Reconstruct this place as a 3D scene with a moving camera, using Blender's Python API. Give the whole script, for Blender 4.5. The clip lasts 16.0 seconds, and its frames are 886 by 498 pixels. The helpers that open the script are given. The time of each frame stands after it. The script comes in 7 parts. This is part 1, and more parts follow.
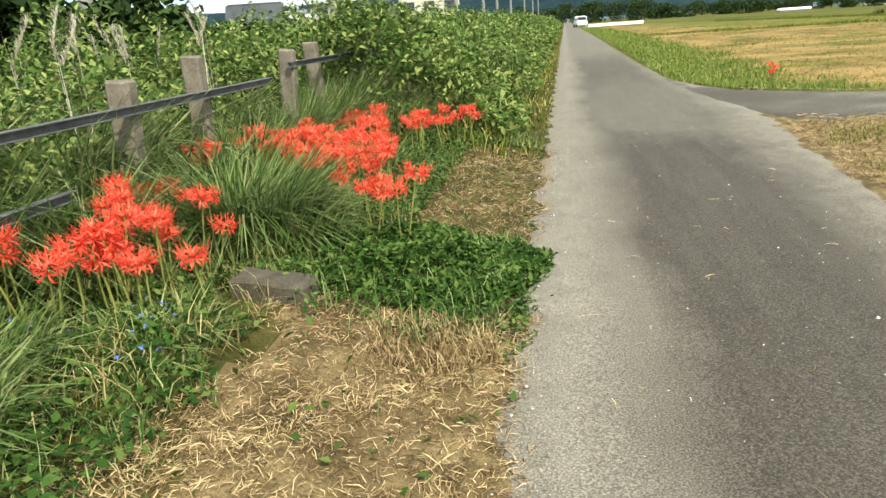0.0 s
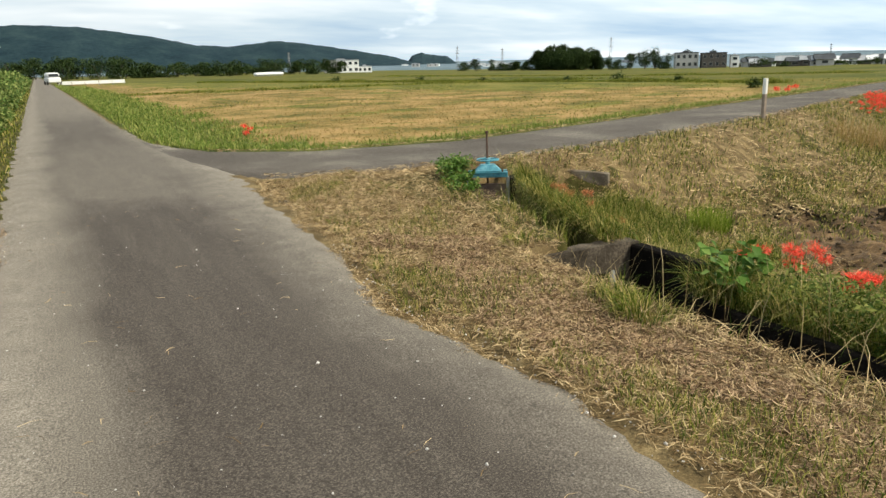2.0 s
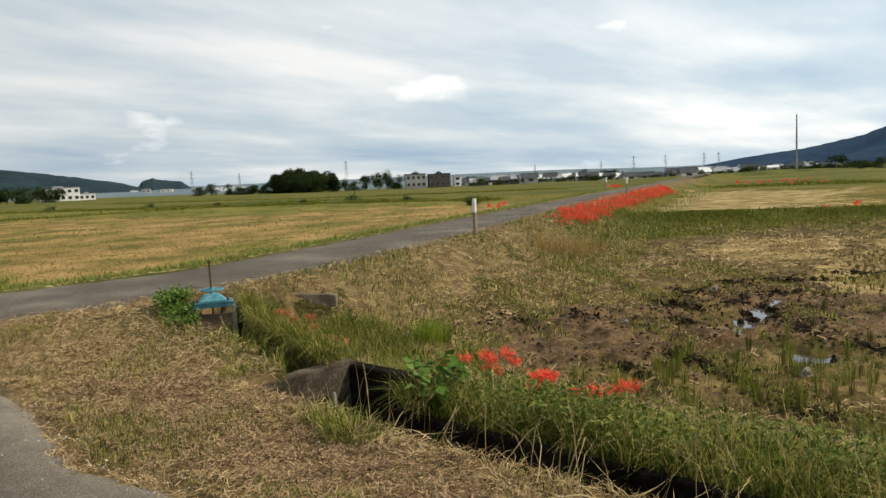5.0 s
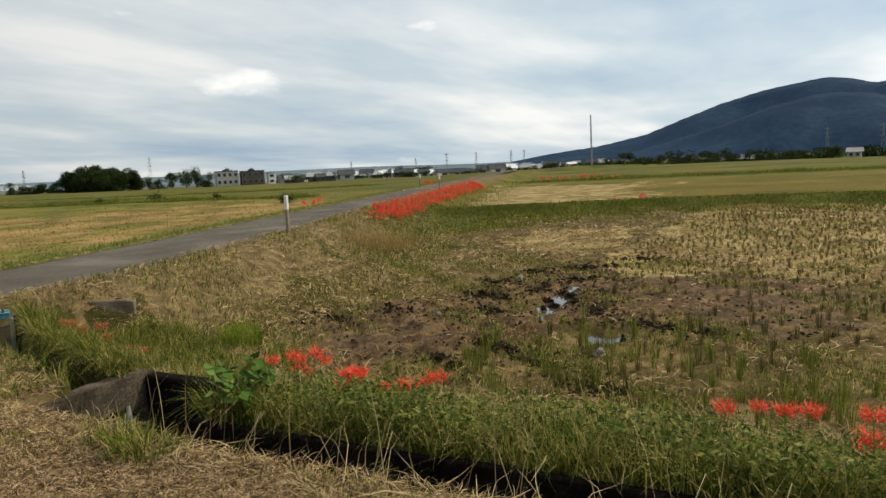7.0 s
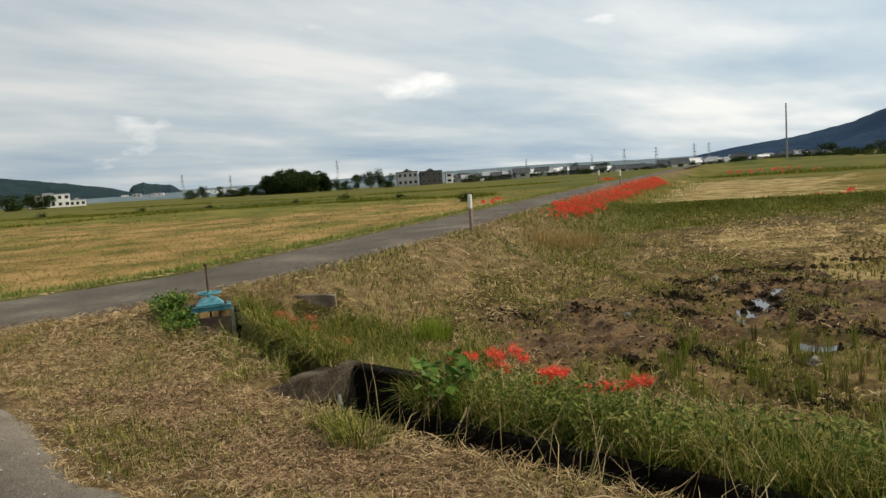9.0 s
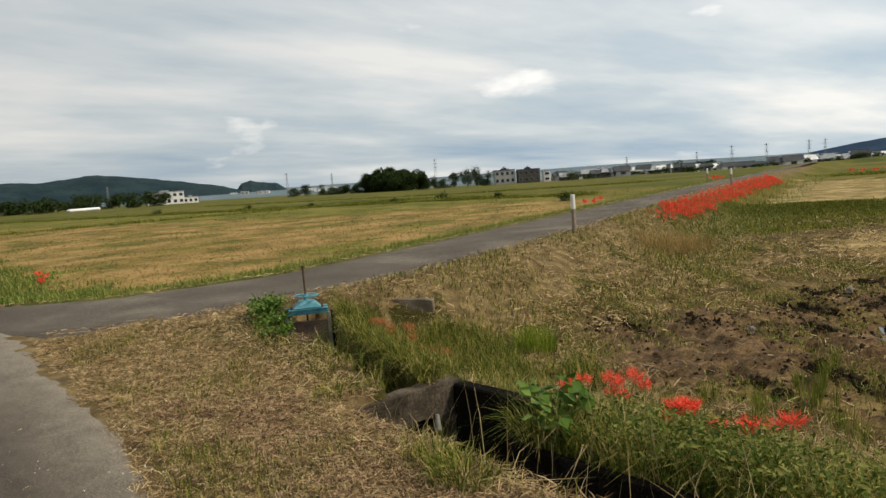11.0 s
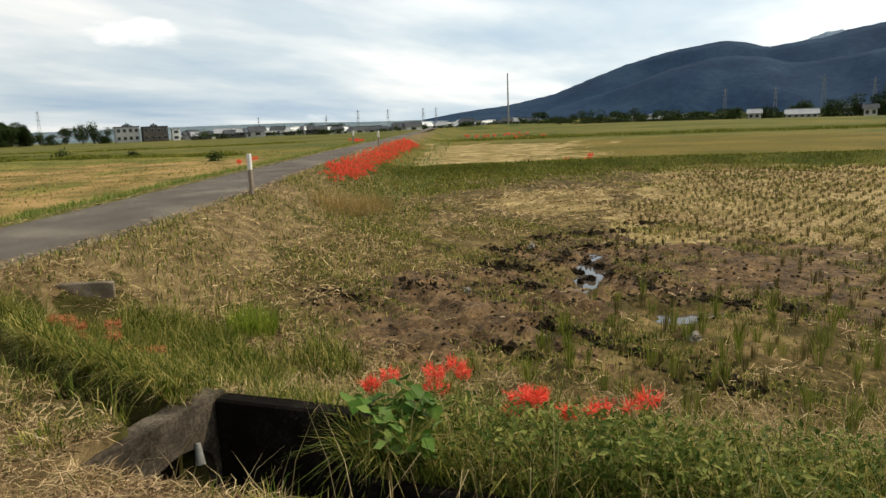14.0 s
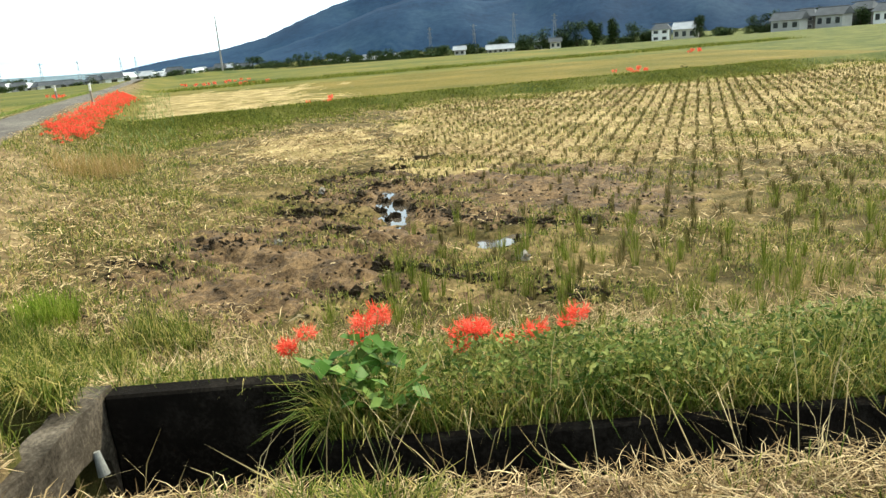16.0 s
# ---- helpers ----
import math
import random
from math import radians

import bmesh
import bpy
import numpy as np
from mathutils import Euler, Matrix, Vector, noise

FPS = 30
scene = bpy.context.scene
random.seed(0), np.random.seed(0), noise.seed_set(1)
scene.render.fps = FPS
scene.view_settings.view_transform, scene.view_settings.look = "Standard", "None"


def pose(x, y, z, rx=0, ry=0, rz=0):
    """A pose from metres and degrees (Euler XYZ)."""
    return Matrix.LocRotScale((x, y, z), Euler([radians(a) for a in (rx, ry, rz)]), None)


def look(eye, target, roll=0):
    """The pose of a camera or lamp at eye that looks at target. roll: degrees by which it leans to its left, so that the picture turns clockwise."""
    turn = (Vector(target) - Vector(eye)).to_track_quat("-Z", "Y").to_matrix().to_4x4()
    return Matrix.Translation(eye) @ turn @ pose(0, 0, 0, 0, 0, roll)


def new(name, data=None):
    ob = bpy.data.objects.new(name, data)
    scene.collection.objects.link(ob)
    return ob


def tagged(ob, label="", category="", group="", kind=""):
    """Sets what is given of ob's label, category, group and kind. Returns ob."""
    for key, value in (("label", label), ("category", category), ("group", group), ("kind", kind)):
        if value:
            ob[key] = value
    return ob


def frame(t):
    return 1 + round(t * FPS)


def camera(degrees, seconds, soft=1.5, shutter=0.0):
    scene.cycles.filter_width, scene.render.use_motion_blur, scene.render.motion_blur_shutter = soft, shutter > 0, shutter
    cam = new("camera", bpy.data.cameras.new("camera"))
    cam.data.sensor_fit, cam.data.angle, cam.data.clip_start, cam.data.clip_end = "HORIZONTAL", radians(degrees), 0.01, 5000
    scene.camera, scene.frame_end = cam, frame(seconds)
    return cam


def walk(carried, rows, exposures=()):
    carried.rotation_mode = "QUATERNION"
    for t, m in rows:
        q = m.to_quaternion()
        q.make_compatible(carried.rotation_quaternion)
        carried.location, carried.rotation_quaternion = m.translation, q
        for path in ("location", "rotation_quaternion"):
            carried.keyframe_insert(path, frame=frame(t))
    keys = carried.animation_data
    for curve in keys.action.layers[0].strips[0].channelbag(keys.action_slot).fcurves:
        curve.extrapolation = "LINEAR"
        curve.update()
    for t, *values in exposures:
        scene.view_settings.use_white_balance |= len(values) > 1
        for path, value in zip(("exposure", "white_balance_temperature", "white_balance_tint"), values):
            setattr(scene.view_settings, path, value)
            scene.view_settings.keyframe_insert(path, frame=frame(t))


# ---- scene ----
cam = camera(62.4, 16.0)
PATH = [
    (0, (0.049, 0.052, 1.55), (-0.292, 1.935, 0.968), -4.2),
    (0.5, (0.139, 0.105, 1.567), (0.077, 2.017, 0.985), -3.6),
    (1, (0.258, 0.147, 1.576), (0.523, 2.046, 1.008), -3.0),
    (1.5, (0.339, 0.138, 1.599), (0.978, 1.96, 1.078), -1.8),
    (2, (0.404, 0.051, 1.613), (1.315, 1.76, 1.114), -1.7),
    (2.5, (0.441, 0.001, 1.626), (1.475, 1.647, 1.157), -3.0),
    (3, (0.503, -0.063, 1.639), (1.698, 1.487, 1.227), -3.6),
    (3.5, (0.556, -0.122, 1.647), (1.83, 1.377, 1.285), -3.6),
    (4, (0.546, -0.196, 1.669), (1.873, 1.27, 1.368), -3.4),
    (4.5, (0.554, -0.228, 1.671), (1.915, 1.208, 1.379), -3.2),
    (5, (0.555, -0.25, 1.69), (2.037, 1.077, 1.484), -2.7),
    (5.2, (0.573, -0.28, 1.683), (2.117, 0.973, 1.474), -2.7),
    (7.3, (0.684, -0.283, 1.659), (2.445, 0.635, 1.422), -2.8),
    (7.5, (0.664, -0.262, 1.655), (2.409, 0.686, 1.42), -2.7),
    (8, (0.624, -0.207, 1.675), (2.28, 0.891, 1.444), -3.3),
    (8.5, (0.595, -0.127, 1.687), (2.145, 1.117, 1.467), -3.7),
    (9, (0.589, -0.098, 1.68), (2.082, 1.215, 1.465), -4.1),
    (9.5, (0.744, -0.051, 1.691), (2.11, 1.396, 1.494), -4.7),
    (9.7, (0.805, -0.019, 1.698), (2.126, 1.472, 1.515), -4.8),
    (11.8, (1.085, 0.74, 1.715), (2.389, 2.234, 1.454), -3.5),
    (12, (1.135, 0.853, 1.699), (2.444, 2.332, 1.387), -3.6),
    (12.5, (1.151, 1.141, 1.713), (2.766, 2.269, 1.366), -1.7),
    (13, (1.186, 1.341, 1.707), (2.926, 2.271, 1.377), -1.6),
    (13.5, (1.316, 1.626, 1.714), (3.14, 2.37, 1.368), -1.7),
    (14, (1.3, 1.957, 1.691), (3.139, 2.655, 1.331), -2.2),
    (14.5, (1.242, 2.228, 1.658), (3.095, 2.787, 1.154), -3.1),
    (15, (1.343, 2.505, 1.619), (3.174, 2.932, 0.936), -6.4),
    (15.5, (1.382, 2.732, 1.621), (3.245, 2.819, 0.898), -4.4),
    (16, (1.307, 3.084, 1.661), (3.231, 3.079, 1.117), -4.4),
]
walk(cam, [(t, look(eye, target, roll)) for t, eye, target, roll in PATH],
     exposures=[(0, 0.17, 6300, 1), (0.5, -0.2, 6350, 2), (1.0, -0.3, 6400, 3), (1.5, -0.36, 6450, 5), (2.5, -0.3, 6500, 8), (3.5, -0.36, 6550, 9), (4.2, -0.5, 6600, 9), (5.0, -0.74, 6750, 9), (9.0, -0.92, 6800, 9), (12.0, -0.92, 6900, 10), (13.0, -0.83, 6900, 10), (14.0, -0.68, 6850, 9), (14.5, -0.36, 6700, 8), (15.0, 0.12, 6350, 5), (15.5, 0.3, 6300, 3), (16.0, 0.36, 6300, 0)])

# ---------- light ----------
SUN_EL, SUN_AZ = radians(48), math.atan2(0.62, -0.78)   # azimuth from +y towards +x
sun_to = Vector((math.sin(SUN_AZ) * math.cos(SUN_EL), math.cos(SUN_AZ) * math.cos(SUN_EL), math.sin(SUN_EL)))
sun = new("sun", bpy.data.lights.new("sun", "SUN"))
sun.data.energy, sun.data.angle, sun.data.color = 5.8, radians(0.8), (1.0, 0.89, 0.72)
sun.matrix_world = look((0, 0, 60), Vector((0, 0, 60)) - sun_to)


def nodes_of(tree):
    tree.nodes.clear()

    def n(kind, ins=None, **props):
        node = tree.nodes.new(kind)
        for k, v in props.items():
            setattr(node, k, v)
        for k, v in (ins or {}).items():
            if isinstance(v, tuple) and len(v) == 2 and hasattr(v[0], "outputs"):
                tree.links.new(v[0].outputs[v[1]], node.inputs[k])
            elif hasattr(v, "outputs"):
                tree.links.new(v.outputs[0], node.inputs[k])
            else:
                node.inputs[k].default_value = v
        return node
    return n


def ramp(n, fac, stops):
    r = n("ShaderNodeValToRGB", {"Fac": fac})
    while len(r.color_ramp.elements) < len(stops):
        r.color_ramp.elements.new(0.5)
    for e, (p, c) in zip(r.color_ramp.elements, stops):
        e.position = p
        e.color = (*c, 1) if len(c) == 3 else c
    return r


world = bpy.data.worlds.new("world")
scene.world = world
world.use_nodes = True
n = nodes_of(world.node_tree)
sky = n("ShaderNodeTexSky", sky_type="NISHITA", sun_disc=False, sun_elevation=SUN_EL, sun_rotation=SUN_AZ, air_density=1.0, dust_density=2.0, ozone_density=1.5)
co = n("ShaderNodeTexCoord")
sep = n("ShaderNodeSeparateXYZ", {0: (co, "Generated")})
zz = n("ShaderNodeMath", {0: (sep, "Z"), 1: 0.11}, operation="ADD")
zc = n("ShaderNodeMath", {0: zz, 1: 0.03}, operation="MAXIMUM")
px = n("ShaderNodeMath", {0: (sep, "X"), 1: zc}, operation="DIVIDE")
py = n("ShaderNodeMath", {0: (sep, "Y"), 1: zc}, operation="DIVIDE")
flat = n("ShaderNodeCombineXYZ", {0: px, 1: py, 2: 0.0})
warp = n("ShaderNodeVectorMath", {0: flat, 1: (0.55, 1.0, 1.0)}, operation="MULTIPLY")
big = n("ShaderNodeTexNoise", {"Vector": warp, "Scale": 0.32, "Detail": 7.0, "Roughness": 0.5, "Distortion": 0.4})
small = n("ShaderNodeTexNoise", {"Vector": warp, "Scale": 1.1, "Detail": 6.0, "Roughness": 0.55})
tall = n("ShaderNodeVectorMath", {0: (co, "Generated"), 1: (1.0, 1.0, 2.6)}, operation="MULTIPLY")
puff = n("ShaderNodeTexNoise", {"Vector": tall, "Scale": 5.5, "Detail": 5.0, "Roughness": 0.5})
body = n("ShaderNodeMix", {0: 0.3, 2: (big, 0), 3: (small, 0)})
cloud = ramp(n, (body, 0), [(0.35, (8.4, 11.4, 14.8)), (0.46, (13.2, 15.4, 17.2)), (0.57, (21.0, 21.4, 21.6))])
veil = n("ShaderNodeMix", {"Factor": 0.8, 6: sky, 7: cloud}, data_type="RGBA")
spot = ramp(n, (puff, 0), [(0.64, (0, 0, 0)), (0.74, (0.8, 0.8, 0.8))])
mixed = n("ShaderNodeMix", {"Factor": spot, 6: (veil, 2), 7: (23.0, 23.0, 23.0, 1)}, data_type="RGBA")
facing = n("ShaderNodeVectorMath", {0: (co, "Generated"), 1: (math.sin(SUN_AZ), math.cos(SUN_AZ), 0.0)}, operation="DOT_PRODUCT")
glow = n("ShaderNodeMapRange", {0: (facing, "Value"), 1: -0.75, 2: 0.75, 3: 0.074, 4: 0.112})
bg = n("ShaderNodeBackground", {"Color": (mixed, 2), "Strength": glow})
n("ShaderNodeOutputWorld", {"Surface": bg})

# ---------- materials ----------


def material(name, stops, scale=3.0, rough=0.85, bump=0.3, fine=60.0, island=0.0, metal=0.0, transmit=0.0, spec=0.06, bump_dist=0.01):
    """Two scales of noise over a ramp of colours; island: how far single pieces differ."""
    m = bpy.data.materials.new(name)
    m.use_nodes = True
    n = nodes_of(m.node_tree)
    co = n("ShaderNodeTexCoord")
    a = n("ShaderNodeTexNoise", {"Vector": (co, "Object"), "Scale": scale, "Detail": 6.0, "Roughness": 0.6})
    b = n("ShaderNodeTexNoise", {"Vector": (co, "Object"), "Scale": fine, "Detail": 4.0, "Roughness": 0.65})
    fac = n("ShaderNodeMix", {0: 0.4, 2: (a, 0), 3: (b, 0)})
    fac = (fac, 0)
    if island:
        g = n("ShaderNodeNewGeometry")
        fac = (n("ShaderNodeMix", {0: island, 2: fac, 3: (g, "Random Per Island")}), 0)
    col = ramp(n, fac, stops)
    bm_ = n("ShaderNodeBump", {"Strength": bump, "Distance": bump_dist, "Height": (b, 0)})
    p = n("ShaderNodeBsdfPrincipled", {"Base Color": col, "Roughness": rough, "Metallic": metal, "Normal": bm_, "Specular IOR Level": spec})
    out = p
    if transmit:
        t = n("ShaderNodeBsdfTranslucent", {"Color": col})
        out = n("ShaderNodeMixShader", {0: transmit, 1: p, 2: t})
    n("ShaderNodeOutputMaterial", {"Surface": out})
    return m


M = {}
M["straw_soil"] = material("straw_soil", [(0.34, (0.05, 0.034, 0.015)), (0.5, (0.14, 0.1, 0.047)), (0.66, (0.29, 0.215, 0.105))], 4, fine=90, bump=0.8)
# soil under the growth, coloured darker to deepen shade between the blades
M["green_soil"] = material("green_soil", [(0.32, (0.02, 0.02, 0.005)), (0.5, (0.055, 0.05, 0.014)), (0.7, (0.14, 0.115, 0.04))], 4, fine=70, bump=0.8)
M["mud"] = material("mud", [(0.36, (0.026, 0.016, 0.0075)), (0.48, (0.085, 0.052, 0.024)), (0.62, (0.21, 0.132, 0.062))], 2.6, rough=0.6, fine=14, bump=1.0, bump_dist=0.05)
M["paddy"] = material("paddy", [(0.36, (0.075, 0.06, 0.016)), (0.48, (0.2, 0.147, 0.056)), (0.62, (0.42, 0.32, 0.15))], 0.9, fine=22, bump=0.8, bump_dist=0.03)
M["field"] = material("field", [(0.40, (0.06, 0.066, 0.01)), (0.475, (0.16, 0.115, 0.033)), (0.57, (0.31, 0.2, 0.078))], 0.35, fine=8, bump=0.6, bump_dist=0.03)
M["far_field"] = material("far_field", [(0.36, (0.03, 0.045, 0.004)), (0.48, (0.075, 0.08, 0.011)), (0.62, (0.15, 0.115, 0.026))], 0.05, fine=0.6, bump=0.3, bump_dist=0.1)
M["far_green"] = material("far_green", [(0.36, (0.028, 0.04, 0.006)), (0.5, (0.07, 0.078, 0.015)), (0.64, (0.145, 0.13, 0.036))], 0.5, fine=9, bump=0.6, bump_dist=0.05)
M["paddy_mix"] = material("paddy_mix", [(0.36, (0.035, 0.026, 0.009)), (0.45, (0.06, 0.046, 0.015)), (0.53, (0.11, 0.078, 0.03)), (0.63, (0.22, 0.155, 0.066))], 1.9, fine=18, bump=0.9, bump_dist=0.03)
M["field_green"] = material("field_green", [(0.38, (0.05, 0.062, 0.008)), (0.5, (0.115, 0.11, 0.018)), (0.62, (0.21, 0.17, 0.045))], 0.3, fine=6, bump=0.6, bump_dist=0.03)
M["rice"] = material("rice", [(0.36, (0.06, 0.062, 0.008)), (0.5, (0.11, 0.088, 0.016)), (0.64, (0.17, 0.12, 0.03))], 0.15, fine=6, bump=0.8, bump_dist=0.08)
# blue-grey distance haze is painted into this ground colour
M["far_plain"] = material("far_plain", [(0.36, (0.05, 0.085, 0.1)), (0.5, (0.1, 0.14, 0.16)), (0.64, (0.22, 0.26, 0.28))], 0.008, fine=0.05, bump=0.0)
M["concrete"] = material("concrete", [(0.36, (0.02, 0.016, 0.011)), (0.5, (0.06, 0.049, 0.036)), (0.66, (0.17, 0.14, 0.105))], 4, fine=40, bump=0.6)
M["grass"] = material("grass", [(0.25, (0.026, 0.046, 0.005)), (0.42, (0.085, 0.12, 0.015)), (0.6, (0.19, 0.195, 0.033)), (0.78, (0.46, 0.37, 0.13))], 1.5, fine=20, island=0.6, bump=0.0, transmit=0.3, rough=0.6)
M["weed"] = material("weed", [(0.2, (0.016, 0.042, 0.008)), (0.5, (0.05, 0.102, 0.018)), (0.8, (0.15, 0.2, 0.05))], 2, fine=20, island=0.6, bump=0.0, transmit=0.3, rough=0.5)
M["straw"] = material("straw", [(0.22, (0.06, 0.036, 0.015)), (0.5, (0.265, 0.177, 0.082)), (0.8, (0.68, 0.52, 0.29))], 2, fine=20, island=0.6, bump=0.0, transmit=0.15, rough=0.7)
# forest slopes tinted blue: aerial haze and shade are part of the colour
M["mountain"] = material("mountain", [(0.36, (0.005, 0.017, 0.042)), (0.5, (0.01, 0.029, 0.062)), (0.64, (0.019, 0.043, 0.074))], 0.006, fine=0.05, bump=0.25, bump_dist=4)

# milder blue haze tint mixed into the hills' dark green
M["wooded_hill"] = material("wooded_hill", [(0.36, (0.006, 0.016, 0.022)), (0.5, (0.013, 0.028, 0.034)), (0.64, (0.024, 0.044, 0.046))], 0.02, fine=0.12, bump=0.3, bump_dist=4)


def part(name, bm, mat, parent=None, label=""):
    me = bpy.data.meshes.new(name)
    bm.normal_update()
    bm.to_mesh(me)
    bm.free()
    ob = new(name, me)
    me.materials.append(mat)
    if parent:
        ob.parent = parent
    return tagged(ob, label) if label else ob


def soup(name, verts, faces4=None, faces3=None, mat=None, parent=None, smooth=False):
    """A mesh from numpy arrays of corners, quads and triangles."""
    me = bpy.data.meshes.new(name)
    f4 = np.zeros((0, 4), int) if faces4 is None else np.asarray(faces4)
    f3 = np.zeros((0, 3), int) if faces3 is None else np.asarray(faces3)
    me.vertices.add(len(verts))
    me.vertices.foreach_set("co", np.asarray(verts, np.float32).ravel())
    loops = np.concatenate([f4.ravel(), f3.ravel()]).astype(np.int32)
    me.loops.add(len(loops))
    me.loops.foreach_set("vertex_index", loops)
    totals = np.concatenate([np.full(len(f4), 4), np.full(len(f3), 3)])
    starts = np.concatenate([[0], np.cumsum(totals)[:-1]]).astype(np.int32)
    me.polygons.add(len(totals))
    me.polygons.foreach_set("loop_start", starts)
    if smooth:
        me.polygons.foreach_set("use_smooth", np.ones(len(totals), bool))
    me.update(calc_edges=True)
    if mat:
        me.materials.append(mat)
    ob = new(name, me)
    if parent:
        ob.parent = parent
    return ob


def lump(x, y, f, seed=0.0):
    """Cheap smooth wobble, about -1 to 1."""
    return (np.sin(x * f + seed) * np.cos(y * f * 1.13 + seed * 1.7) + 0.6 * np.sin(x * f * 2.3 - y * f * 1.9 + seed * 3.1) + 0.35 * np.cos(x * f * 4.7 + y * f * 5.1 + seed)) / 1.6


def step(a, b, v):
    t = np.clip((v - a) / (b - a), 0, 1)
    return t * t * (3 - 2 * t)


# ---------- the plan ----------
ROAD_L, ROAD_R = -0.2, 2.42


def near_edge(x):
    return np.interp(x, [2.4, 3.2, 4.8, 8.2, 10.6, 16.4, 23.8, 37.3, 140], [12.6, 10.8, 10.35, 10.5, 11.0, 12.7, 15.3, 20.0, 55.0])


def far_edge(x):
    return np.interp(x, [2.3, 2.6, 3.2, 4.8, 7.8, 13.0, 20.4, 30.7, 52.5, 140], [19.0, 17.0, 15.2, 13.8, 13.35, 14.8, 17.05, 20.1, 26.6, 57.0])


def ditch_middle(y):
    return np.interp(y, [-60, 3.7, 3.75, 5.0, 5.2, 7.2, 8.6, 9.5], [4.04, 4.06, 4.46, 4.46, 4.62, 5.25, 5.75, 6.3])


def ditch_half(y):
    return np.where(y < 3.68, 0.32, np.where(y < 5.08, 0.60, np.where(y < 7.3, 0.16, 0.46)))


def in_ditch(x, y):
    return (x > 3.72) & (x < 4.36) & (y < 3.68) | (x > 3.86) & (x < 5.06) & (y >= 3.68) & (y < 5.08) | (np.abs(x - ditch_middle(y)) < np.where(y > 7.3, 0.46, 0.17)) & (y >= 5.08) & (y < 9.9)


def levee(x, y):
    """Distance past the far bank of the near paddy."""
    return x - np.interp(y, [-60, -6.2, 6.0, 10.3, 13.6], [45.0, 34.7, 32.4, 30.2, 28.6])


def in_paddy(x, y):
    bank_x = np.interp(y, [-60, 4.5, 6, 8, 9.5], [4.45, 4.45, 4.95, 5.7, 6.6])
    slope = np.interp(y, [-60, 4.8, 6.2, 8.2, 9.5], [2.7, 2.7, 1.3, 1.2, 2.2])
    s = near_edge(x) - y
    return np.minimum(np.clip((x - bank_x) / slope, 0, 1), step(0.2, 2.9, s))


def wallow(x, y):
    """How churned to bare mud the near paddy is, 0 to 1."""
    a = np.exp(-(((x - 10.2) / 2.5) ** 2 + ((y - 5.1) / 2.1) ** 2))
    b = np.exp(-(((x - 13.3) / 2.7) ** 2 + ((y - 1.6) / 2.7) ** 2))
    c = 0.9 * np.exp(-(((x - 14.6) / 2.2) ** 2 + ((y - 4.3) / 1.2) ** 2))
    return np.maximum(np.maximum(a, b), c)


def straw_mat(x, y):
    """Where cut straw lies matted on the paddy, 0 to 1."""
    a = np.exp(-(((x - 12.6) / 2.6) ** 2 + ((y - 8.2) / 1.3) ** 2))
    b = np.exp(-(((x - 22.0) / 3.6) ** 2 + ((y - 6.4) / 2.0) ** 2))
    c = 0.8 * np.exp(-((x - 17.6 - 0.5 * (y - 1.4)) / 1.1) ** 2) * (y < 4.5)
    return np.maximum(np.maximum(a, b), c)


PUDDLES = ((13.0, 3.86, 0.42, 2.6, -83, 1.0), (10.5, 2.22, 0.3, 0.95, 35, 2.0))


def in_puddle(x, y, grow=1.0):
    hit = np.zeros(np.shape(x), bool)
    for a, b, w, l, turn, seed in PUDDLES:
        c, s = math.cos(radians(turn)), math.sin(radians(turn))
        u, v = (x - a) * c + (y - b) * s, -(x - a) * s + (y - b) * c
        hit |= (u / (0.75 * w * grow)) ** 2 + (v / (0.7 * l * grow)) ** 2 < 1
    return hit


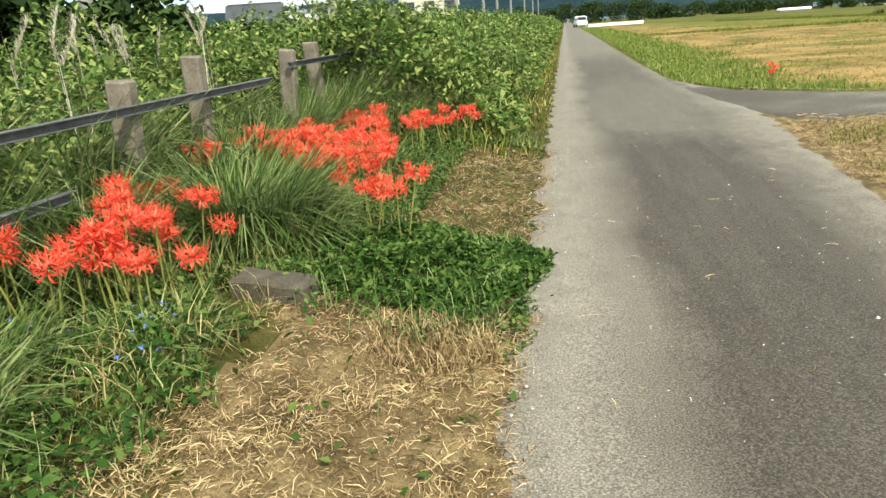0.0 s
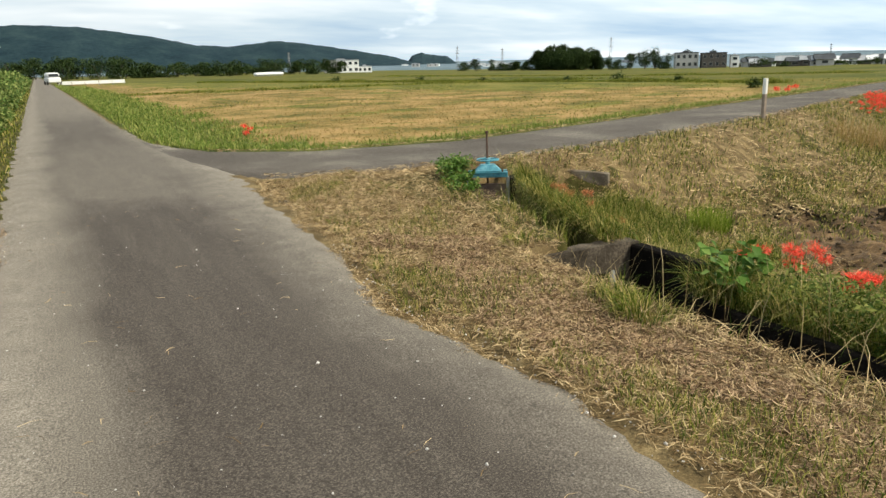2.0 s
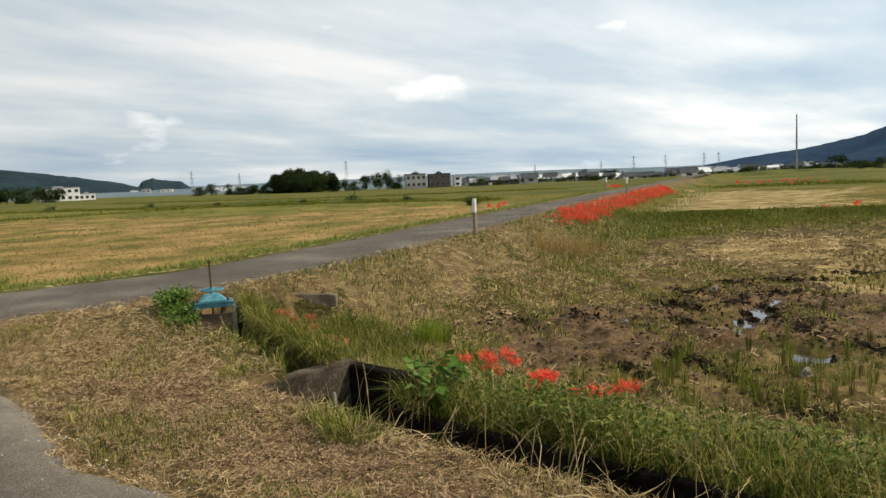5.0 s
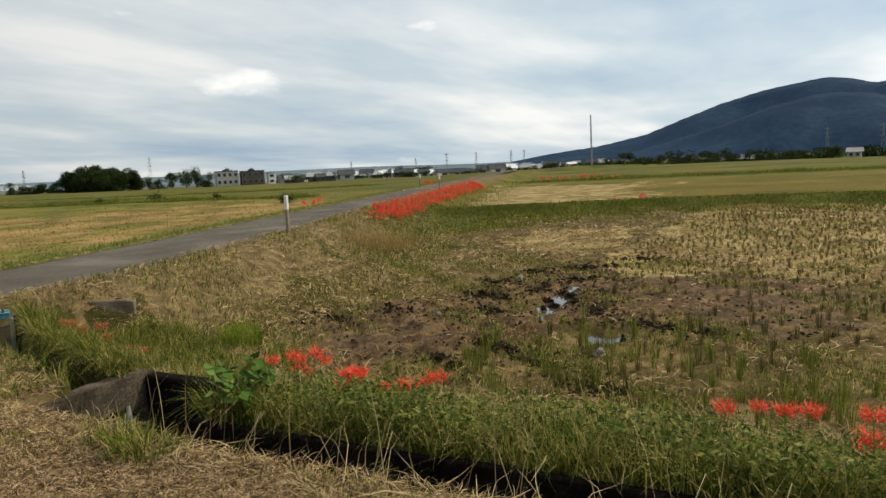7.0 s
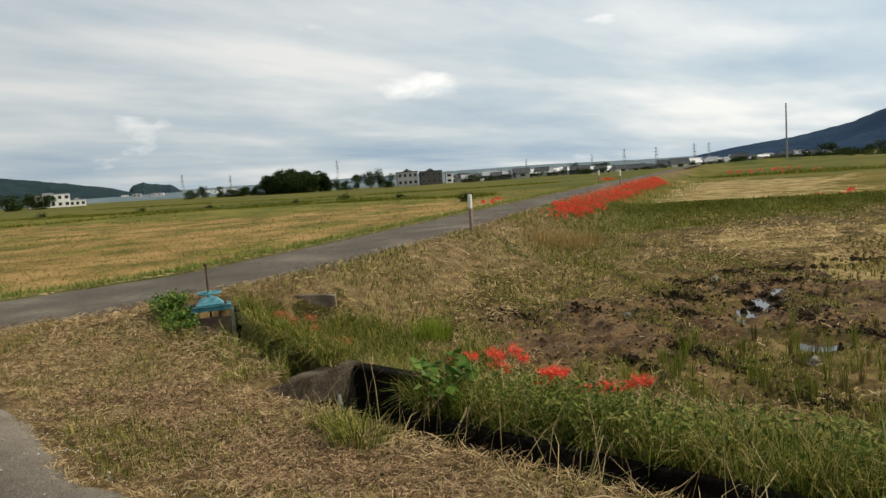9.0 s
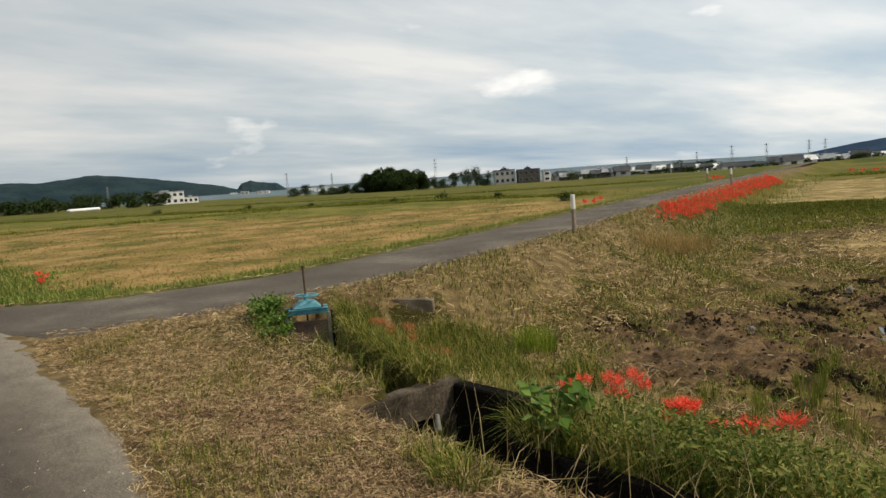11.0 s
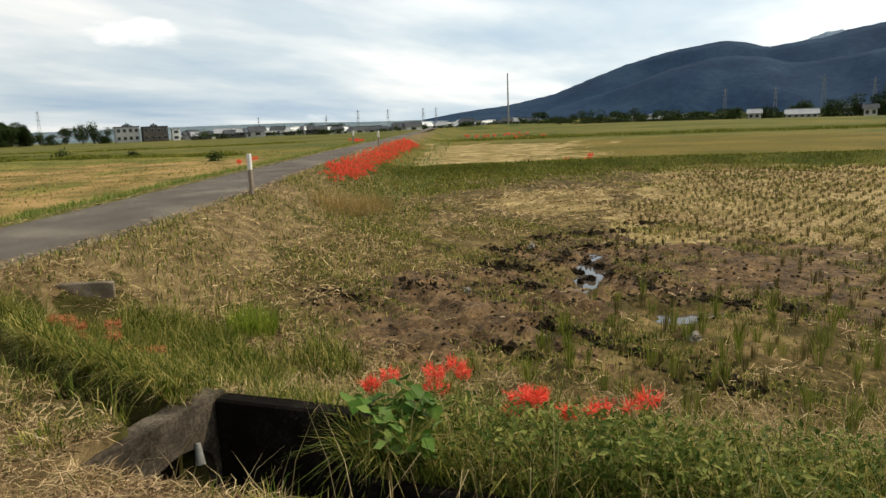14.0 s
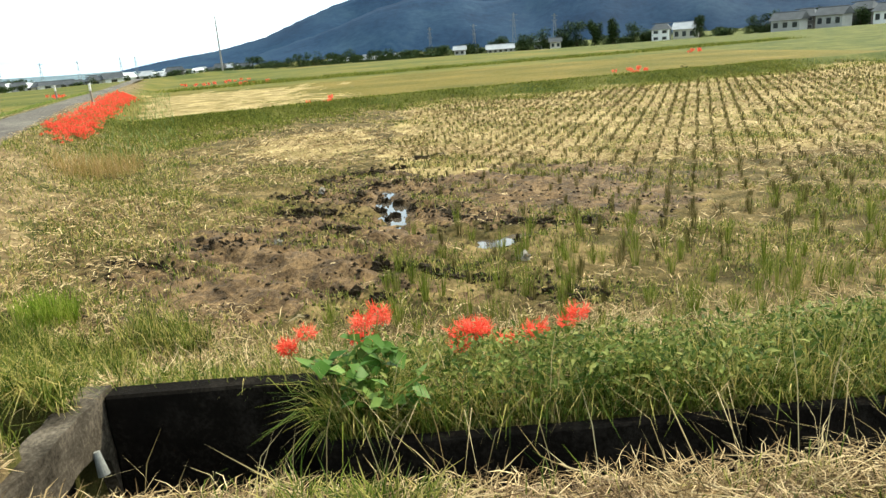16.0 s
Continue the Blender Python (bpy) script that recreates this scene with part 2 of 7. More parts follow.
def height(x, y):
    x, y = np.asarray(x, float), np.asarray(y, float)
    z = -0.82 * in_paddy(x, y)
    lv = levee(x, y)
    z = z + 0.42 * np.exp(-((lv - 1.0) / 0.9) ** 2) * (y < near_edge(x) - 2)
    inside = (y > far_edge(x)) & (x > 2.4)
    fld = np.minimum(step(0.3, 2.0, y - far_edge(x)), step(2.6, 4.0, x))
    z = np.where(inside, -0.28 * fld, z)
    verge = step(-0.3, -1.6, x) * 0.16 - step(-4.0, -9.0, x) * 0.3
    z = np.where(x < -0.2, verge, z)
    d = np.hypot(x, y)
    az = np.degrees(np.arctan2(x, y))
    fall = -0.0145 * np.clip(d - 55, 0, 700) * np.exp(-((az - 50) / 24) ** 2)
    fall = fall - 0.004 * np.clip(d - 55, 0, 700) * np.exp(-((az - 15) / 25) ** 2)
    fall = fall - 0.008 * np.clip(d - 50, 0, 700) * np.exp(-((az - 103) / 26) ** 2)
    win = step(56, 66, az) * (1 - step(126, 140, az))
    fall = fall - 0.0165 * np.clip(d - 190, 0, 900) * win
    z = z + fall
    near = np.exp(-(d / 45) ** 2)
    rough = np.where((x > ROAD_L - 0.1) & (x < ROAD_R + 0.1), 0.0, 1.0) * np.where((y > near_edge(x) - 0.1) & (y < far_edge(x) + 0.1) & (x > 2.4), 0.0, 1.0)
    z = z + 0.022 * rough * near * lump(x, y, 3.1, 1.0) + 0.01 * rough * near * lump(x, y, 9.0, 2.0)
    z = np.where(rough < 0.5, z - 0.03, z)
    mud = in_paddy(x, y) > 0.97
    muddy = np.exp(-(((x - 12) / 5.5) ** 2 + ((y - 4.6) / 3.2) ** 2))
    z = z + np.where(mud, muddy * (0.07 * lump(x, y, 1.9, 4.0) + 0.06 * lump(x, y, 5.3, 5.0) + 0.05 * lump(x, y, 11.7, 6.0) + 0.03 * lump(x, y, 19.0, 2.0)) + 0.02 * lump(x, y, 6.1, 8.0) * np.exp(-((x - 9) / 8) ** 2), 0)
    for a, b, w, l, turn, seed in PUDDLES:
        c, s = math.cos(radians(turn)), math.sin(radians(turn))
        u, v = (x - a) * c + (y - b) * s, -(x - a) * s + (y - b) * c
        dip = np.exp(-((u / (0.55 * w)) ** 2 + (v / (0.55 * l)) ** 2) ** 2)
        z = z - 0.16 * dip
    z = np.where((x > 4.3) & (y < 3.7), np.minimum(z, -0.11), z)
    z = z - 0.4 * np.exp(-(((x - 7.3 + 0.5 * (y - 9.1)) / 0.75) ** 2 + ((y - 9.1) / 0.5) ** 2) ** 2)
    z = np.where(in_ditch(x, y), -0.87, z)
    return z


# ---------- ground ----------


def spaced(lo, hi, fine):
    mid = np.arange(lo, hi, fine)
    out, g, p = [], fine, hi
    while p < 4200:
        out.append(p)
        g = min(g * 1.09, 260)
        p += g
    neg, g, p = [], fine, lo
    while p > -4200:
        g = min(g * 1.14, 300)
        p -= g
        neg.append(p)
    return np.concatenate([neg[::-1], mid, out])


gx = np.unique(np.concatenate([spaced(-5, 17, 0.11), np.arange(17.0, 50.0, 0.3), [3.705, 3.735, 4.345, 4.375, 3.84, 3.88, 5.04, 5.08]]))
gy = np.unique(np.concatenate([spaced(-2, 14, 0.11), np.arange(14.0, 40.0, 0.3), np.arange(-20.0, -2.0, 0.3), [3.66, 3.70, 5.06, 5.10]]))
GX, GY = np.meshgrid(gx, gy)
GZ = height(GX, GY)
nx, ny = len(gx), len(gy)
idx = np.arange(nx * ny).reshape(ny, nx)
quads = np.stack([idx[:-1, :-1], idx[:-1, 1:], idx[1:, 1:], idx[1:, :-1]], -1).reshape(-1, 4)
ground = soup("ground", np.stack([GX, GY, GZ], -1).reshape(-1, 3), quads, mat=M["straw_soil"], smooth=True)
for k in ("green_soil", "mud", "paddy", "field", "far_field", "far_green", "rice", "far_plain", "field_green", "paddy_mix"):
    ground.data.materials.append(M[k])
cx = (GX[:-1, :-1] + GX[1:, 1:]) / 2
cy = (GY[:-1, :-1] + GY[1:, 1:]) / 2


def zone(x, y):
    """Which soil lies at a place: 0 straw, 1 green, 2 mud, 3 paddy, 4 field, 5 far field, 6 far green."""
    w = lump(x, y, 1.3, 7.0) * 0.35
    z = np.zeros(x.shape, int)
    z = np.where(x < -1.5 + w, 1, z)
    z = np.where((x < ROAD_L) & (y > 5 + w), 1, z)
    p = in_paddy(x, y)
    z = np.where((x > 4.2) & (y < near_edge(x) - 0.8 + w), 1, z)
    z = np.where((p > 0.93 + 0.1 * w) & (levee(x, y) < 0), 3, z)
    z = np.where((z == 3) & ((x < 15.4 + 2 * w) | (y > 4.2 + w)), 10, z)
    z = np.where((p > 0.9) & (levee(x, y) < 0) & (straw_mat(x, y) + 0.5 * w > 0.45), np.where(x > 15, 3, 10), z)
    z = np.where((p > 0.9) & (levee(x, y) < 0) & (wallow(x, y) + 0.5 * w + 0.12 * lump(x, y, 4.3, 2.0) > 0.4), 2, z)
    z = np.where((x > 7.5) & (z == 1) & (y > near_edge(x) - 3.6) & (w > -0.2), 0, z)
    lv = levee(x, y) + 0.5 * lump(x, y, 0.45, 3.0) + 0.9 * w
    z = np.where((lv > -0.2) & (lv < 2.4) & (y < near_edge(x) - 0.8), 6, z)
    z = np.where((lv >= 2.4) & (y < near_edge(x) - 1.2), 7, z)
    z = np.where((lv >= 2.4) & (lv < 34 + 4 * w) & (y < near_edge(x) - 3.0 + 1.5 * w) & (y > 8.5 + 0.12 * (x - 30) + 2.2 * lump(x, y, 0.35, 2.0) + 1.8 * lump(x, y, 1.1, 6.0) + 1.2 * lump(x, y, 3.3, 9.0)), 3, z)
    z = np.where((lv >= 36) & (y < near_edge(x) - 1.2), 5, z)
    fl = (y > far_edge(x)) & (x > 2.4)
    z = np.where(fl, 6, z)
    z = np.where(fl & (y > far_edge(x) + 2.0 + 2 * w) & (x > 5.4 + 3 * w), 4, z)
    gold = np.interp(y, [24, 28, 31, 34, 36, 40, 55, 90], [40, 36, 34, 32, 27, 23, 21, 11])
    z = np.where(fl & (z == 4) & (x > gold + 2.5 * lump(x, y, 0.3, 4.0) + 2 * lump(x, y, 1.0, 2.0)), 9, z)
    z = np.where(fl & (z == 4) & (lump(x * 0.5, y, 0.8, 6.0) > 0.55), 9, z)
    z = np.where(fl & (x > np.interp(y, [28, 45, 58, 72, 84, 140], [40, 40, 37.5, 35, 32, 15])), 5, z)
    z = np.where((x < -8) | (y < -25), 6, z)
    z = np.where(fl & (y > 150), 5, z)
    # 8: farthest ground, with the haze in its colour
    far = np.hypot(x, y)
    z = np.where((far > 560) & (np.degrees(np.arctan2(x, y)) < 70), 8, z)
    return z


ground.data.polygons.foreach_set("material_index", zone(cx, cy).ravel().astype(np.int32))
tagged(ground, "uneven farmland soil with straw, mud and weeds", "ground", kind="structure")


def strip(name, ts, left, right, mat, thick=0.03, cols=14, crown=0.02):
    """A road: a grid between two edges with a rounded crown and turned-down sides."""
    L, R = np.asarray(left), np.asarray(right)
    u = np.linspace(0, 1, cols)
    P = L[:, None, :] * (1 - u[None, :, None]) + R[:, None, :] * u[None, :, None]
    d = np.hypot(P[..., 0], P[..., 1])
    az = np.degrees(np.arctan2(P[..., 0], P[..., 1]))
    base = -0.0145 * np.clip(d - 55, 0, 700) * np.exp(-((az - 50) / 24) ** 2) - 0.004 * np.clip(d - 55, 0, 700) * np.exp(-((az - 15) / 25) ** 2)
    Z = base + 0.004 + crown * (1 - (2 * u[None, :] - 1) ** 2)
    Z[:, 0] -= thick * 1.3
    Z[:, -1] -= thick * 1.3
    V = np.concatenate([P, Z[..., None]], -1)
    r, c = V.shape[:2]
    i = np.arange(r * c).reshape(r, c)
    q = np.stack([i[:-1, :-1], i[:-1, 1:], i[1:, 1:], i[1:, :-1]], -1).reshape(-1, 4)
    return soup(name, V.reshape(-1, 3), q, mat=mat, smooth=True)


def asphalt(name, dusty):
    m = bpy.data.materials.new(name)
    m.use_nodes = True
    n = nodes_of(m.node_tree)
    co = n("ShaderNodeTexCoord")
    sep = n("ShaderNodeSeparateXYZ", {0: (co, "Object")})
    soft = n("ShaderNodeTexNoise", {"Vector": (co, "Object"), "Scale": 0.55, "Detail": 4.0, "Roughness": 0.5})
    mid = n("ShaderNodeTexNoise", {"Vector": (co, "Object"), "Scale": 4.0, "Detail": 5.0, "Roughness": 0.6})
    grit = n("ShaderNodeTexNoise", {"Vector": (co, "Object"), "Scale": 110.0, "Detail": 4.0, "Roughness": 0.75})
    chips = n("ShaderNodeTexVoronoi", {"Vector": (co, "Object"), "Scale": 26.0})
    wob = n("ShaderNodeMath", {0: (soft, 0), 1: 0.8, 2: (sep, "X")}, operation="MULTIPLY_ADD")
    wob = n("ShaderNodeMath", {0: (mid, 0), 1: 0.25, 2: wob}, operation="MULTIPLY_ADD")
    # sandy dust along both edges of the lane, worn dark tar between
    x01 = n("ShaderNodeMapRange", {0: wob, 1: 0.2, 2: 4.2})
    if dusty:
        dust = ramp(n, x01, [(0.10, (0.85, 0.85, 0.85)), (0.18, (0.5, 0.5, 0.5)), (0.25, (0.03, 0.03, 0.03)), (0.52, (0.05, 0.05, 0.05)), (0.63, (0.42, 0.42, 0.42)), (0.74, (0.8, 0.8, 0.8))])
        # farther along Y the full width is mixed paler, in uneven bands
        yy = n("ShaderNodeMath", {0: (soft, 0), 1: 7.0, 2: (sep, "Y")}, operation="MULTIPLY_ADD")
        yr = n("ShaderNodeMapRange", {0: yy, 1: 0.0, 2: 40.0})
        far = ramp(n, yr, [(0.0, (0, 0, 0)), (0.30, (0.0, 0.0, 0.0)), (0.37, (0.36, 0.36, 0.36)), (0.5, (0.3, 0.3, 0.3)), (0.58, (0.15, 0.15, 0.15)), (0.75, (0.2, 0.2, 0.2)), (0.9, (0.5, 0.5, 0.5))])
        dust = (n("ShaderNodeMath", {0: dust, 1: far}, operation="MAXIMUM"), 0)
    else:
        dust = (ramp(n, (soft, 0), [(0.36, (0.06, 0.06, 0.06)), (0.52, (0.2, 0.2, 0.2)), (0.66, (0.5, 0.5, 0.5))]), 0)
    tar = ramp(n, (grit, 0), [(0.34, (0.018, 0.0145, 0.011)), (0.5, (0.048, 0.039, 0.031)), (0.66, (0.13, 0.106, 0.084))])
    sand = ramp(n, (grit, 0), [(0.34, (0.09, 0.077, 0.06)), (0.5, (0.225, 0.195, 0.152)), (0.66, (0.45, 0.4, 0.325))])
    long_ = n("ShaderNodeMapping", {"Vector": (co, "Object"), "Scale": (5.0, 0.35, 1.0) if dusty else (0.3, 3.5, 1.0)})
    streak = n("ShaderNodeTexNoise", {"Vector": long_, "Scale": 1.0, "Detail": 5.0, "Roughness": 0.65})
    sk = ramp(n, (streak, 0), [(0.42, (0.0, 0.0, 0.0)), (0.7, (0.09, 0.09, 0.09))])
    blot = ramp(n, (mid, 0), [(0.35, (0.72, 0.72, 0.72)), (0.65, (1.0, 1.0, 1.0))])
    dust = n("ShaderNodeMath", {0: dust, 1: blot}, operation="MULTIPLY")
    dust = n("ShaderNodeMath", {0: dust, 1: sk}, operation="ADD", use_clamp=True)
    a = n("ShaderNodeMix", {"Factor": dust, 6: tar, 7: sand}, data_type="RGBA")
    pale = ramp(n, (chips, "Distance"), [(0.10, (1, 1, 1)), (0.15, (0, 0, 0))])
    few = ramp(n, (chips, "Color"), [(0.82, (0, 0, 0)), (0.9, (1, 1, 1))])
    pm = n("ShaderNodeMath", {0: pale, 1: few}, operation="MULTIPLY")
    b = n("ShaderNodeMix", {"Factor": pm, 6: (a, 2), 7: (0.5, 0.48, 0.44, 1)}, data_type="RGBA")
    bmp = n("ShaderNodeBump", {"Strength": 0.6, "Distance": 0.004, "Height": (grit, 0)})
    p = n("ShaderNodeBsdfPrincipled", {"Base Color": (b, 2), "Roughness": 0.85, "Normal": bmp, "Specular IOR Level": 0.15})
    n("ShaderNodeOutputMaterial", {"Surface": p})
    return m


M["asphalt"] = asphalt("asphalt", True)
M["asphalt_side"] = asphalt("asphalt_side", False)
ys = np.concatenate([np.arange(-40, -3, 1.0), np.arange(-3, 20, 0.12), np.arange(20, 60, 0.6), np.arange(60, 420, 6.0)])
jig = np.where(ys < 60, 0.10 * lump(ys, ys * 0, 2.1, 1.0) + 0.06 * lump(ys, ys * 0, 7.3, 2.0), 0)
jig2 = np.where(ys < 60, 0.05 * lump(ys, ys * 0, 1.7, 3.0) + 0.035 * lump(ys, ys * 0, 6.1, 4.0) + 0.03 * lump(ys, ys * 0, 13.7, 6.0), 0)
right = np.interp(ys, [-40, 1.8, 2.7, 3.9, 4.5, 5.0, 6.5, 8.6, 11.2, 16.0, 18.0, 26, 420], [2.45, 2.45, 2.56, 2.4, 2.26, 2.4, 2.66, 2.85, 3.05, 3.0, 2.5, 2.3, 2.5])
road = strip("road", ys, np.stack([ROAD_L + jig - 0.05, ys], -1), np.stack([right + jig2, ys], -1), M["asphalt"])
tagged(road, "worn grey asphalt farm lane with dusty edges", "road", kind="structure")
xs = np.concatenate([np.arange(2.3, 24, 0.15), np.arange(24, 140, 1.0)])
jx = np.where(xs < 60, 0.05 * lump(xs, xs * 0, 2.3, 5.0), 0)
side = strip("road_2", xs, np.stack([xs, far_edge(xs) + jx], -1), np.stack([xs, near_edge(xs) + jx], -1), M["asphalt_side"], crown=0.012)
tagged(side, "narrow grey asphalt side lane between fields", "road", kind="structure")

# ---------- mountains ----------


def ridge(name, dist, tops, mat, label):
    az = np.linspace(tops[0][0], tops[-1][0], 160)
    a = np.radians(az)
    top = np.interp(az, [t[0] for t in tops], [t[1] for t in tops])
    top = top + 0.05 * lump(az * 3.0, az * 0, 1.0, dist) * (top > 0.2)
    rows = []
    prof = ((0.0, 0.0), (0.22, 0.04), (0.45, 0.09), (0.7, 0.15), (0.9, 0.2), (1.0, 0.24), (0.6, 0.36), (0.0, 0.5))
    for f, dd in prof:
        wob = 0.035 * np.sin(f * math.pi) * lump(az * 0.35 + f * 2, az * 0 + f * 2, 1.0, dist * 0.01)
        r = dist * (1 + dd + wob)
        crest = dist * 1.24 * np.tan(np.radians(top))
        rows.append(np.stack([np.sin(a) * r, np.cos(a) * r, -30 + f * (crest + 31.5)], -1))
    V = np.array(rows)
    i = np.arange(V.shape[0] * V.shape[1]).reshape(V.shape[:2])
    q = np.stack([i[:-1, :-1], i[:-1, 1:], i[1:, 1:], i[1:, :-1]], -1).reshape(-1, 4)
    return tagged(soup(name, V.reshape(-1, 3), q[:, ::-1], mat=mat, smooth=True), label, "mountain", kind="structure")


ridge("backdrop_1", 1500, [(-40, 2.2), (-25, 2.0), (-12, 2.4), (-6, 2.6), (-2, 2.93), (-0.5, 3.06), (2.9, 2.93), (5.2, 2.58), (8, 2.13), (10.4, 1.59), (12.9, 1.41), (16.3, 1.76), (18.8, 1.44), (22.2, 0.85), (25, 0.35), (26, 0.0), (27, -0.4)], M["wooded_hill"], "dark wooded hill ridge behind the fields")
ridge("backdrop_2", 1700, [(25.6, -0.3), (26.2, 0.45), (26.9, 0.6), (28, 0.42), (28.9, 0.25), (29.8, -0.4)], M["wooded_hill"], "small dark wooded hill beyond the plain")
ridge("backdrop_3", 2300, [(68, -0.3), (70.8, 0.13), (74.6, 0.55), (78.1, 1.25), (80.7, 2.2), (83.4, 3.15), (86.3, 3.91), (88.8, 4.27), (90.2, 4.43), (91.6, 4.2), (93.0, 3.78), (94.6, 4.0), (96.6, 4.2), (98, 4.62), (101, 5.0), (106, 5.6), (112, 5.4), (120, 4.6), (130, 3.0), (142, 1.6)], M["mountain"], "high forested mountain with blue haze in its colour")

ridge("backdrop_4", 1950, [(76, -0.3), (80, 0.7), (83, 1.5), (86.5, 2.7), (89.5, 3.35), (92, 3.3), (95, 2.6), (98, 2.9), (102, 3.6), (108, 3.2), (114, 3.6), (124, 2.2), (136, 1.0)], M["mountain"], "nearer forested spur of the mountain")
# pale blue of thick haze painted on the farthest peak
M["hazy_peak"] = material("hazy_peak", [(0.36, (0.08, 0.12, 0.17)), (0.5, (0.1, 0.145, 0.2)), (0.64, (0.13, 0.175, 0.22))], 0.004, fine=0.03, bump=0.2, bump_dist=4)
ridge("backdrop_5", 3300, [(92, 2.0), (93.5, 3.5), (95.0, 4.05), (96.6, 4.5), (97.4, 4.62), (99, 4.3), (103, 3.5)], M["hazy_peak"], "distant peak behind the mountain, coloured pale blue for haze")

# ---------- blades, leaves and straw ----------
rng = np.random.default_rng(11)


def blades(P, H, W, lean, az=None, rng=rng, flat=0.0):
    """Curved grass blades: corners, quads and triangles. P feet (n,3), H lengths, W widths, lean 0 upright to 1 hanging over."""
    n = len(P)
    az = rng.uniform(0, 2 * np.pi, n) if az is None else az
    tw = az + np.pi / 2 + rng.normal(0, 0.5, n)
    d = np.stack([np.cos(az), np.sin(az), 0 * az], -1)
    sd = np.stack([np.cos(tw), np.sin(tw), 0 * tw], -1)
    H, W, lean = (np.broadcast_to(np.asarray(v, float), (n,)) for v in (H, W, lean))
    up = np.array([0, 0, 1.0])

    def at(t):
        out = H * (lean * 0.25 * t + lean * 0.75 * t * t)
        z = H * t * np.sqrt(np.clip(1 - (0.92 * lean * t) ** 2, 0.02, 1)) - H * 0.35 * lean ** 2 * t ** 3
        return P + d * out[:, None] + up * z[:, None]
    a, b, c = at(0.0), at(0.5), at(1.0)
    w = sd * (W / 2)[:, None]
    V = np.stack([a - w * 0.8, a + w * 0.8, b + w, b - w, c], 1).reshape(-1, 3)
    k = np.arange(n)[:, None] * 5
    return V, k + np.array([[0, 1, 2, 3]]), k + np.array([[3, 2, 4]])


def leaves(P, S, tilt=0.7, rng=rng, aspect=0.55):
    """Folded leaves: two triangles each side of the midrib, S long."""
    n = len(P)
    az = rng.uniform(0, 2 * np.pi, n)
    el = rng.normal(0, tilt, n)
    d = np.stack([np.cos(az) * np.cos(el), np.sin(az) * np.cos(el), np.sin(el)], -1)
    sd = np.stack([-np.sin(az), np.cos(az), 0.6 * rng.normal(0, 1, n)], -1)
    sd /= np.linalg.norm(sd, axis=1)[:, None]
    nm = np.cross(d, sd)
    S = np.broadcast_to(np.asarray(S, float), (n,))[:, None]
    mid = P + d * S * 0.45
    V = np.stack([P, mid + sd * S * aspect * 0.5 + nm * S * 0.08, P + d * S - nm * S * 0.1, mid - sd * S * aspect * 0.5 + nm * S * 0.08], 1).reshape(-1, 3)
    k = np.arange(n)[:, None] * 4
    return V, k + np.array([[0, 1, 2]]), k + np.array([[0, 2, 3]])


def lying(P, L, W, rng=rng, slope=0.25):
    """Straw stalks lying about: thin strips, a little bent."""
    n = len(P)
    az = rng.uniform(0, 2 * np.pi, n)
    el = rng.normal(0.05, slope, n)
    d = np.stack([np.cos(az) * np.cos(el), np.sin(az) * np.cos(el), np.sin(el)], -1)
    sd = np.stack([-np.sin(az), np.cos(az), 0.5 * rng.normal(0, 1, n)], -1)
    L = np.broadcast_to(np.asarray(L, float), (n,))[:, None]
    W = np.broadcast_to(np.asarray(W, float), (n,))[:, None]
    kink = P + d * L * 0.5 + sd * L * rng.normal(0, 0.08, (n, 1)) + np.array([0, 0, 1.0]) * L * 0.06
    V = np.stack([P - sd * W / 2, P + sd * W / 2, kink + sd * W / 2, kink - sd * W / 2, P + d * L], 1).reshape(-1, 3)
    k = np.arange(n)[:, None] * 5
    return V, k + np.array([[0, 1, 2, 3]]), k + np.array([[3, 2, 4]])


def scatter(n, x0, x1, y0, y1, keep=None, rng=rng, lift=0.0):
    x, y = rng.uniform(x0, x1, n), rng.uniform(y0, y1, n)
    if keep is not None:
        k = keep(x, y)
        k = k if k.dtype == bool else rng.uniform(0, 1, n) < k
        x, y = x[k], y[k]
    return np.stack([x, y, height(x, y) + lift], -1)


def stuff(name, bits, mat, label, category):
    V, Q, T, o = [], [], [], 0
    for v, q, t in bits:
        V.append(v)
        (Q if q.shape[1] == 4 else T).append(q + o)
        T.append(t + o)
        o += len(v)
    ob = soup(name, np.concatenate(V), np.concatenate(Q) if Q else None, np.concatenate(T), mat)
    return tagged(ob, label, category, kind="stuff")


def off_road(x, y, m=0.0):
    r = np.interp(y, [-40, 2.7, 3.9, 4.5, 5.0, 6.5, 8.6, 11.2, 16.0, 18.0, 26], [2.45, 2.56, 2.4, 2.26, 2.4, 2.66, 2.85, 3.05, 3.0, 2.5, 2.3])
    on = (x > ROAD_L - m) & (x < r + m) | (x > 2.4) & (y > near_edge(x) - m) & (y < far_edge(x) + m)
    return ~on


def off_ditch(x, y, m=0.0):
    hollow = (np.hypot(x - 7.3 + 0.5 * (y - 9.1), y - 9.1) < 0.62 + m)
    return ~hollow & ((np.abs(x - ditch_middle(y)) > ditch_half(y) + m) | (y > 9.6))


def patch(x, y, f, seed, cut):
    return lump(x, y, f, seed) > cut


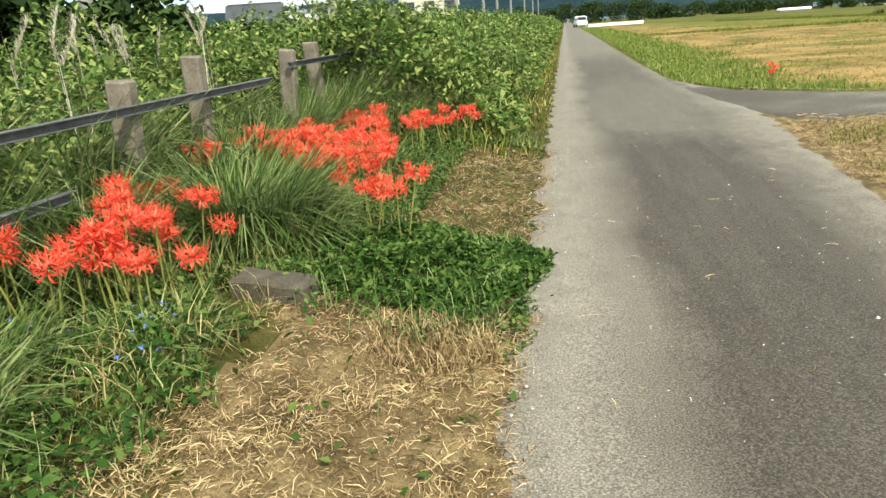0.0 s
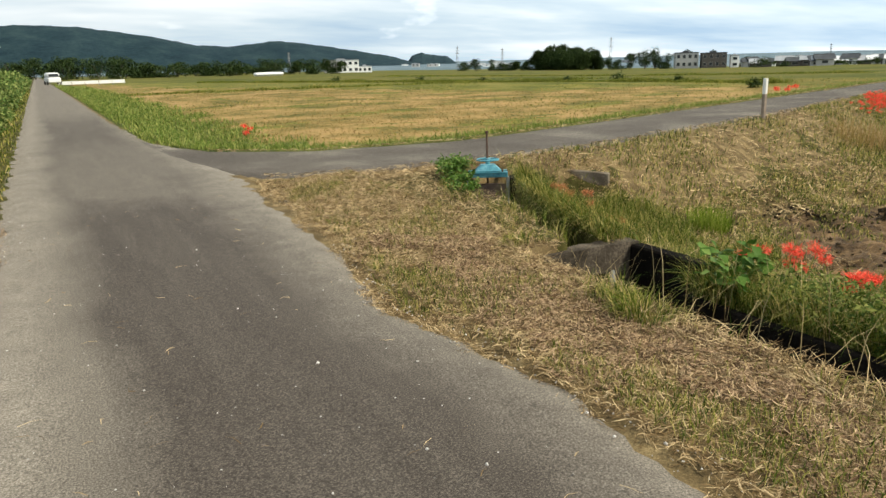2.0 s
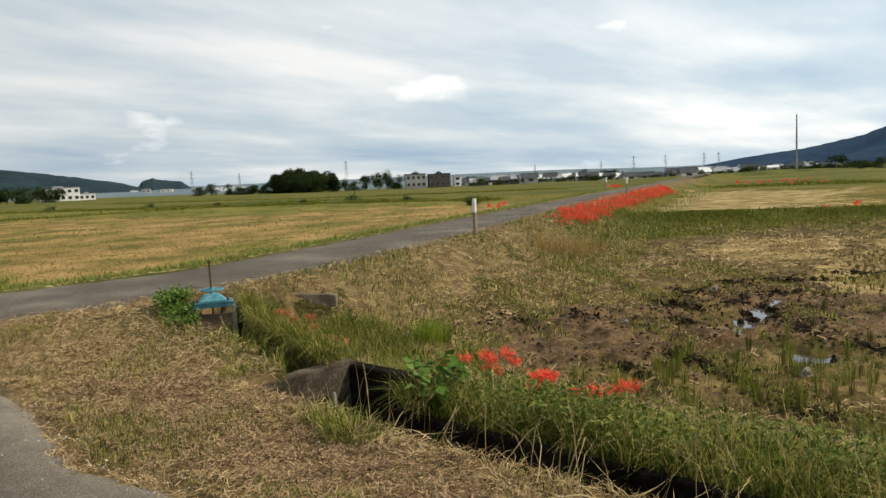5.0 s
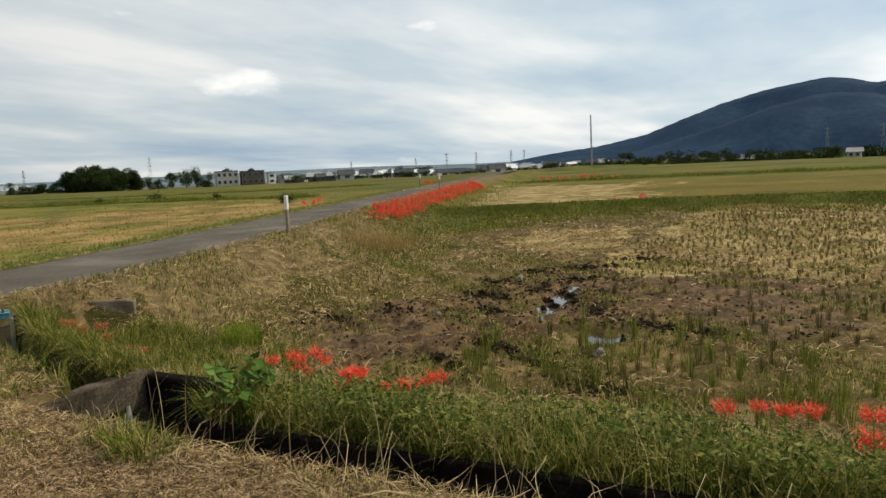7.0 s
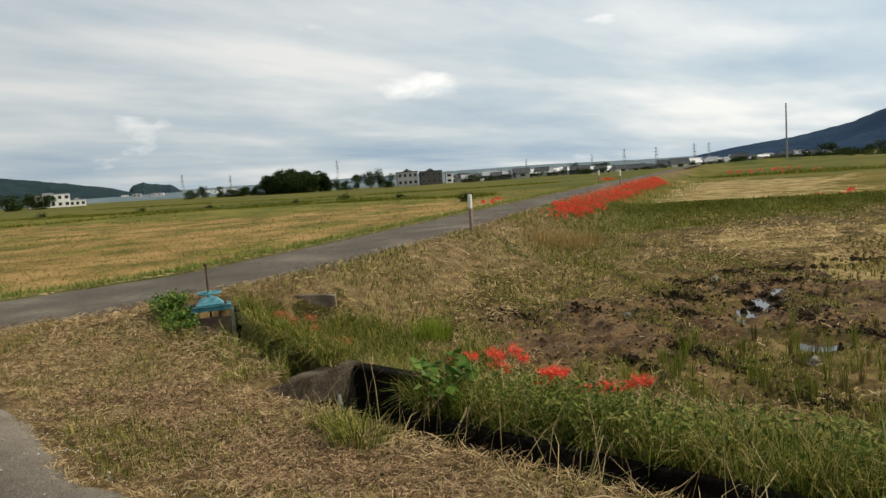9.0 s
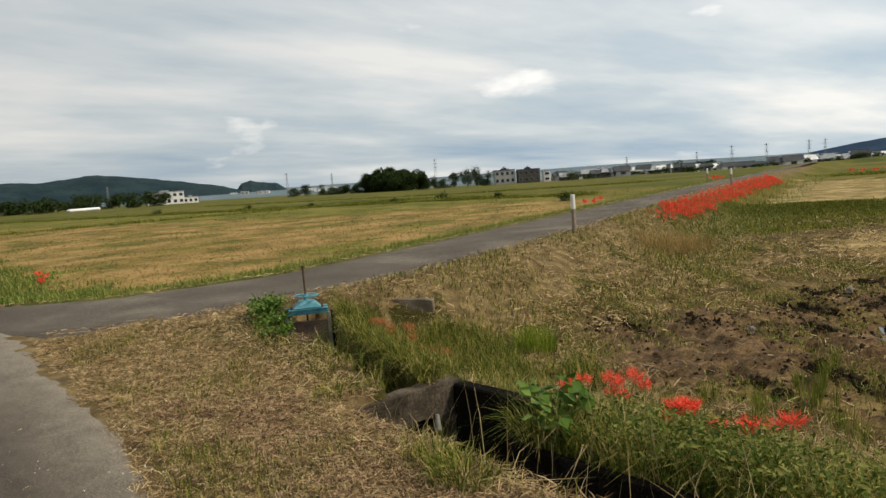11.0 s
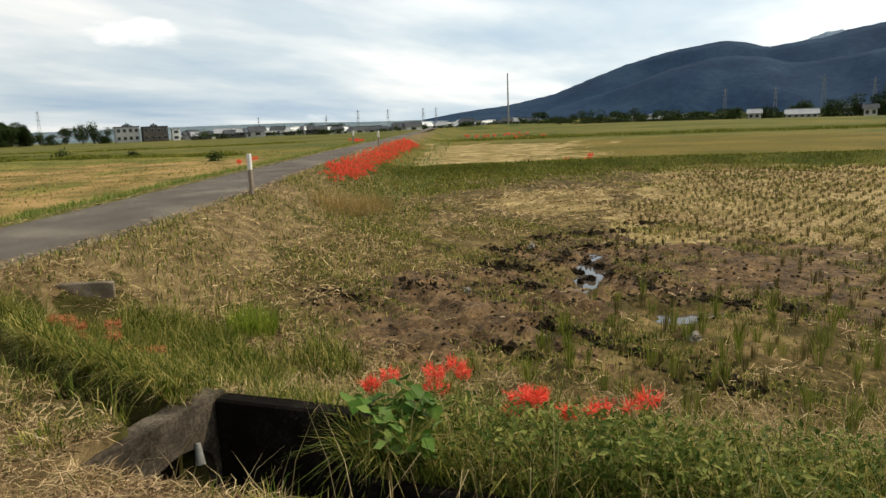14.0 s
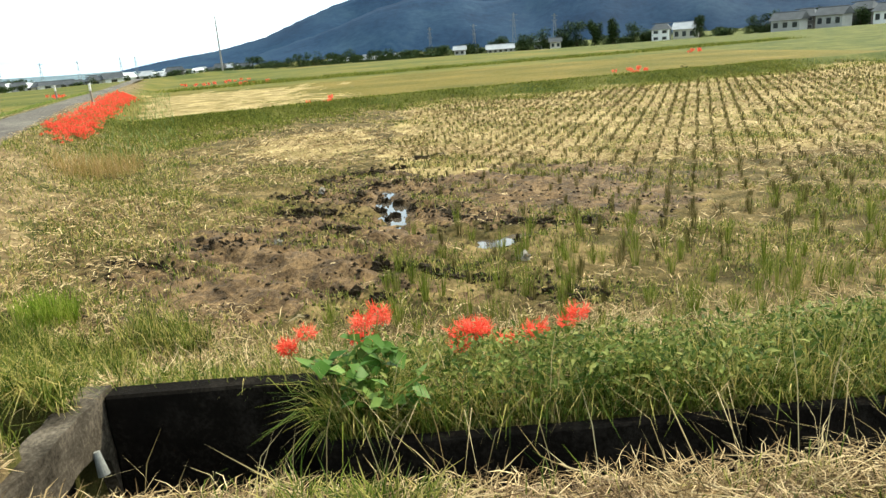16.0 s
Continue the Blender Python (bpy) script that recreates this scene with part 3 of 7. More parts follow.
M["long_grass"] = material("long_grass", [(0.2, (0.045, 0.085, 0.018)), (0.5, (0.115, 0.175, 0.045)), (0.8, (0.34, 0.37, 0.16))], 2, fine=20, island=0.6, bump=0.0, transmit=0.3, rough=0.45)
M["bush"] = material("bush", [(0.2, (0.032, 0.066, 0.012)), (0.5, (0.11, 0.17, 0.04)), (0.8, (0.32, 0.345, 0.11))], 1.0, fine=12, island=0.6, bump=0.0, transmit=0.25, rough=0.55)
M["tree"] = material("tree", [(0.2, (0.01, 0.02, 0.005)), (0.5, (0.024, 0.042, 0.012)), (0.8, (0.06, 0.085, 0.024))], 0.2, fine=2, island=0.6, bump=0.0, rough=0.8)
M["bark"] = material("bark", [(0.3, (0.04, 0.03, 0.02)), (0.6, (0.1, 0.08, 0.06))], 2, fine=20)
M["plume"] = material("plume", [(0.2, (0.42, 0.36, 0.26)), (0.8, (0.78, 0.72, 0.6))], 3, fine=30, island=0.5, bump=0.0, transmit=0.3)
M["stubble"] = material("stubble", [(0.2, (0.04, 0.04, 0.012)), (0.5, (0.095, 0.08, 0.025)), (0.8, (0.22, 0.175, 0.065))], 0.6, fine=9, island=0.5, bump=0.0, transmit=0.15)
M["petal"] = material("petal", [(0.2, (0.62, 0.045, 0.025)), (0.5, (0.85, 0.1, 0.055)), (0.85, (0.92, 0.24, 0.16))], 8, fine=60, island=0.5, bump=0.0, transmit=0.25, rough=0.5)
M["stem"] = material("stem", [(0.3, (0.11, 0.15, 0.03)), (0.6, (0.26, 0.24, 0.07))], 6, fine=40, bump=0.0, rough=0.5)

# right verge: mown straw between the lane and the ditch
V_STRAW = []
V_STRAW.append(lying(scatter(110000, 2.2, 4.3, -2.5, 10.5, lambda x, y: off_road(x, y, -0.05 - 0.12 * (lump(x, y, 3, 2) > 0.2)) & off_ditch(x, y, -0.02) & (y < near_edge(x) + 0.05), lift=0.008), 0.085, 0.0032, slope=0.2))
p = scatter(26000, 4.0, 8.5, 5.0, 10.6, lambda x, y: off_road(x, y, -0.05) & off_ditch(x, y, 0.05) & (np.hypot(x - 6.2, y - 7.6) > 1.6), lift=0.012)
V_STRAW.append(lying(p, rng.uniform(0.05, 0.18, len(p)), 0.005))
p = scatter(38000, 6.5, 30, 6.0, 17, lambda x, y: off_road(x, y, 0.0) & (y < near_edge(x)) & (y > near_edge(x) - 4.2) & (levee(x, y) < 0), lift=0.015)
V_STRAW.append(lying(p, rng.uniform(0.08, 0.22, len(p)), 0.009))
p = scatter(85000, -1.75, 0.05, 0.8, 9.5, lambda x, y: (off_road(x, y, -0.12)) & ((y < 3.9 + 0.5 * lump(x, y, 2, 1)) | (y > 5.3) & (rng.uniform(0, 1, x.shape) < 0.25)) & (x > -1.55 + 0.25 * lump(x, y, 3, 3)) & (rng.uniform(0, 1, x.shape) < np.clip(0.55 + 0.7 * lump(x, y, 3.3, 6), 0.1, 1)), lift=0.008)
V_STRAW.append(lying(p, rng.uniform(0.03, 0.1, len(p)), 0.003))
p = scatter(60000, 2.3, 4.0, 1.2, 6.5, lambda x, y: off_road(x, y, 0.02) & off_ditch(x, y, 0.0) & (np.hypot((x - 3.25) / 0.55, (y - 3.7) / 2.3) < 1.0 + 0.5 * lump(x, y, 2.2, 4) + 0.3 * lump(x, y, 6, 2)), lift=0.02)
p2 = scatter(34000, -1.75, 0.1, 0.8, 9.5, lambda x, y: off_road(x, y, -0.2) & (x > -1.6 + 0.25 * lump(x, y, 3, 3)) & ((y < 3.9) | (y > 4.9)) & (rng.uniform(0, 1, x.shape) < np.clip(0.5 - 0.6 * lump(x, y, 3.3, 6) + 0.4 * (y > 5), 0.05, 1)), lift=0.012)
stuff("brown_chaff", [lying(p, rng.uniform(0.02, 0.06, len(p)), 0.004), lying(p2, rng.uniform(0.015, 0.06, len(p2)), 0.0035)], material("chaff", [(0.22, (0.045, 0.026, 0.014)), (0.5, (0.21, 0.132, 0.074)), (0.8, (0.52, 0.37, 0.22))], 2, fine=20, island=0.6, bump=0.0), "reddish brown chopped chaff on the verge", "straw")
p = scatter(9000, 3.5, 3.86, -3, 4.9, None)
p[:, 2] = np.maximum(p[:, 2], -0.03) + rng.uniform(0.0, 0.04, len(p))
V_STRAW.append(lying(p, rng.uniform(0.05, 0.16, len(p)), 0.0035, slope=0.22))
p = scatter(150, 0.0, 2.4, 0.6, 10.0, None)
p[:, 2] = 0.03
V_STRAW.append(lying(p, rng.uniform(0.03, 0.12, len(p)), 0.003, slope=0.05))
p = scatter(30000, 4.4, 7.6, -5, 8.2, lambda x, y: ~in_ditch(x, y) & off_ditch(x, y, 0.05) & (rng.uniform(0, 1, x.shape) < np.clip(0.35 + 0.6 * lump(x, y, 1.4, 8) + 0.2 * (x - 5), 0.03, 1)), lift=0.06)
V_STRAW.append(lying(p, rng.uniform(0.08, 0.28, len(p)), 0.0035, slope=0.35))
u = rng.uniform(3.2, 40, 5200)
e_ = np.where(rng.uniform(0, 1, 5200) < 0.5, near_edge(u) + rng.normal(0.05, 0.13, 5200), far_edge(u) - rng.normal(0.05, 0.1, 5200))
V_STRAW.append(lying(np.stack([u, e_, 0 * u + 0.02], -1), rng.uniform(0.05, 0.2, 5200), 0.008, slope=0.05))
stuff("cut_straw", V_STRAW, M["straw"], "dry mown straw and grass clippings lying on the verge", "straw")


def verge_green(x, y):
    a = (x > 2.3) & (x < 4.4) & off_road(x, y, 0.05) & off_ditch(x, y, 0.0)
    ragged = 1 + 0.35 * lump(x, y, 4.0, 2.0)
    spot = (np.hypot((x - 2.68) / 0.32, (y - 4.6) / 0.6) < ragged) | (np.hypot((x - 2.75) / 0.2, (y - 2.6) / 0.5) < ragged) | (np.hypot((x - 2.85) / 0.25, (y - 1.7) / 0.7) < ragged)
    return np.where(a & spot, 1.0, np.where(a & patch(x, y, 2.2, 3.3, 0.28), 0.5, np.where(a, 0.07, 0.0)))


G = []
p = scatter(60000, 2.3, 4.4, -2.5, 10.4, verge_green)
G.append(blades(p, rng.uniform(0.03, 0.13, len(p)), 0.004, rng.uniform(0.3, 1.0, len(p))))
# tuft strip hanging at the ditch's near lip
p = scatter(7000, 3.5, 4.05, -3, 4.1, lambda x, y: (np.abs(x - 3.72) < 0.1 * (1 + lump(x, y, 2, 6)) + 0.02) & (rng.uniform(0, 1, x.shape) < 0.09) | (np.hypot((x - 3.6) / 0.22, (y - 3.45) / 0.4) < 1) & (rng.uniform(0, 1, x.shape) < 0.6))
G.append(blades(p, rng.uniform(0.06, 0.26, len(p)), 0.005, rng.uniform(0.4, 1.0, len(p)), az=rng.normal(0, 1.0, len(p))))
# thick bank beyond the ditch
p = scatter(120000, 4.25, 7.4, -6, 5.2, lambda x, y: ~in_ditch(x, y) & off_ditch(x, y, 0.0) & (rng.uniform(0, 1, x.shape) < np.clip(1.2 - (x - 4.3) / 2.6, 0.08, 1) * np.clip(0.65 + 0.6 * lump(x, y, 1.9, 6), 0.12, 1)))
G.append(blades(p, rng.uniform(0.08, 0.36, len(p)) * np.clip(1.15 - (p[:, 0] - 4.3) / 5, 0.4, 1.1) * np.clip(0.8 + 0.4 * lump(p[:, 0], p[:, 1], 2.3, 2), 0.4, 1.2), 0.006, rng.uniform(0.3, 1.0, len(p))))
p = scatter(5200, 4.37, 4.62, -6, 3.6, None)
G.append(blades(p, rng.uniform(0.1, 0.42, len(p)), 0.0055, rng.uniform(0.3, 1.0, len(p)), az=rng.normal(np.pi, 1.5, len(p))))
# grass slope round the sluice
p = scatter(70000, 4.6, 9.5, 5.0, 9.9, lambda x, y: off_ditch(x, y, 0.0) & (np.hypot((x - 6.3) / 1.5, (y - 7.6) / 1.7) < 1.25 + 0.35 * lump(x, y, 2, 2)) & (x > ditch_middle(y)))
G.append(blades(p, rng.uniform(0.12, 0.42, len(p)), 0.0075, rng.uniform(0.3, 0.9, len(p))))
p = scatter(16000, 4.6, 7.0, 5.15, 9.2, lambda x, y: (x > ditch_middle(y) + np.where(y > 7.2, 0.38, 0.18)) & (x < ditch_middle(y) + 0.65))
p = p[p[:, 1] < 8.2]
G.append(blades(p, rng.uniform(0.22, 0.48, len(p)), 0.006, rng.uniform(0.5, 1.0, len(p)), az=rng.normal(np.pi, 0.9, len(p))))
p = scatter(11000, 4.0, 6.0, 5.0, 9.8, lambda x, y: off_ditch(x, y, 0.0) & (x < ditch_middle(y)) & (x > ditch_middle(y) - 0.6) & patch(x, y, 2.0, 8.0, 0.0) & (y < 7.4))
G.append(blades(p, rng.uniform(0.04, 0.13, len(p)), 0.005, rng.uniform(0.3, 1.0, len(p))))
# slope beside the side lane
p = scatter(110000, 6.5, 32, 5.5, 18, lambda x, y: off_road(x, y, 0.05) & (y < near_edge(x)) & (y > near_edge(x) - 4.6) & (levee(x, y) < 1) & (rng.uniform(0, 1, x.shape) < 0.45 + 0.55 * lump(x, y, 0.9, 5)))
G.append(blades(p, rng.uniform(0.06, 0.2, len(p)), 0.011, rng.uniform(0.3, 1.0, len(p))))
p = scatter(48000, 4.38, 5.5, -5, 3.6, lambda x, y: rng.uniform(0, 1, x.shape) < np.clip(1.1 - (x - 4.38) / 1.2, 0.1, 1) * np.clip(0.5 + 0.7 * lump(x, y, 1.7, 1), 0.05, 1))
p[:, 2] += rng.uniform(0.02, 0.3, len(p))
G_LEAF = [leaves(p, rng.uniform(0.03, 0.065, len(p)), 0.6, aspect=0.4)]
stuff("bank_weeds", G_LEAF, material("bank_weed", [(0.2, (0.028, 0.055, 0.008)), (0.5, (0.1, 0.135, 0.024)), (0.8, (0.27, 0.27, 0.075))], 2, fine=20, island=0.6, bump=0.0, transmit=0.3, rough=0.5), "small-leaved green weeds thick along the channel", "weeds")
for cx_, cy_, r_, n_, h_ in ((3.66, 3.66, 0.12, 90, 0.2), (4.5, 3.58, 0.2, 500, 0.4), (3.6, 3.35, 0.2, 420, 0.2), (4.05, 5.35, 0.2, 160, 0.14), (4.85, 5.4, 0.25, 500, 0.25)):
    a, q = rng.uniform(0, 2 * np.pi, n_), np.sqrt(rng.uniform(0, 1, n_)) * r_
    x, y = cx_ + np.cos(a) * q, cy_ + np.sin(a) * q
    z = np.where(in_ditch(x, y), -0.1, height(x, y))
    k = ~in_ditch(x, y) | (x > 4.385) & (y < 3.74)
    G.append(blades(np.stack([x, y, z], -1)[k], rng.uniform(0.5, 1.15, k.sum()) * h_, 0.006, rng.uniform(0.4, 1.0, k.sum()), az=a[k] + rng.normal(0, 0.5, k.sum())))
stuff("bank_grass", G, M["grass"], "lush mixed green and yellowing bank grass", "grass")

# taller reddish grass on the slope and the far row's foot
p = scatter(4200, 16.0, 21.2, 9.2, 12.8, lambda x, y: np.hypot((x - 18.5) / 1.5, (y - 11.0) / 0.9) < 0.85 + 0.3 * lump(x, y, 1, 1))
T1 = blades(p, rng.uniform(0.3, 0.75, len(p)), 0.007, rng.uniform(0.1, 0.6, len(p)))
p = scatter(3600, 7.9, 9.1, 6.6, 7.9, lambda x, y: np.hypot((x - 8.5) / 0.36, (y - 7.25) / 0.36) < 0.9 + 0.3 * lump(x, y, 3, 1))
T2 = blades(p, rng.uniform(0.15, 0.5, len(p)), 0.006, rng.uniform(0.2, 0.8, len(p)))
p = scatter(30000, 20, 66, 11, 32, lambda x, y: (y < near_edge(x) - 2.0) & (y > near_edge(x) - 4.5) & (rng.uniform(0, 1, x.shape) < 22 / x))
T3 = blades(p[::2], rng.uniform(0.15, 0.4, len(p[::2])), 0.02, rng.uniform(0.2, 0.7, len(p[::2])))
stuff("tan_rushes", [T1], material("rushes", [(0.2, (0.16, 0.14, 0.03)), (0.5, (0.3, 0.2, 0.07)), (0.8, (0.45, 0.3, 0.14))], 1.0, fine=9, island=0.5, bump=0.0, transmit=0.25), "tan seeding rushes on the bank", "grass")
stuff("sprout_grass", [T2], material("sprout", [(0.2, (0.07, 0.12, 0.008)), (0.5, (0.16, 0.22, 0.02)), (0.8, (0.3, 0.33, 0.06))], 2, fine=20, island=0.6, bump=0.0, transmit=0.35), "bright green tuft of fresh grass on the slope", "grass")
stuff("tall_grass", [T3], M["long_grass"], "tall green wild grass on the bank", "grass")

# far edge of the side lane, field corner
M["margin_grass"] = material("margin_grass", [(0.2, (0.075, 0.12, 0.016)), (0.5, (0.16, 0.21, 0.04)), (0.8, (0.36, 0.35, 0.11))], 0.8, fine=10, island=0.5, bump=0.0, transmit=0.35, rough=0.6)
p = scatter(200000, 2.4, 60, 13, 32, lambda x, y: (y > far_edge(x) + 0.02) & (y < far_edge(x) + 1.7 + 1.6 * np.exp(-((x - 5) / 4) ** 2) + 0.5 * lump(x, y, 0.7, 3)) & (rng.uniform(0, 1, x.shape) < np.clip(16 / (x + 2), 0.05, 1) * np.clip(1.5 - (y - far_edge(x)) / (1.5 + 1.2 * np.exp(-((x - 5) / 4) ** 2)) + 0.6 * lump(x, y, 1.7, 4), 0.0, 1)))
F1 = blades(p, rng.uniform(0.06, 0.24, len(p)), 0.013, rng.uniform(0.3, 0.9, len(p)))
p = scatter(75000, 2.3, 6.6, 15, 110, lambda x, y: (x > 2.45) & (y > far_edge(x)) & (x < 6.5) & (rng.uniform(0, 1, x.shape) < np.clip(30 / y, 0.1, 1) * np.clip((6.3 - x) / 2.2 + 0.5 * lump(x, y, 0.8, 2) + 0.3 * lump(x, y, 2.3, 5), 0, 0.8)))
F2 = blades(p, rng.uniform(0.06, 0.22, len(p)) * (1 + p[:, 1] / 120), 0.012 + 0.0005 * p[:, 1], rng.uniform(0.4, 1.0, len(p)))
stuff("field_edge_grass", [F1, F2], M["margin_grass"], "green grass margin along the lane and field", "grass")

# ---------- the verge on the near side of the railway ----------


def left_green(x, y):
    bare = (x > -1.45 + 0.25 * lump(x, y, 2.5, 3)) & ((y < 3.55 + 0.3 * lump(x, y, 3, 1)) | ((y > 5.2) & (y < 9.0) & (x > -1.1)))
    open_ = np.hypot((x + 1.6) / 0.3, (y - 3.55) / 0.2) < 1
    return np.where(bare, 0.02, 1.0) * off_road(x, y, -0.02) * np.where(open_, 0.05, 1.0)


L = []
p = scatter(42000, -4.2, -0.2, 0.6, 9.5, left_green, lift=0.0)
p[:, 2] += rng.uniform(0.01, 0.16, len(p)) * np.clip((-p[:, 0] - 0.2) / 1.2, 0.25, 1)
L.append(leaves(p, rng.uniform(0.03, 0.07, len(p)), 0.5))
# dense low leafy clump that creeps onto the lane
p = scatter(21000, -1.75, -0.05, 3.4, 5.4, lambda x, y: np.hypot((x + 0.85) / 0.8, (y - 4.45) / 0.8) < 1 + 0.25 * lump(x, y, 4, 2))
hump = np.clip(1.1 - np.hypot((p[:, 0] + 0.9) / 0.85, (p[:, 1] - 4.45) / 0.85), 0.15, 1)
p[:, 2] += rng.uniform(0.05, 1.0, len(p)) ** 0.7 * 0.24 * hump * np.clip(0.75 + 0.55 * lump(p[:, 0], p[:, 1], 7, 3), 0.1, 1.4)
L.append(leaves(p, rng.uniform(0.025, 0.07, len(p)), 0.65, aspect=0.5))
p = scatter(1500, -0.75, 0.05, 3.15, 4.7, lambda x, y: np.hypot((x + 0.5) / 0.5, (y - 3.9) / 0.75) < 0.9 + 0.4 * lump(x, y, 6, 2), lift=0.02)
L.append(leaves(p, rng.uniform(0.02, 0.05, len(p)), 0.4, aspect=0.5))
stuff("leafy_weeds", L, M["weed"], "low broad-leaved green weeds covering the verge", "weeds")
# blades among the weeds
L = []
p = scatter(15000, -4.2, -0.3, 0.6, 9.5, left_green)
L.append(blades(p, rng.uniform(0.08, 0.28, len(p)), 0.006, rng.uniform(0.3, 1.0, len(p))))
for cx_, cy_, r_, n_, h_ in ((-2.25, 4.75, 0.5, 2600, 0.78), (-2.75, 4.3, 0.35, 800, 0.65), (-1.8, 4.6, 0.3, 700, 0.5), (-2.4, 6.2, 0.5, 900, 0.6), (-2.6, 2.5, 0.4, 800, 0.42), (-1.9, 6.8, 0.4, 500, 0.5), (-2.85, 3.9, 0.25, 500, 0.9), (-2.85, 5.5, 0.3, 700, 0.95), (-2.8, 7.2, 0.35, 700, 0.95), (-2.8, 8.7, 0.35, 600, 0.95), (-3.4, 4.6, 0.3, 500, 1.3), (-3.3, 3.4, 0.3, 500, 1.2), (-1.9, 3.0, 0.3, 300, 0.26), (-2.3, 2.0, 0.3, 500, 0.45), (-2.95, 8.1, 0.3, 900, 1.15), (-2.9, 9.2, 0.3, 900, 1.2), (-2.8, 6.3, 0.25, 700, 1.0), (-2.9, 10.2, 0.4, 900, 1.2), (-2.2, 9.3, 0.4, 700, 0.8)):
    a, q = rng.uniform(0, 2 * np.pi, n_), np.sqrt(rng.uniform(0, 1, n_)) * r_
    x, y = cx_ + np.cos(a) * q, cy_ + np.sin(a) * q
    L.append(blades(np.stack([x, y, height(x, y)], -1), rng.uniform(0.6, 1.15, n_) * h_, 0.013, rng.uniform(0.4, 1.0, n_), az=a + rng.normal(0, 0.4, n_)))
stuff("strap_leaf_grass", L, M["long_grass"], "arching clumps of long strap-leaved grass", "grass")

# thick growth behind the fence and along the lane further on


def thicket_top(x, y):
    """Height of the thicket's top over the ground."""
    edge = np.clip((-0.6 + 0.3 * lump(x * 0 + 1, y, 0.8, 4) - x) / 2.4, 0, 1)
    return np.where(y < 9.5, np.clip((-2.7 - x) / 1.0, 0, 1) * 1.15, edge ** 0.6 * 1.45) * (1 + 0.36 * lump(x, y, 0.8, 9) + 0.3 * lump(x, y, 2.1, 3))


def thicket(n, x0, x1, y0, y1, s, keep=None):
    x, y = rng.uniform(x0, x1, n), y0 + (y1 - y0) * rng.uniform(0, 1, n) ** 1.6
    t = thicket_top(x, y)
    k = t > 0.1
    x, y, t = x[k], y[k], t[k]
    z = height(x, y) + t * np.clip(1 - np.abs(rng.normal(0, 0.28, len(x))), 0.05, 1)
    s = rng.uniform(0.6, 1.2, len(x)) * s * (1 + y / 55)
    return leaves(np.stack([x, y, z], -1), s, 0.6)


B = [thicket(42000, -7, -2.7, 2.0, 9.8, 0.085), thicket(90000, -6.5, -0.5, 9.2, 70, 0.10), thicket(16000, -6, -0.6, 60, 170, 0.16)]
n_ = 260
sx, sy = rng.uniform(-6, -1.3, n_), 9 + 45 * rng.uniform(0, 1, n_) ** 1.7
k = np.repeat(np.arange(n_), 34)
t = rng.uniform(0.2, 1, len(k))
hh = rng.uniform(0.25, 0.75, n_)[k]
X, Y = sx[k] + rng.normal(0, 0.07, len(k)) + 0.15 * np.sin(k) * t, sy[k] + rng.normal(0, 0.07, len(k))
B.append(leaves(np.stack([X, Y, height(X, Y) + thicket_top(sx[k], sy[k]) * 0.8 + hh * t], -1), rng.uniform(0.05, 0.1, len(k)) * (1 + Y / 60), 0.6))
n_ = 70
sx, sy = rng.uniform(-6, -3.1, n_), rng.uniform(3, 9.5, n_)
k = np.repeat(np.arange(n_), 34)
t = rng.uniform(0.2, 1, len(k))
X, Y = sx[k] + rng.normal(0, 0.07, len(k)), sy[k] + rng.normal(0, 0.07, len(k))
B.append(leaves(np.stack([X, Y, height(X, Y) + thicket_top(sx[k], sy[k]) * 0.8 + 0.45 * t], -1), rng.uniform(0.05, 0.09, len(k)), 0.6))
stuff("roadside_thicket", B, M["bush"], "dense overgrown green thicket along the lane", "bushes")
p = scatter(16000, -1.5, -0.22, 8.5, 90, lambda x, y: (rng.uniform(0, 1, x.shape) < np.clip(14 / y, 0.05, 1)))
stuff("lane_edge_grass", [blades(p, rng.uniform(0.1, 0.4, len(p)) * np.clip(-p[:, 0], 0.3, 1), 0.01 + 0.0006 * p[:, 1], rng.uniform(0.2, 0.9, len(p)))], M["grass"], "fresh green grass at the lane's edge", "grass")

p = scatter(9000, -5.5, -0.8, 8.8, 60, lambda x, y: (rng.uniform(0, 1, x.shape) < np.clip(14 / y, 0.05, 1)) & patch(x, y, 0.9, 6.0, -0.05))
tops_ = thicket_top(p[:, 0], p[:, 1])
p[:, 2] += 0.55 * tops_
stuff("thicket_grass", [blades(p, rng.uniform(0.35, 0.85, len(p)) * np.clip(tops_, 0.3, 1.2), 0.012 + 0.0005 * p[:, 1], rng.uniform(0.25, 0.95, len(p)))], M["long_grass"], "long arching grass standing out of the thicket", "grass")
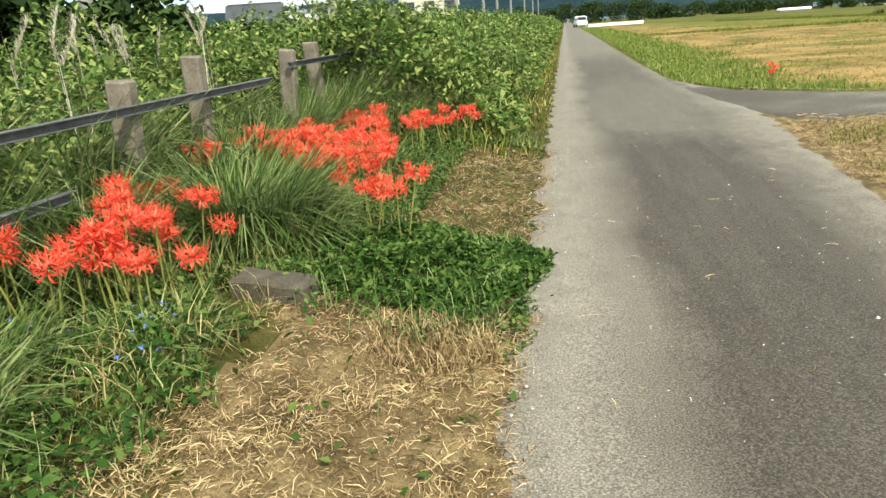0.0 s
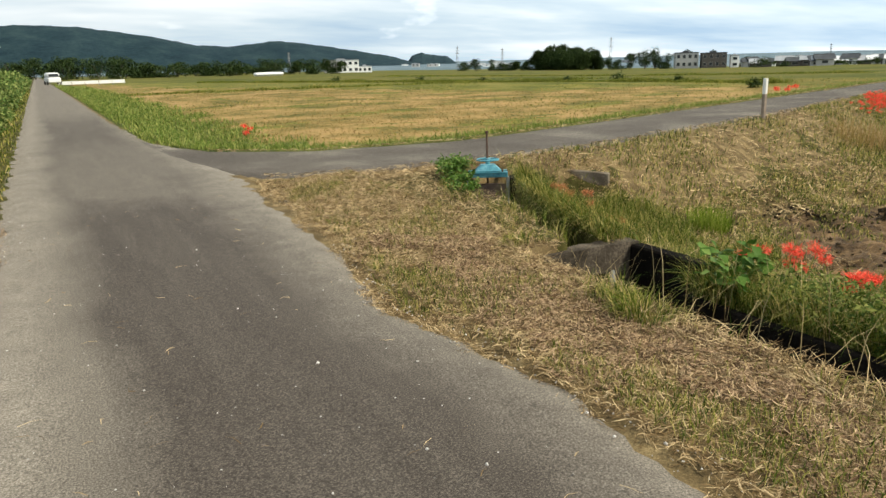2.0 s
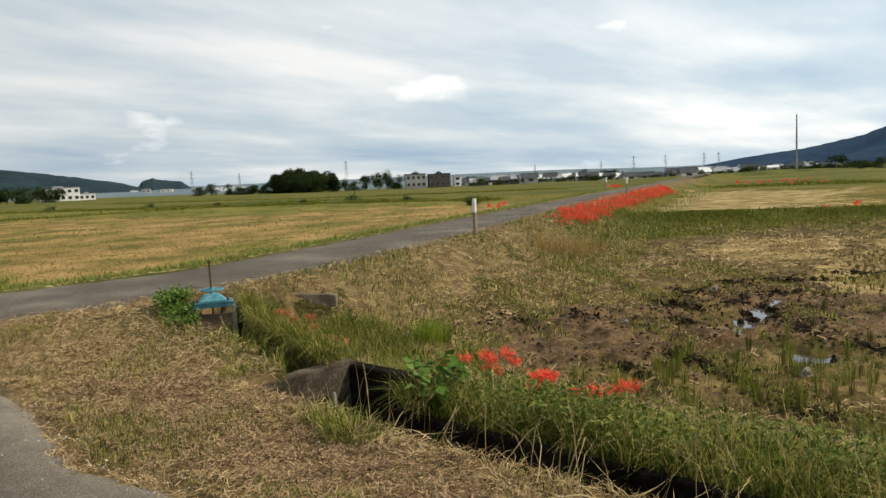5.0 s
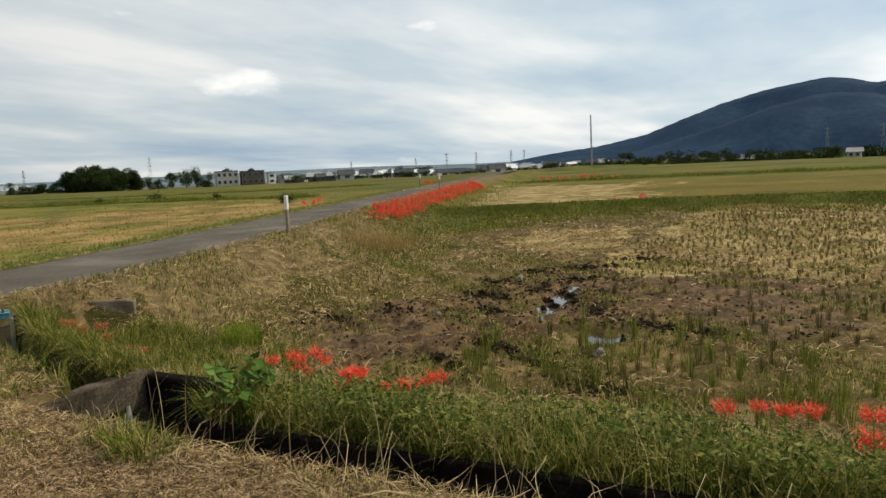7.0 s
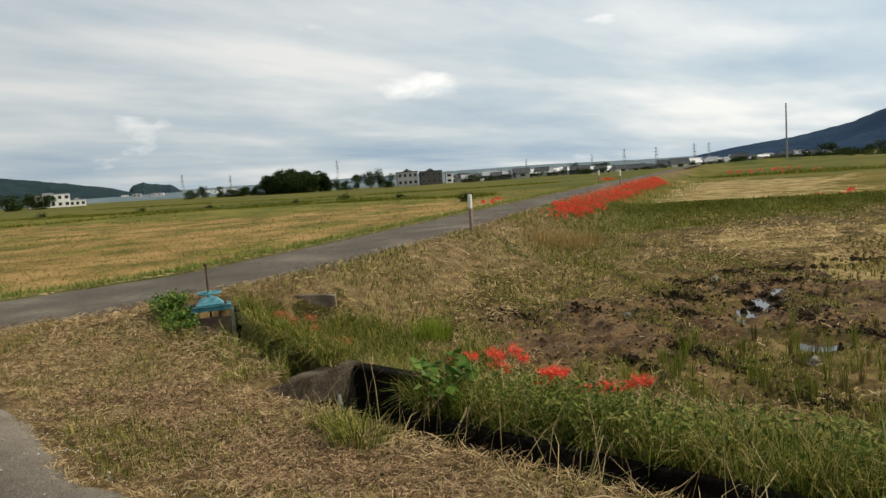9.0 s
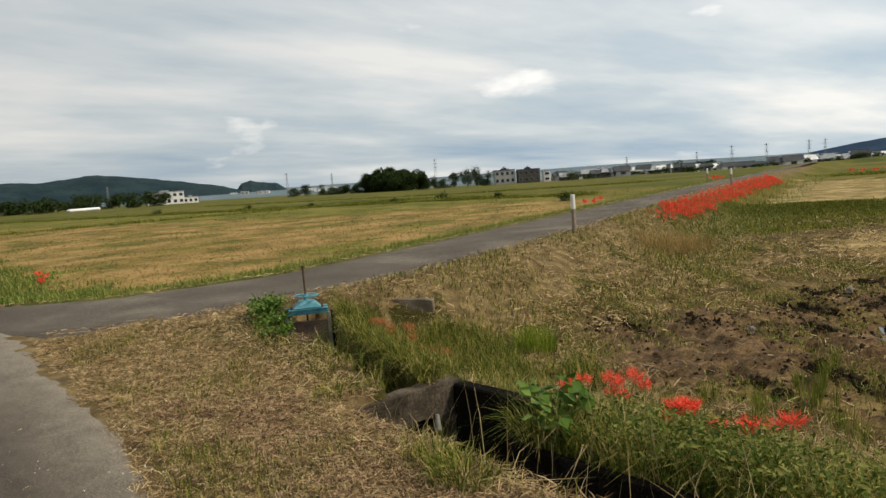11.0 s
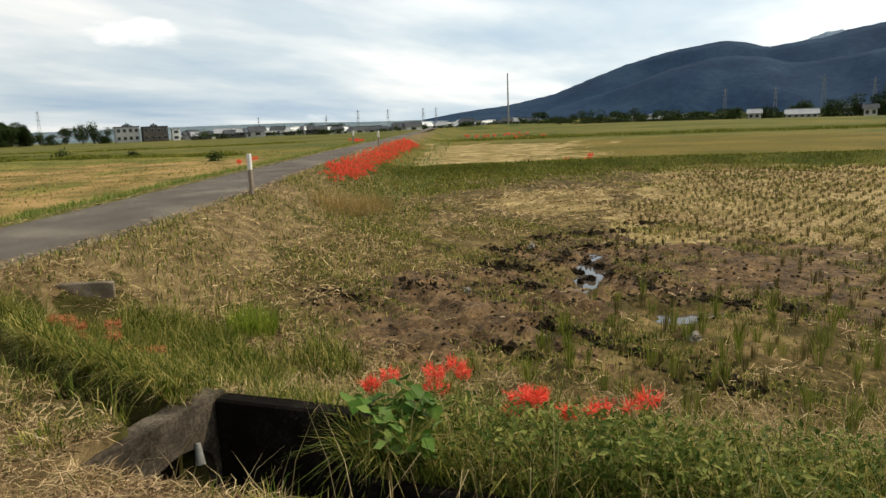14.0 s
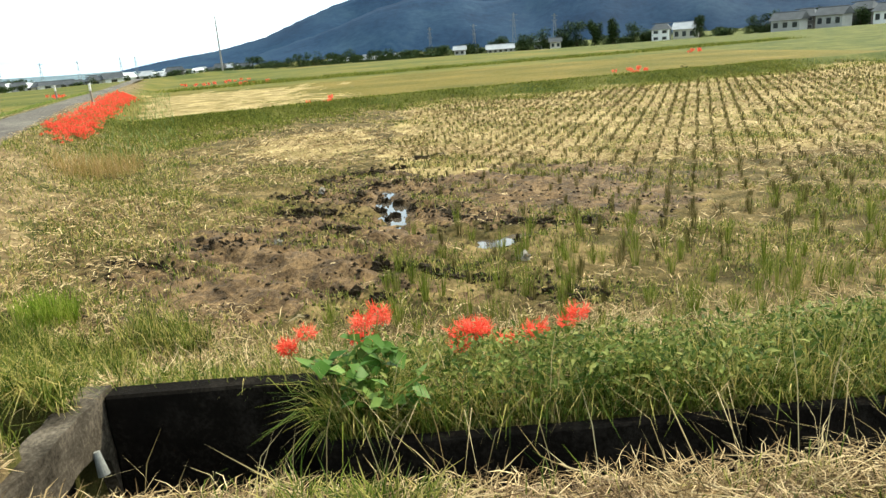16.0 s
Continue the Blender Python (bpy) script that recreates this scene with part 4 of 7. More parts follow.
# silver grass with pale plumes behind the fence
L, PL = [], []
for k in range(26):
    cx_, cy_ = rng.uniform(-6.0, -3.5), rng.uniform(3.2, 8.6)
    if k < 8:
        cx_, cy_ = rng.uniform(-4.6, -3.5), rng.uniform(3.6, 5.2)
    n_ = 300
    a, q = rng.uniform(0, 2 * np.pi, n_), np.sqrt(rng.uniform(0, 1, n_)) * 0.26
    x, y = cx_ + np.cos(a) * q, cy_ + np.sin(a) * q
    L.append(blades(np.stack([x, y, height(x, y)], -1), rng.uniform(0.8, 1.7, n_), 0.018, rng.uniform(0.5, 1.0, n_), az=a))
    for j in range(2):
        x, y = cx_ + rng.normal(0, 0.18), cy_ + rng.normal(0, 0.18)
        top = rng.uniform(1.15, 1.6)
        tip = np.array([x, y, height(x, y) + top])
        lean_ = rng.normal(0, 0.08, 2)
        nn = 110
        t = rng.uniform(0, 1, nn)
        P = tip + np.stack([lean_[0] * t, lean_[1] * t, 0.28 * t - 0.05], -1)
        PL.append(blades(P, rng.uniform(0.05, 0.12, nn), 0.004, rng.uniform(0.3, 0.9, nn)))
        base = np.repeat([[x, y, height(x, y)]], 2, 0)
        PL.append(blades(base, top + 0.2, 0.012, 0.04))
stuff("silver_grass", L, material("silver_leaf", [(0.2, (0.07, 0.1, 0.03)), (0.5, (0.19, 0.23, 0.08)), (0.8, (0.46, 0.47, 0.24))], 2, fine=20, island=0.6, bump=0.0, transmit=0.3, rough=0.4), "tall arching silver grass leaves behind the fence", "grass")
stuff("silver_grass_plumes", PL, M["plume"], "pale feathery silver grass plumes", "grass")

# ---------- paddy: stubble, mud clods, water ----------


def clumps(x, y, n_, h, w, lean=(0.02, 0.35)):
    k = np.repeat(np.arange(len(x)), n_)
    a = rng.uniform(0, 2 * np.pi, len(k))
    q = rng.uniform(0, 1, len(k)) ** 0.5 * 0.038
    X, Y = x[k] + np.cos(a) * q, y[k] + np.sin(a) * q
    hh = rng.uniform(0.75, 1.15, len(k)) * (h[k] if hasattr(h, "__len__") else h)
    return blades(np.stack([X, Y, height(X, Y)], -1), hh, w, rng.uniform(*lean, len(k)), az=a)


row_dir = np.array([0.94, -0.342])
row_out = np.array([0.342, 0.94])


def grid_rows(du, dv, u0, u1, v0, v1, jit):
    u, v = np.meshgrid(np.arange(u0, u1, du), np.arange(v0, v1, dv))
    u, v = u.ravel() + rng.normal(0, jit, u.size), v.ravel() + rng.normal(0, jit * 0.6, u.size)
    return u * row_dir[0] + v * row_out[0], u * row_dir[1] + v * row_out[1]


x, y = grid_rows(0.36, 0.37, -3, 42, -14, 20, 0.04)
k = (rng.uniform(0, 1, x.size) < 0.84) & (in_paddy(x, y) > 0.86) & (levee(x, y) < -1.2) & (y < 4.2 - 0.12 * np.abs(x - 17) + 1.0 * lump(x, y, 0.6, 3.0)) & (x + 0.4 * y > 8.8 + lump(x, y, 1.2, 2.0)) & ~in_puddle(x, y, 1.3)
k &= (x > 15.2) | (rng.uniform(0, 1, x.size) < 0.8 - 0.75 * np.exp(-(((x - 12.6) / 1.6) ** 2 + ((y - 2.6) / 1.8) ** 2)))
x, y = x[k], y[k]
d = np.hypot(x - 1, y - 2)
near_ = d < 13
S = [clumps(x[near_], y[near_], 26, rng.uniform(0.08, 0.26, near_.sum()), 0.006, (0.02, 0.22)), clumps(x[~near_], y[~near_], 12, rng.uniform(0.1, 0.17, (~near_).sum()), 0.01, (0.02, 0.22))]
stuff("rice_stubble", S, M["stubble"], "rows of cut rice stubble with green regrowth", "stubble")
# green regrowth near the bank
x, y = rng.uniform(6.3, 13, 330), rng.uniform(-6, 4.6, 330)
k = (in_paddy(x, y) > 0.7) & (wallow(x, y) < 0.55) & (rng.uniform(0, 1, 330) < np.clip(1.5 - (x - 6) / 4, 0.04, 1)) & (y < 4.2) & ~in_puddle(x, y, 1.2)
M["sprout"] = material("sprout", [(0.2, (0.05, 0.075, 0.008)), (0.5, (0.125, 0.155, 0.02)), (0.8, (0.27, 0.26, 0.06))], 2, fine=20, island=0.6, bump=0.0, transmit=0.3)
stuff("rice_regrowth", [clumps(x[k], y[k], 34, rng.uniform(0.18, 0.42, k.sum()), 0.005, (0.05, 0.45))], M["sprout"], "bright green tufts of sprouting rice", "grass")
# sparse weeds and straw over the paddy soil
p = scatter(120000, 6.5, 33, -14, 13, lambda x, y: (in_paddy(x, y) > 0.8) & (levee(x, y) < 0) & ~in_puddle(x, y) & (rng.uniform(0, 1, x.shape) < np.clip(0.1 + 0.35 * lump(x, y, 0.9, 1.5) + 0.9 * straw_mat(x, y) + 0.35 * (x > 15.6) * (y < 4) - 0.3 * wallow(x, y), 0.015, 1)), lift=0.01)
far = np.hypot(p[:, 0], p[:, 1])
stuff("paddy_straw", [lying(p, rng.uniform(0.07, 0.25, len(p)), 0.005 + 0.0005 * far)], M["straw"], "pale chopped rice straw scattered over the paddy", "straw")
p = scatter(120000, 6.2, 33, -14, 13, lambda x, y: (in_paddy(x, y) > 0.7) & (levee(x, y) < 0) & ~in_puddle(x, y) & (rng.uniform(0, 1, x.shape) < np.clip(0.3 + 0.7 * lump(x, y, 1.1, 4.5) - 0.8 * straw_mat(x, y) - 0.6 * wallow(x, y), 0.0, 1)))
far = np.hypot(p[:, 0], p[:, 1])
stuff("paddy_weeds", [blades(p, rng.uniform(0.03, 0.12, len(p)), 0.005 + 0.0006 * far, rng.uniform(0.3, 1, len(p)))], M["grass"], "short yellow-green weeds in the paddy", "weeds")

p = scatter(150000, 7.0, 18, -8, 9.5, lambda x, y: (in_paddy(x, y) > 0.85) & ~in_puddle(x, y, 1.15) & (rng.uniform(0, 1, x.shape) < np.clip(0.25 + 0.3 * (x < 10.5) * (y < 4.5) + 1.1 * lump(x, y, 1.6, 2.5) - 0.35 * wallow(x, y) - 0.4 * straw_mat(x, y), 0.0, 1)))
stuff("mud_weeds", [blades(p, rng.uniform(0.04, 0.13, len(p)), 0.008, rng.uniform(0.3, 1, len(p)))], M["grass"], "patchy yellow-green weeds on the churned mud", "weeds")
p = scatter(85000, 7.0, 19, -8, 10, lambda x, y: (in_paddy(x, y) > 0.85) & ~in_puddle(x, y, 1.15) & (rng.uniform(0, 1, x.shape) < np.clip(0.1 + 0.9 * lump(x, y, 1.3, 7.5) + 0.5 * straw_mat(x, y) - 0.5 * wallow(x, y), 0.0, 1)), lift=0.01)
stuff("mud_straw", [lying(p, rng.uniform(0.05, 0.2, len(p)), 0.008)], M["straw"], "matted pale straw trodden into the mud", "straw")
# green strip in front of and over the far bank of the paddy
M["bank_green"] = material("bank_green", [(0.2, (0.045, 0.066, 0.008)), (0.5, (0.115, 0.138, 0.02)), (0.8, (0.3, 0.27, 0.06))], 0.8, fine=9, island=0.5, bump=0.0, transmit=0.2)
p = scatter(150000, 17.5, 37, -22, 15.5, lambda x, y: (y < near_edge(x) - 1.4) & (levee(x, y) < 2.2 + 0.6 * lump(x, y, 0.8, 1)) & (rng.uniform(0, 1, x.shape) < np.clip((levee(x, y) + 2.6 + 1.0 * lump(x, y, 0.7, 2) + 5.5 * step(6.5, 11, y)) / 2.0, 0, 1) * np.clip(0.7 + 0.5 * lump(x, y, 1.3, 4), 0.1, 1)))
stuff("levee_grass", [blades(p, rng.uniform(0.06, 0.2, len(p)), 0.02, rng.uniform(0.3, 1.0, len(p)))], M["bank_green"], "dark green grass strip along the paddy's far bank", "grass")
M["wet_mud"] = material("wet_mud", [(0.3, (0.012, 0.008, 0.005)), (0.5, (0.028, 0.02, 0.011)), (0.7, (0.085, 0.06, 0.034))], 4, rough=0.75, fine=30, bump=1.0, bump_dist=0.03)
M["old_stone"] = material("old_stone", [(0.3, (0.16, 0.14, 0.11)), (0.7, (0.34, 0.31, 0.26))], 8, fine=50, bump=0.5)
M["water"] = material("water", [(0.3, (0.05, 0.04, 0.03)), (0.7, (0.1, 0.082, 0.062))], 2, rough=0.06, fine=6, bump=0.03, spec=0.6)


def clod(w, dpt, h, seed):
    bm = bmesh.new()
    bmesh.ops.create_icosphere(bm, subdivisions=3, radius=1.0)
    for v in bm.verts:
        c = v.co.copy()
        f = 1 + 0.6 * noise.noise(c * 1.7 + Vector((seed, 0, 0))) + 0.65 * noise.noise(c * 4.1 + Vector((0, seed, 0))) + 0.55 * noise.noise(c * 9 + Vector((0, 0, seed)))
        v.co = Vector((c.x * f * w / 2, c.y * f * dpt / 2, max(c.z, -0.25) * f * h))
    return bm


r2 = random.Random(4)
LINES = (((10.6, 7.45), (10.1, 6.5), 9), ((11.35, 6.5), (10.9, 5.5), 10), ((14.3, 6.0), (14.15, 5.35), 6), ((12.95, 5.6), (12.4, 4.7), 9), ((11.65, 4.8), (11.25, 4.15), 7), ((16.1, 4.9), (16.5, 3.6), 10), ((17.6, 3.7), (17.9, 2.8), 7),
         ((9.7, 3.95), (8.6, 2.45), 16), ((8.75, 4.25), (8.5, 3.65), 6), ((11.3, 2.1), (10.8, 1.1), 8), ((14.7, 4.5), (14.9, 3.5), 7), ((12.5, 3.45), (13.9, 3.35), 7), ((12.7, 4.4), (13.9, 4.35), 5), ((15.3, 5.3), (15.8, 4.7), 5), ((12.2, 3.0), (11.4, 2.75), 5), ((8.2, 2.1), (8.0, 1.5), 4))
for (xa, ya), (xb, yb), cnt in LINES:
    ang = math.degrees(math.atan2(yb - ya, xb - xa))
    for i in range(cnt):
        t = (i + 0.5) / cnt
        x, y = xa + (xb - xa) * t + r2.gauss(0, 0.07), ya + (yb - ya) * t + r2.gauss(0, 0.07)
        ob = part("mud_clod", clod(r2.uniform(0.1, 0.3), r2.uniform(0.07, 0.17), r2.uniform(0.03, 0.085), r2.uniform(0, 50)), M["wet_mud"])
        ob.matrix_world = pose(x, y, float(height(x, y)) - 0.02, 0, 0, ang + r2.gauss(0, 25))
        tagged(ob, "dark wet churned clod of mud in the paddy", "mud clod", "mud clods in the paddy")


def crumbs(n_, seed):
    """Small broken lumps strewn along the ruts."""
    r = np.random.default_rng(seed)
    o = np.array([[1, 0, 0], [-1, 0, 0], [0, 1, 0], [0, -1, 0], [0, 0, 1], [0, 0, -0.4]], float)
    f = np.array([[0, 2, 4], [2, 1, 4], [1, 3, 4], [3, 0, 4], [2, 0, 5], [1, 2, 5], [3, 1, 5], [0, 3, 5]])
    i = r.integers(0, len(LINES), n_)
    t = r.uniform(-0.15, 1.15, n_)
    A = np.array([q[0] for q in LINES])[i]
    B = np.array([q[1] for q in LINES])[i]
    xy = A + (B - A) * t[:, None] + r.normal(0, 0.28, (n_, 2))
    wide = r.uniform(0, 1, n_) < 0.55
    free = np.stack([r.uniform(7.8, 17, n_), r.uniform(-2, 7.5, n_)], -1)
    xy = np.where(wide[:, None] & (wallow(free[:, 0], free[:, 1]) > 0.3)[:, None], free, xy)
    size = r.uniform(0.008, 0.04, (n_, 1, 1)) * np.array([1.3, 1.0, 0.8])
    V = o[None] * size * r.uniform(0.6, 1.3, (n_, 6, 1))
    V = V + np.concatenate([xy, height(xy[:, 0], xy[:, 1])[:, None]], 1)[:, None, :]
    F = f[None] + (np.arange(n_) * 6)[:, None, None]
    return tagged(soup("mud_crumbs", V.reshape(-1, 3), None, F.reshape(-1, 3), M["wet_mud"]), "small dark crumbs of turned mud", "mud", kind="stuff")


crumbs(4200, 9)


def puddle(x, y, w, l, turn, seed):
    bm = bmesh.new()
    vs = []
    for i in range(36):
        a = i / 36 * 2 * math.pi
        f = 1 + 0.5 * noise.noise(Vector((math.cos(a) * 1.6, math.sin(a) * 1.6, seed)))
        vs.append(bm.verts.new((math.cos(a) * w * 0.72 * f, math.sin(a) * l * 0.66 * f, 0)))
    bm.faces.new(vs)
    ob = part("puddle", bm, M["water"])
    ob.matrix_world = pose(x, y, -0.885, 0, 0, turn)
    return tagged(ob, "shallow muddy puddle reflecting the pale sky", "puddle", "puddles in the paddy")


for q in PUDDLES:
    puddle(*q)
for x, y, w in ((12.35, 3.75, 0.2), (12.75, 4.0, 0.22), (13.2, 3.7, 0.24), (13.5, 3.95, 0.2), (12.1, 3.85, 0.12), (10.35, 2.1, 0.12)):
    ob = part("mud_clod", clod(w, w * 0.8, 0.09, x * 7), M["wet_mud"])
    ob.matrix_world = pose(x, y, -0.9, 0, 0, x * 90)
    tagged(ob, "dark wet lump of mud standing in the puddle", "mud clod", "mud clods in the paddy")
for x, y, w in ((9.3, 2.15, 0.14), (11.05, 5.3, 0.13), (14.35, 5.15, 0.14)):
    ob = part("field_stone", clod(w, w * 0.8, w * 0.5, x * 3), M["old_stone"])
    ob.matrix_world = pose(x, y, float(height(x, y)) - 0.01, 0, 0, x * 50)
    tagged(ob, "pale rounded stone lying in the mud", "stone", "stones in the paddy")

# ---------- concrete channel, inlet box and sluice ----------


def box_bm(x0, x1, y0, y1, z0, z1, bevel=0.008, bm=None, cuts=0, rough=0.0, seed=0.0):
    own = bmesh.new()
    bmesh.ops.create_cube(own, size=1.0)
    for v in own.verts:
        v.co = Vector(((x0 + x1) / 2 + v.co.x * (x1 - x0), (y0 + y1) / 2 + v.co.y * (y1 - y0), (z0 + z1) / 2 + v.co.z * (z1 - z0)))
    if bevel:
        bmesh.ops.bevel(own, geom=own.edges[:], offset=min(bevel, 0.4 * min(x1 - x0, y1 - y0, z1 - z0)), segments=1, affect="EDGES", profile=0.5)
    if cuts:
        bmesh.ops.subdivide_edges(own, edges=own.edges[:], cuts=cuts, use_grid_fill=True)
    if rough:
        for v in own.verts:
            v.co += Vector((noise.noise(v.co * 6 + Vector((seed, 1, 2))), noise.noise(v.co * 6 + Vector((3, seed, 4))), noise.noise(v.co * 6 + Vector((5, 6, seed))))) * rough
    if bm is None:
        return own
    me = bpy.data.meshes.new("tmp")
    own.to_mesh(me)
    own.free()
    bm.from_mesh(me)
    bpy.data.meshes.remove(me)
    return bm


def rod_bm(a, b, r, bm=None, segs=10, r2=None):
    bm = bm or bmesh.new()
    a, b = Vector(a), Vector(b)
    m = Matrix.Translation((a + b) / 2) @ (b - a).to_track_quat("Z", "Y").to_matrix().to_4x4()
    bmesh.ops.create_cone(bm, cap_ends=True, segments=segs, radius1=r, radius2=r if r2 is None else r2, depth=(b - a).length, matrix=m)
    return bm


def empty(name, x, y, z, turn=0.0):
    ob = new(name)
    ob.matrix_world = pose(x, y, z, 0, 0, turn)
    return ob


# concrete and bed colours dropped near black to carry the shade down there
M["shade_concrete"] = material("shade_concrete", [(0.3, (0.0035, 0.003, 0.0026)), (0.5, (0.008, 0.0066, 0.0052)), (0.75, (0.034, 0.028, 0.022))], 3, fine=40, bump=0.7, spec=0.02)
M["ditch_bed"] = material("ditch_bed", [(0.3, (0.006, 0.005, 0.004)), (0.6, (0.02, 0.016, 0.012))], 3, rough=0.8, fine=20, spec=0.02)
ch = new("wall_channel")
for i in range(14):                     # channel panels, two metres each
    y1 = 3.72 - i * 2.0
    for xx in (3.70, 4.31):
        part("panel", box_bm(xx, xx + 0.07, y1 - 1.99, y1, -0.9, -0.05 - 0.03 * (xx > 4) + 0.012 * math.sin(i * 2.1 + xx), 0.01), M["shade_concrete"], ch)
tagged(ch, "old concrete irrigation channel walls coloured near black for shade", "channel wall", kind="structure")
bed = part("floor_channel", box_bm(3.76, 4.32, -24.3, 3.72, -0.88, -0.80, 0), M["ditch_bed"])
tagged(bed, "damp bed of the irrigation channel, darkened for deep shade", "channel bed", kind="structure")

inlet = empty("inlet_box", 4.45, 4.4, -0.9)


def into(ob, parent):
    ob.parent = parent
    ob.matrix_parent_inverse = parent.matrix_world.inverted()
    return ob


bpy.context.view_layer.update()
bm = bmesh.new()
ARCH = 14
outer, inner = [], []
for i in range(ARCH + 1):
    u = i / ARCH
    x = 3.82 + 1.3 * u
    top = 0.01 - 0.10 * (1 - u) ** 2 - 0.07 * u
    mouth = -0.92 if u < 0.24 or u > 0.92 else -0.92 + 0.62 * math.sqrt(max(0.0, 1 - ((u - 0.62) / 0.38) ** 2))
    outer.append((x, top + 0.004 * math.sin(i * 2.7)))
    inner.append((x, mouth))
for (xa, ta), (xb, tb), (_, ma), (_, mb) in zip(outer[:-1], outer[1:], inner[:-1], inner[1:]):
    v = [bm.verts.new((x, y, z)) for y in (5.0, 5.17) for x, z in ((xa, ma), (xb, mb), (xb, tb), (xa, ta))]
    for f in ((0, 1, 2, 3), (7, 6, 5, 4), (3, 2, 6, 7), (1, 0, 4, 5)):
        bm.faces.new([v[k] for k in f])
bmesh.ops.remove_doubles(bm, verts=bm.verts[:], dist=0.001)
bmesh.ops.subdivide_edges(bm, edges=bm.edges[:], cuts=2, use_grid_fill=True)
for v in bm.verts:
    v.co.y += 0.10 * max(0, 4.4 - v.co.x) / 0.6
    v.co += Vector((noise.noise(v.co * 7), noise.noise(v.co * 7 + Vector((3, 1, 4))), noise.noise(v.co * 7 + Vector((5, 6, 2))))) * 0.009
into(part("end_wall", bm, M["concrete"], None, "weathered concrete end wall with an arched mouth"), inlet)
# near-black plate added behind the arch in place of its deep shade
into(part("mouth_shade_plate", box_bm(3.86, 5.06, 5.11, 5.16, -0.92, -0.22, 0.004), M["shade_concrete"]), inlet)
into(part("back_wall", box_bm(4.99, 5.13, 3.74, 5.0, -0.92, -0.075, 0.015, cuts=4, rough=0.01, seed=5), M["shade_concrete"]), inlet)
into(part("front_wall", box_bm(3.80, 3.93, 3.74, 5.0, -0.92, -0.06, 0.015), M["shade_concrete"]), inlet)
into(part("cross_wall", box_bm(4.385, 4.99, 3.62, 3.74, -0.92, -0.10, 0.015), M["shade_concrete"]), inlet)
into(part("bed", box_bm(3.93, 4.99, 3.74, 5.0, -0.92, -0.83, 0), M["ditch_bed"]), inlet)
# whitish lime streak on the wall, shaped as a short flared rod
into(part("lime_drip", rod_bm((4.79, 4.99, -0.29), (4.77, 4.965, -0.42), 0.018, segs=14, r2=0.032), material("pale_lime", [(0.3, (0.13, 0.13, 0.12)), (0.7, (0.3, 0.3, 0.28))], 8), None, "pale grey lime drip on the end wall"), inlet)
tagged(inlet, "weathered concrete drain inlet box with shade painted dark inside", "drain box")

sl = empty("sluice_gate", 6.32, 9.6, -0.98, -30)
M["blue_paint"] = material("blue_paint", [(0.3, (0.02, 0.1, 0.14)), (0.5, (0.06, 0.24, 0.3)), (0.68, (0.2, 0.42, 0.47))], 8, rough=0.45, fine=60, bump=0.3, spec=0.4)
M["rust"] = material("rust", [(0.3, (0.05, 0.03, 0.02)), (0.7, (0.14, 0.09, 0.07))], 10, rough=0.7, fine=60)
M["gate"] = material("gate", [(0.3, (0.09, 0.06, 0.05)), (0.5, (0.17, 0.12, 0.10)), (0.7, (0.24, 0.18, 0.15))], 4, fine=40)
M["galvanised"] = material("galvanised", [(0.3, (0.22, 0.23, 0.24)), (0.7, (0.42, 0.43, 0.44))], 12, rough=0.45, metal=0.7, fine=80)


def local(name, bm, mat, parent, label=""):
    ob = part(name, bm, mat, parent, label)
    return ob


local("pier", box_bm(-0.52, -0.34, -0.05, 0.35, 0, 0.82, 0.02, cuts=2, rough=0.012), M["shade_concrete"], sl)
local("pier", box_bm(0.34, 0.52, -0.05, 0.35, 0, 0.82, 0.02, cuts=2, rough=0.012, seed=4), M["shade_concrete"], sl)
local("gate_leaf", box_bm(-0.34, 0.34, 0.04, 0.08, 0.08, 0.72, 0.006), M["gate"], sl, "faded reddish brown gate plate")
local("guide", box_bm(-0.33, -0.28, -0.02, 0.03, 0.02, 0.83, 0.004), M["galvanised"], sl)
local("guide", box_bm(0.28, 0.33, -0.02, 0.03, 0.02, 0.83, 0.004), M["galvanised"], sl)
local("sill", box_bm(-0.36, 0.36, -0.03, 0.02, 0.02, 0.06, 0.004), M["galvanised"], sl)
for yy in (-0.06, 0.16):
    b = box_bm(-0.3, 0.3, yy, yy + 0.06, 0.83, 0.9, 0.006)
    box_bm(-0.3, 0.3, yy - 0.02, yy + 0.08, 0.9, 0.912, 0, b)
    local("beam", b, M["blue_paint"], sl)
bm = box_bm(-0.2, 0.2, -0.06, 0.22, 0.912, 1.02, 0.015)
for v in bm.verts:
    if v.co.z > 0.97:
        v.co.x *= 0.6
        v.co.y = 0.08 + (v.co.y - 0.08) * 0.6
gear = local("gear_box", bm, M["blue_paint"], sl)
for xx in (-0.22, 0.22):
    local("bolt", rod_bm((xx, -0.02, 0.9), (xx, -0.02, 0.965), 0.016, segs=8), M["rust"], sl)
bm = bmesh.new()
for i in range(24):
    a0, a1 = i / 24 * 2 * math.pi, (i + 1) / 24 * 2 * math.pi
    rod_bm((0.17 * math.cos(a0), 0.08 + 0.17 * math.sin(a0), 1.09), (0.17 * math.cos(a1), 0.08 + 0.17 * math.sin(a1), 1.09), 0.012, bm, 6)
for i in range(3):
    a = i / 3 * 2 * math.pi + 0.3
    rod_bm((0, 0.08, 1.08), (0.17 * math.cos(a), 0.08 + 0.17 * math.sin(a), 1.09), 0.01, bm, 6)
rod_bm((0, 0.08, 1.0), (0, 0.08, 1.11), 0.035, bm, 10)
local("handwheel", bm, M["blue_paint"], sl, "blue painted handwheel")
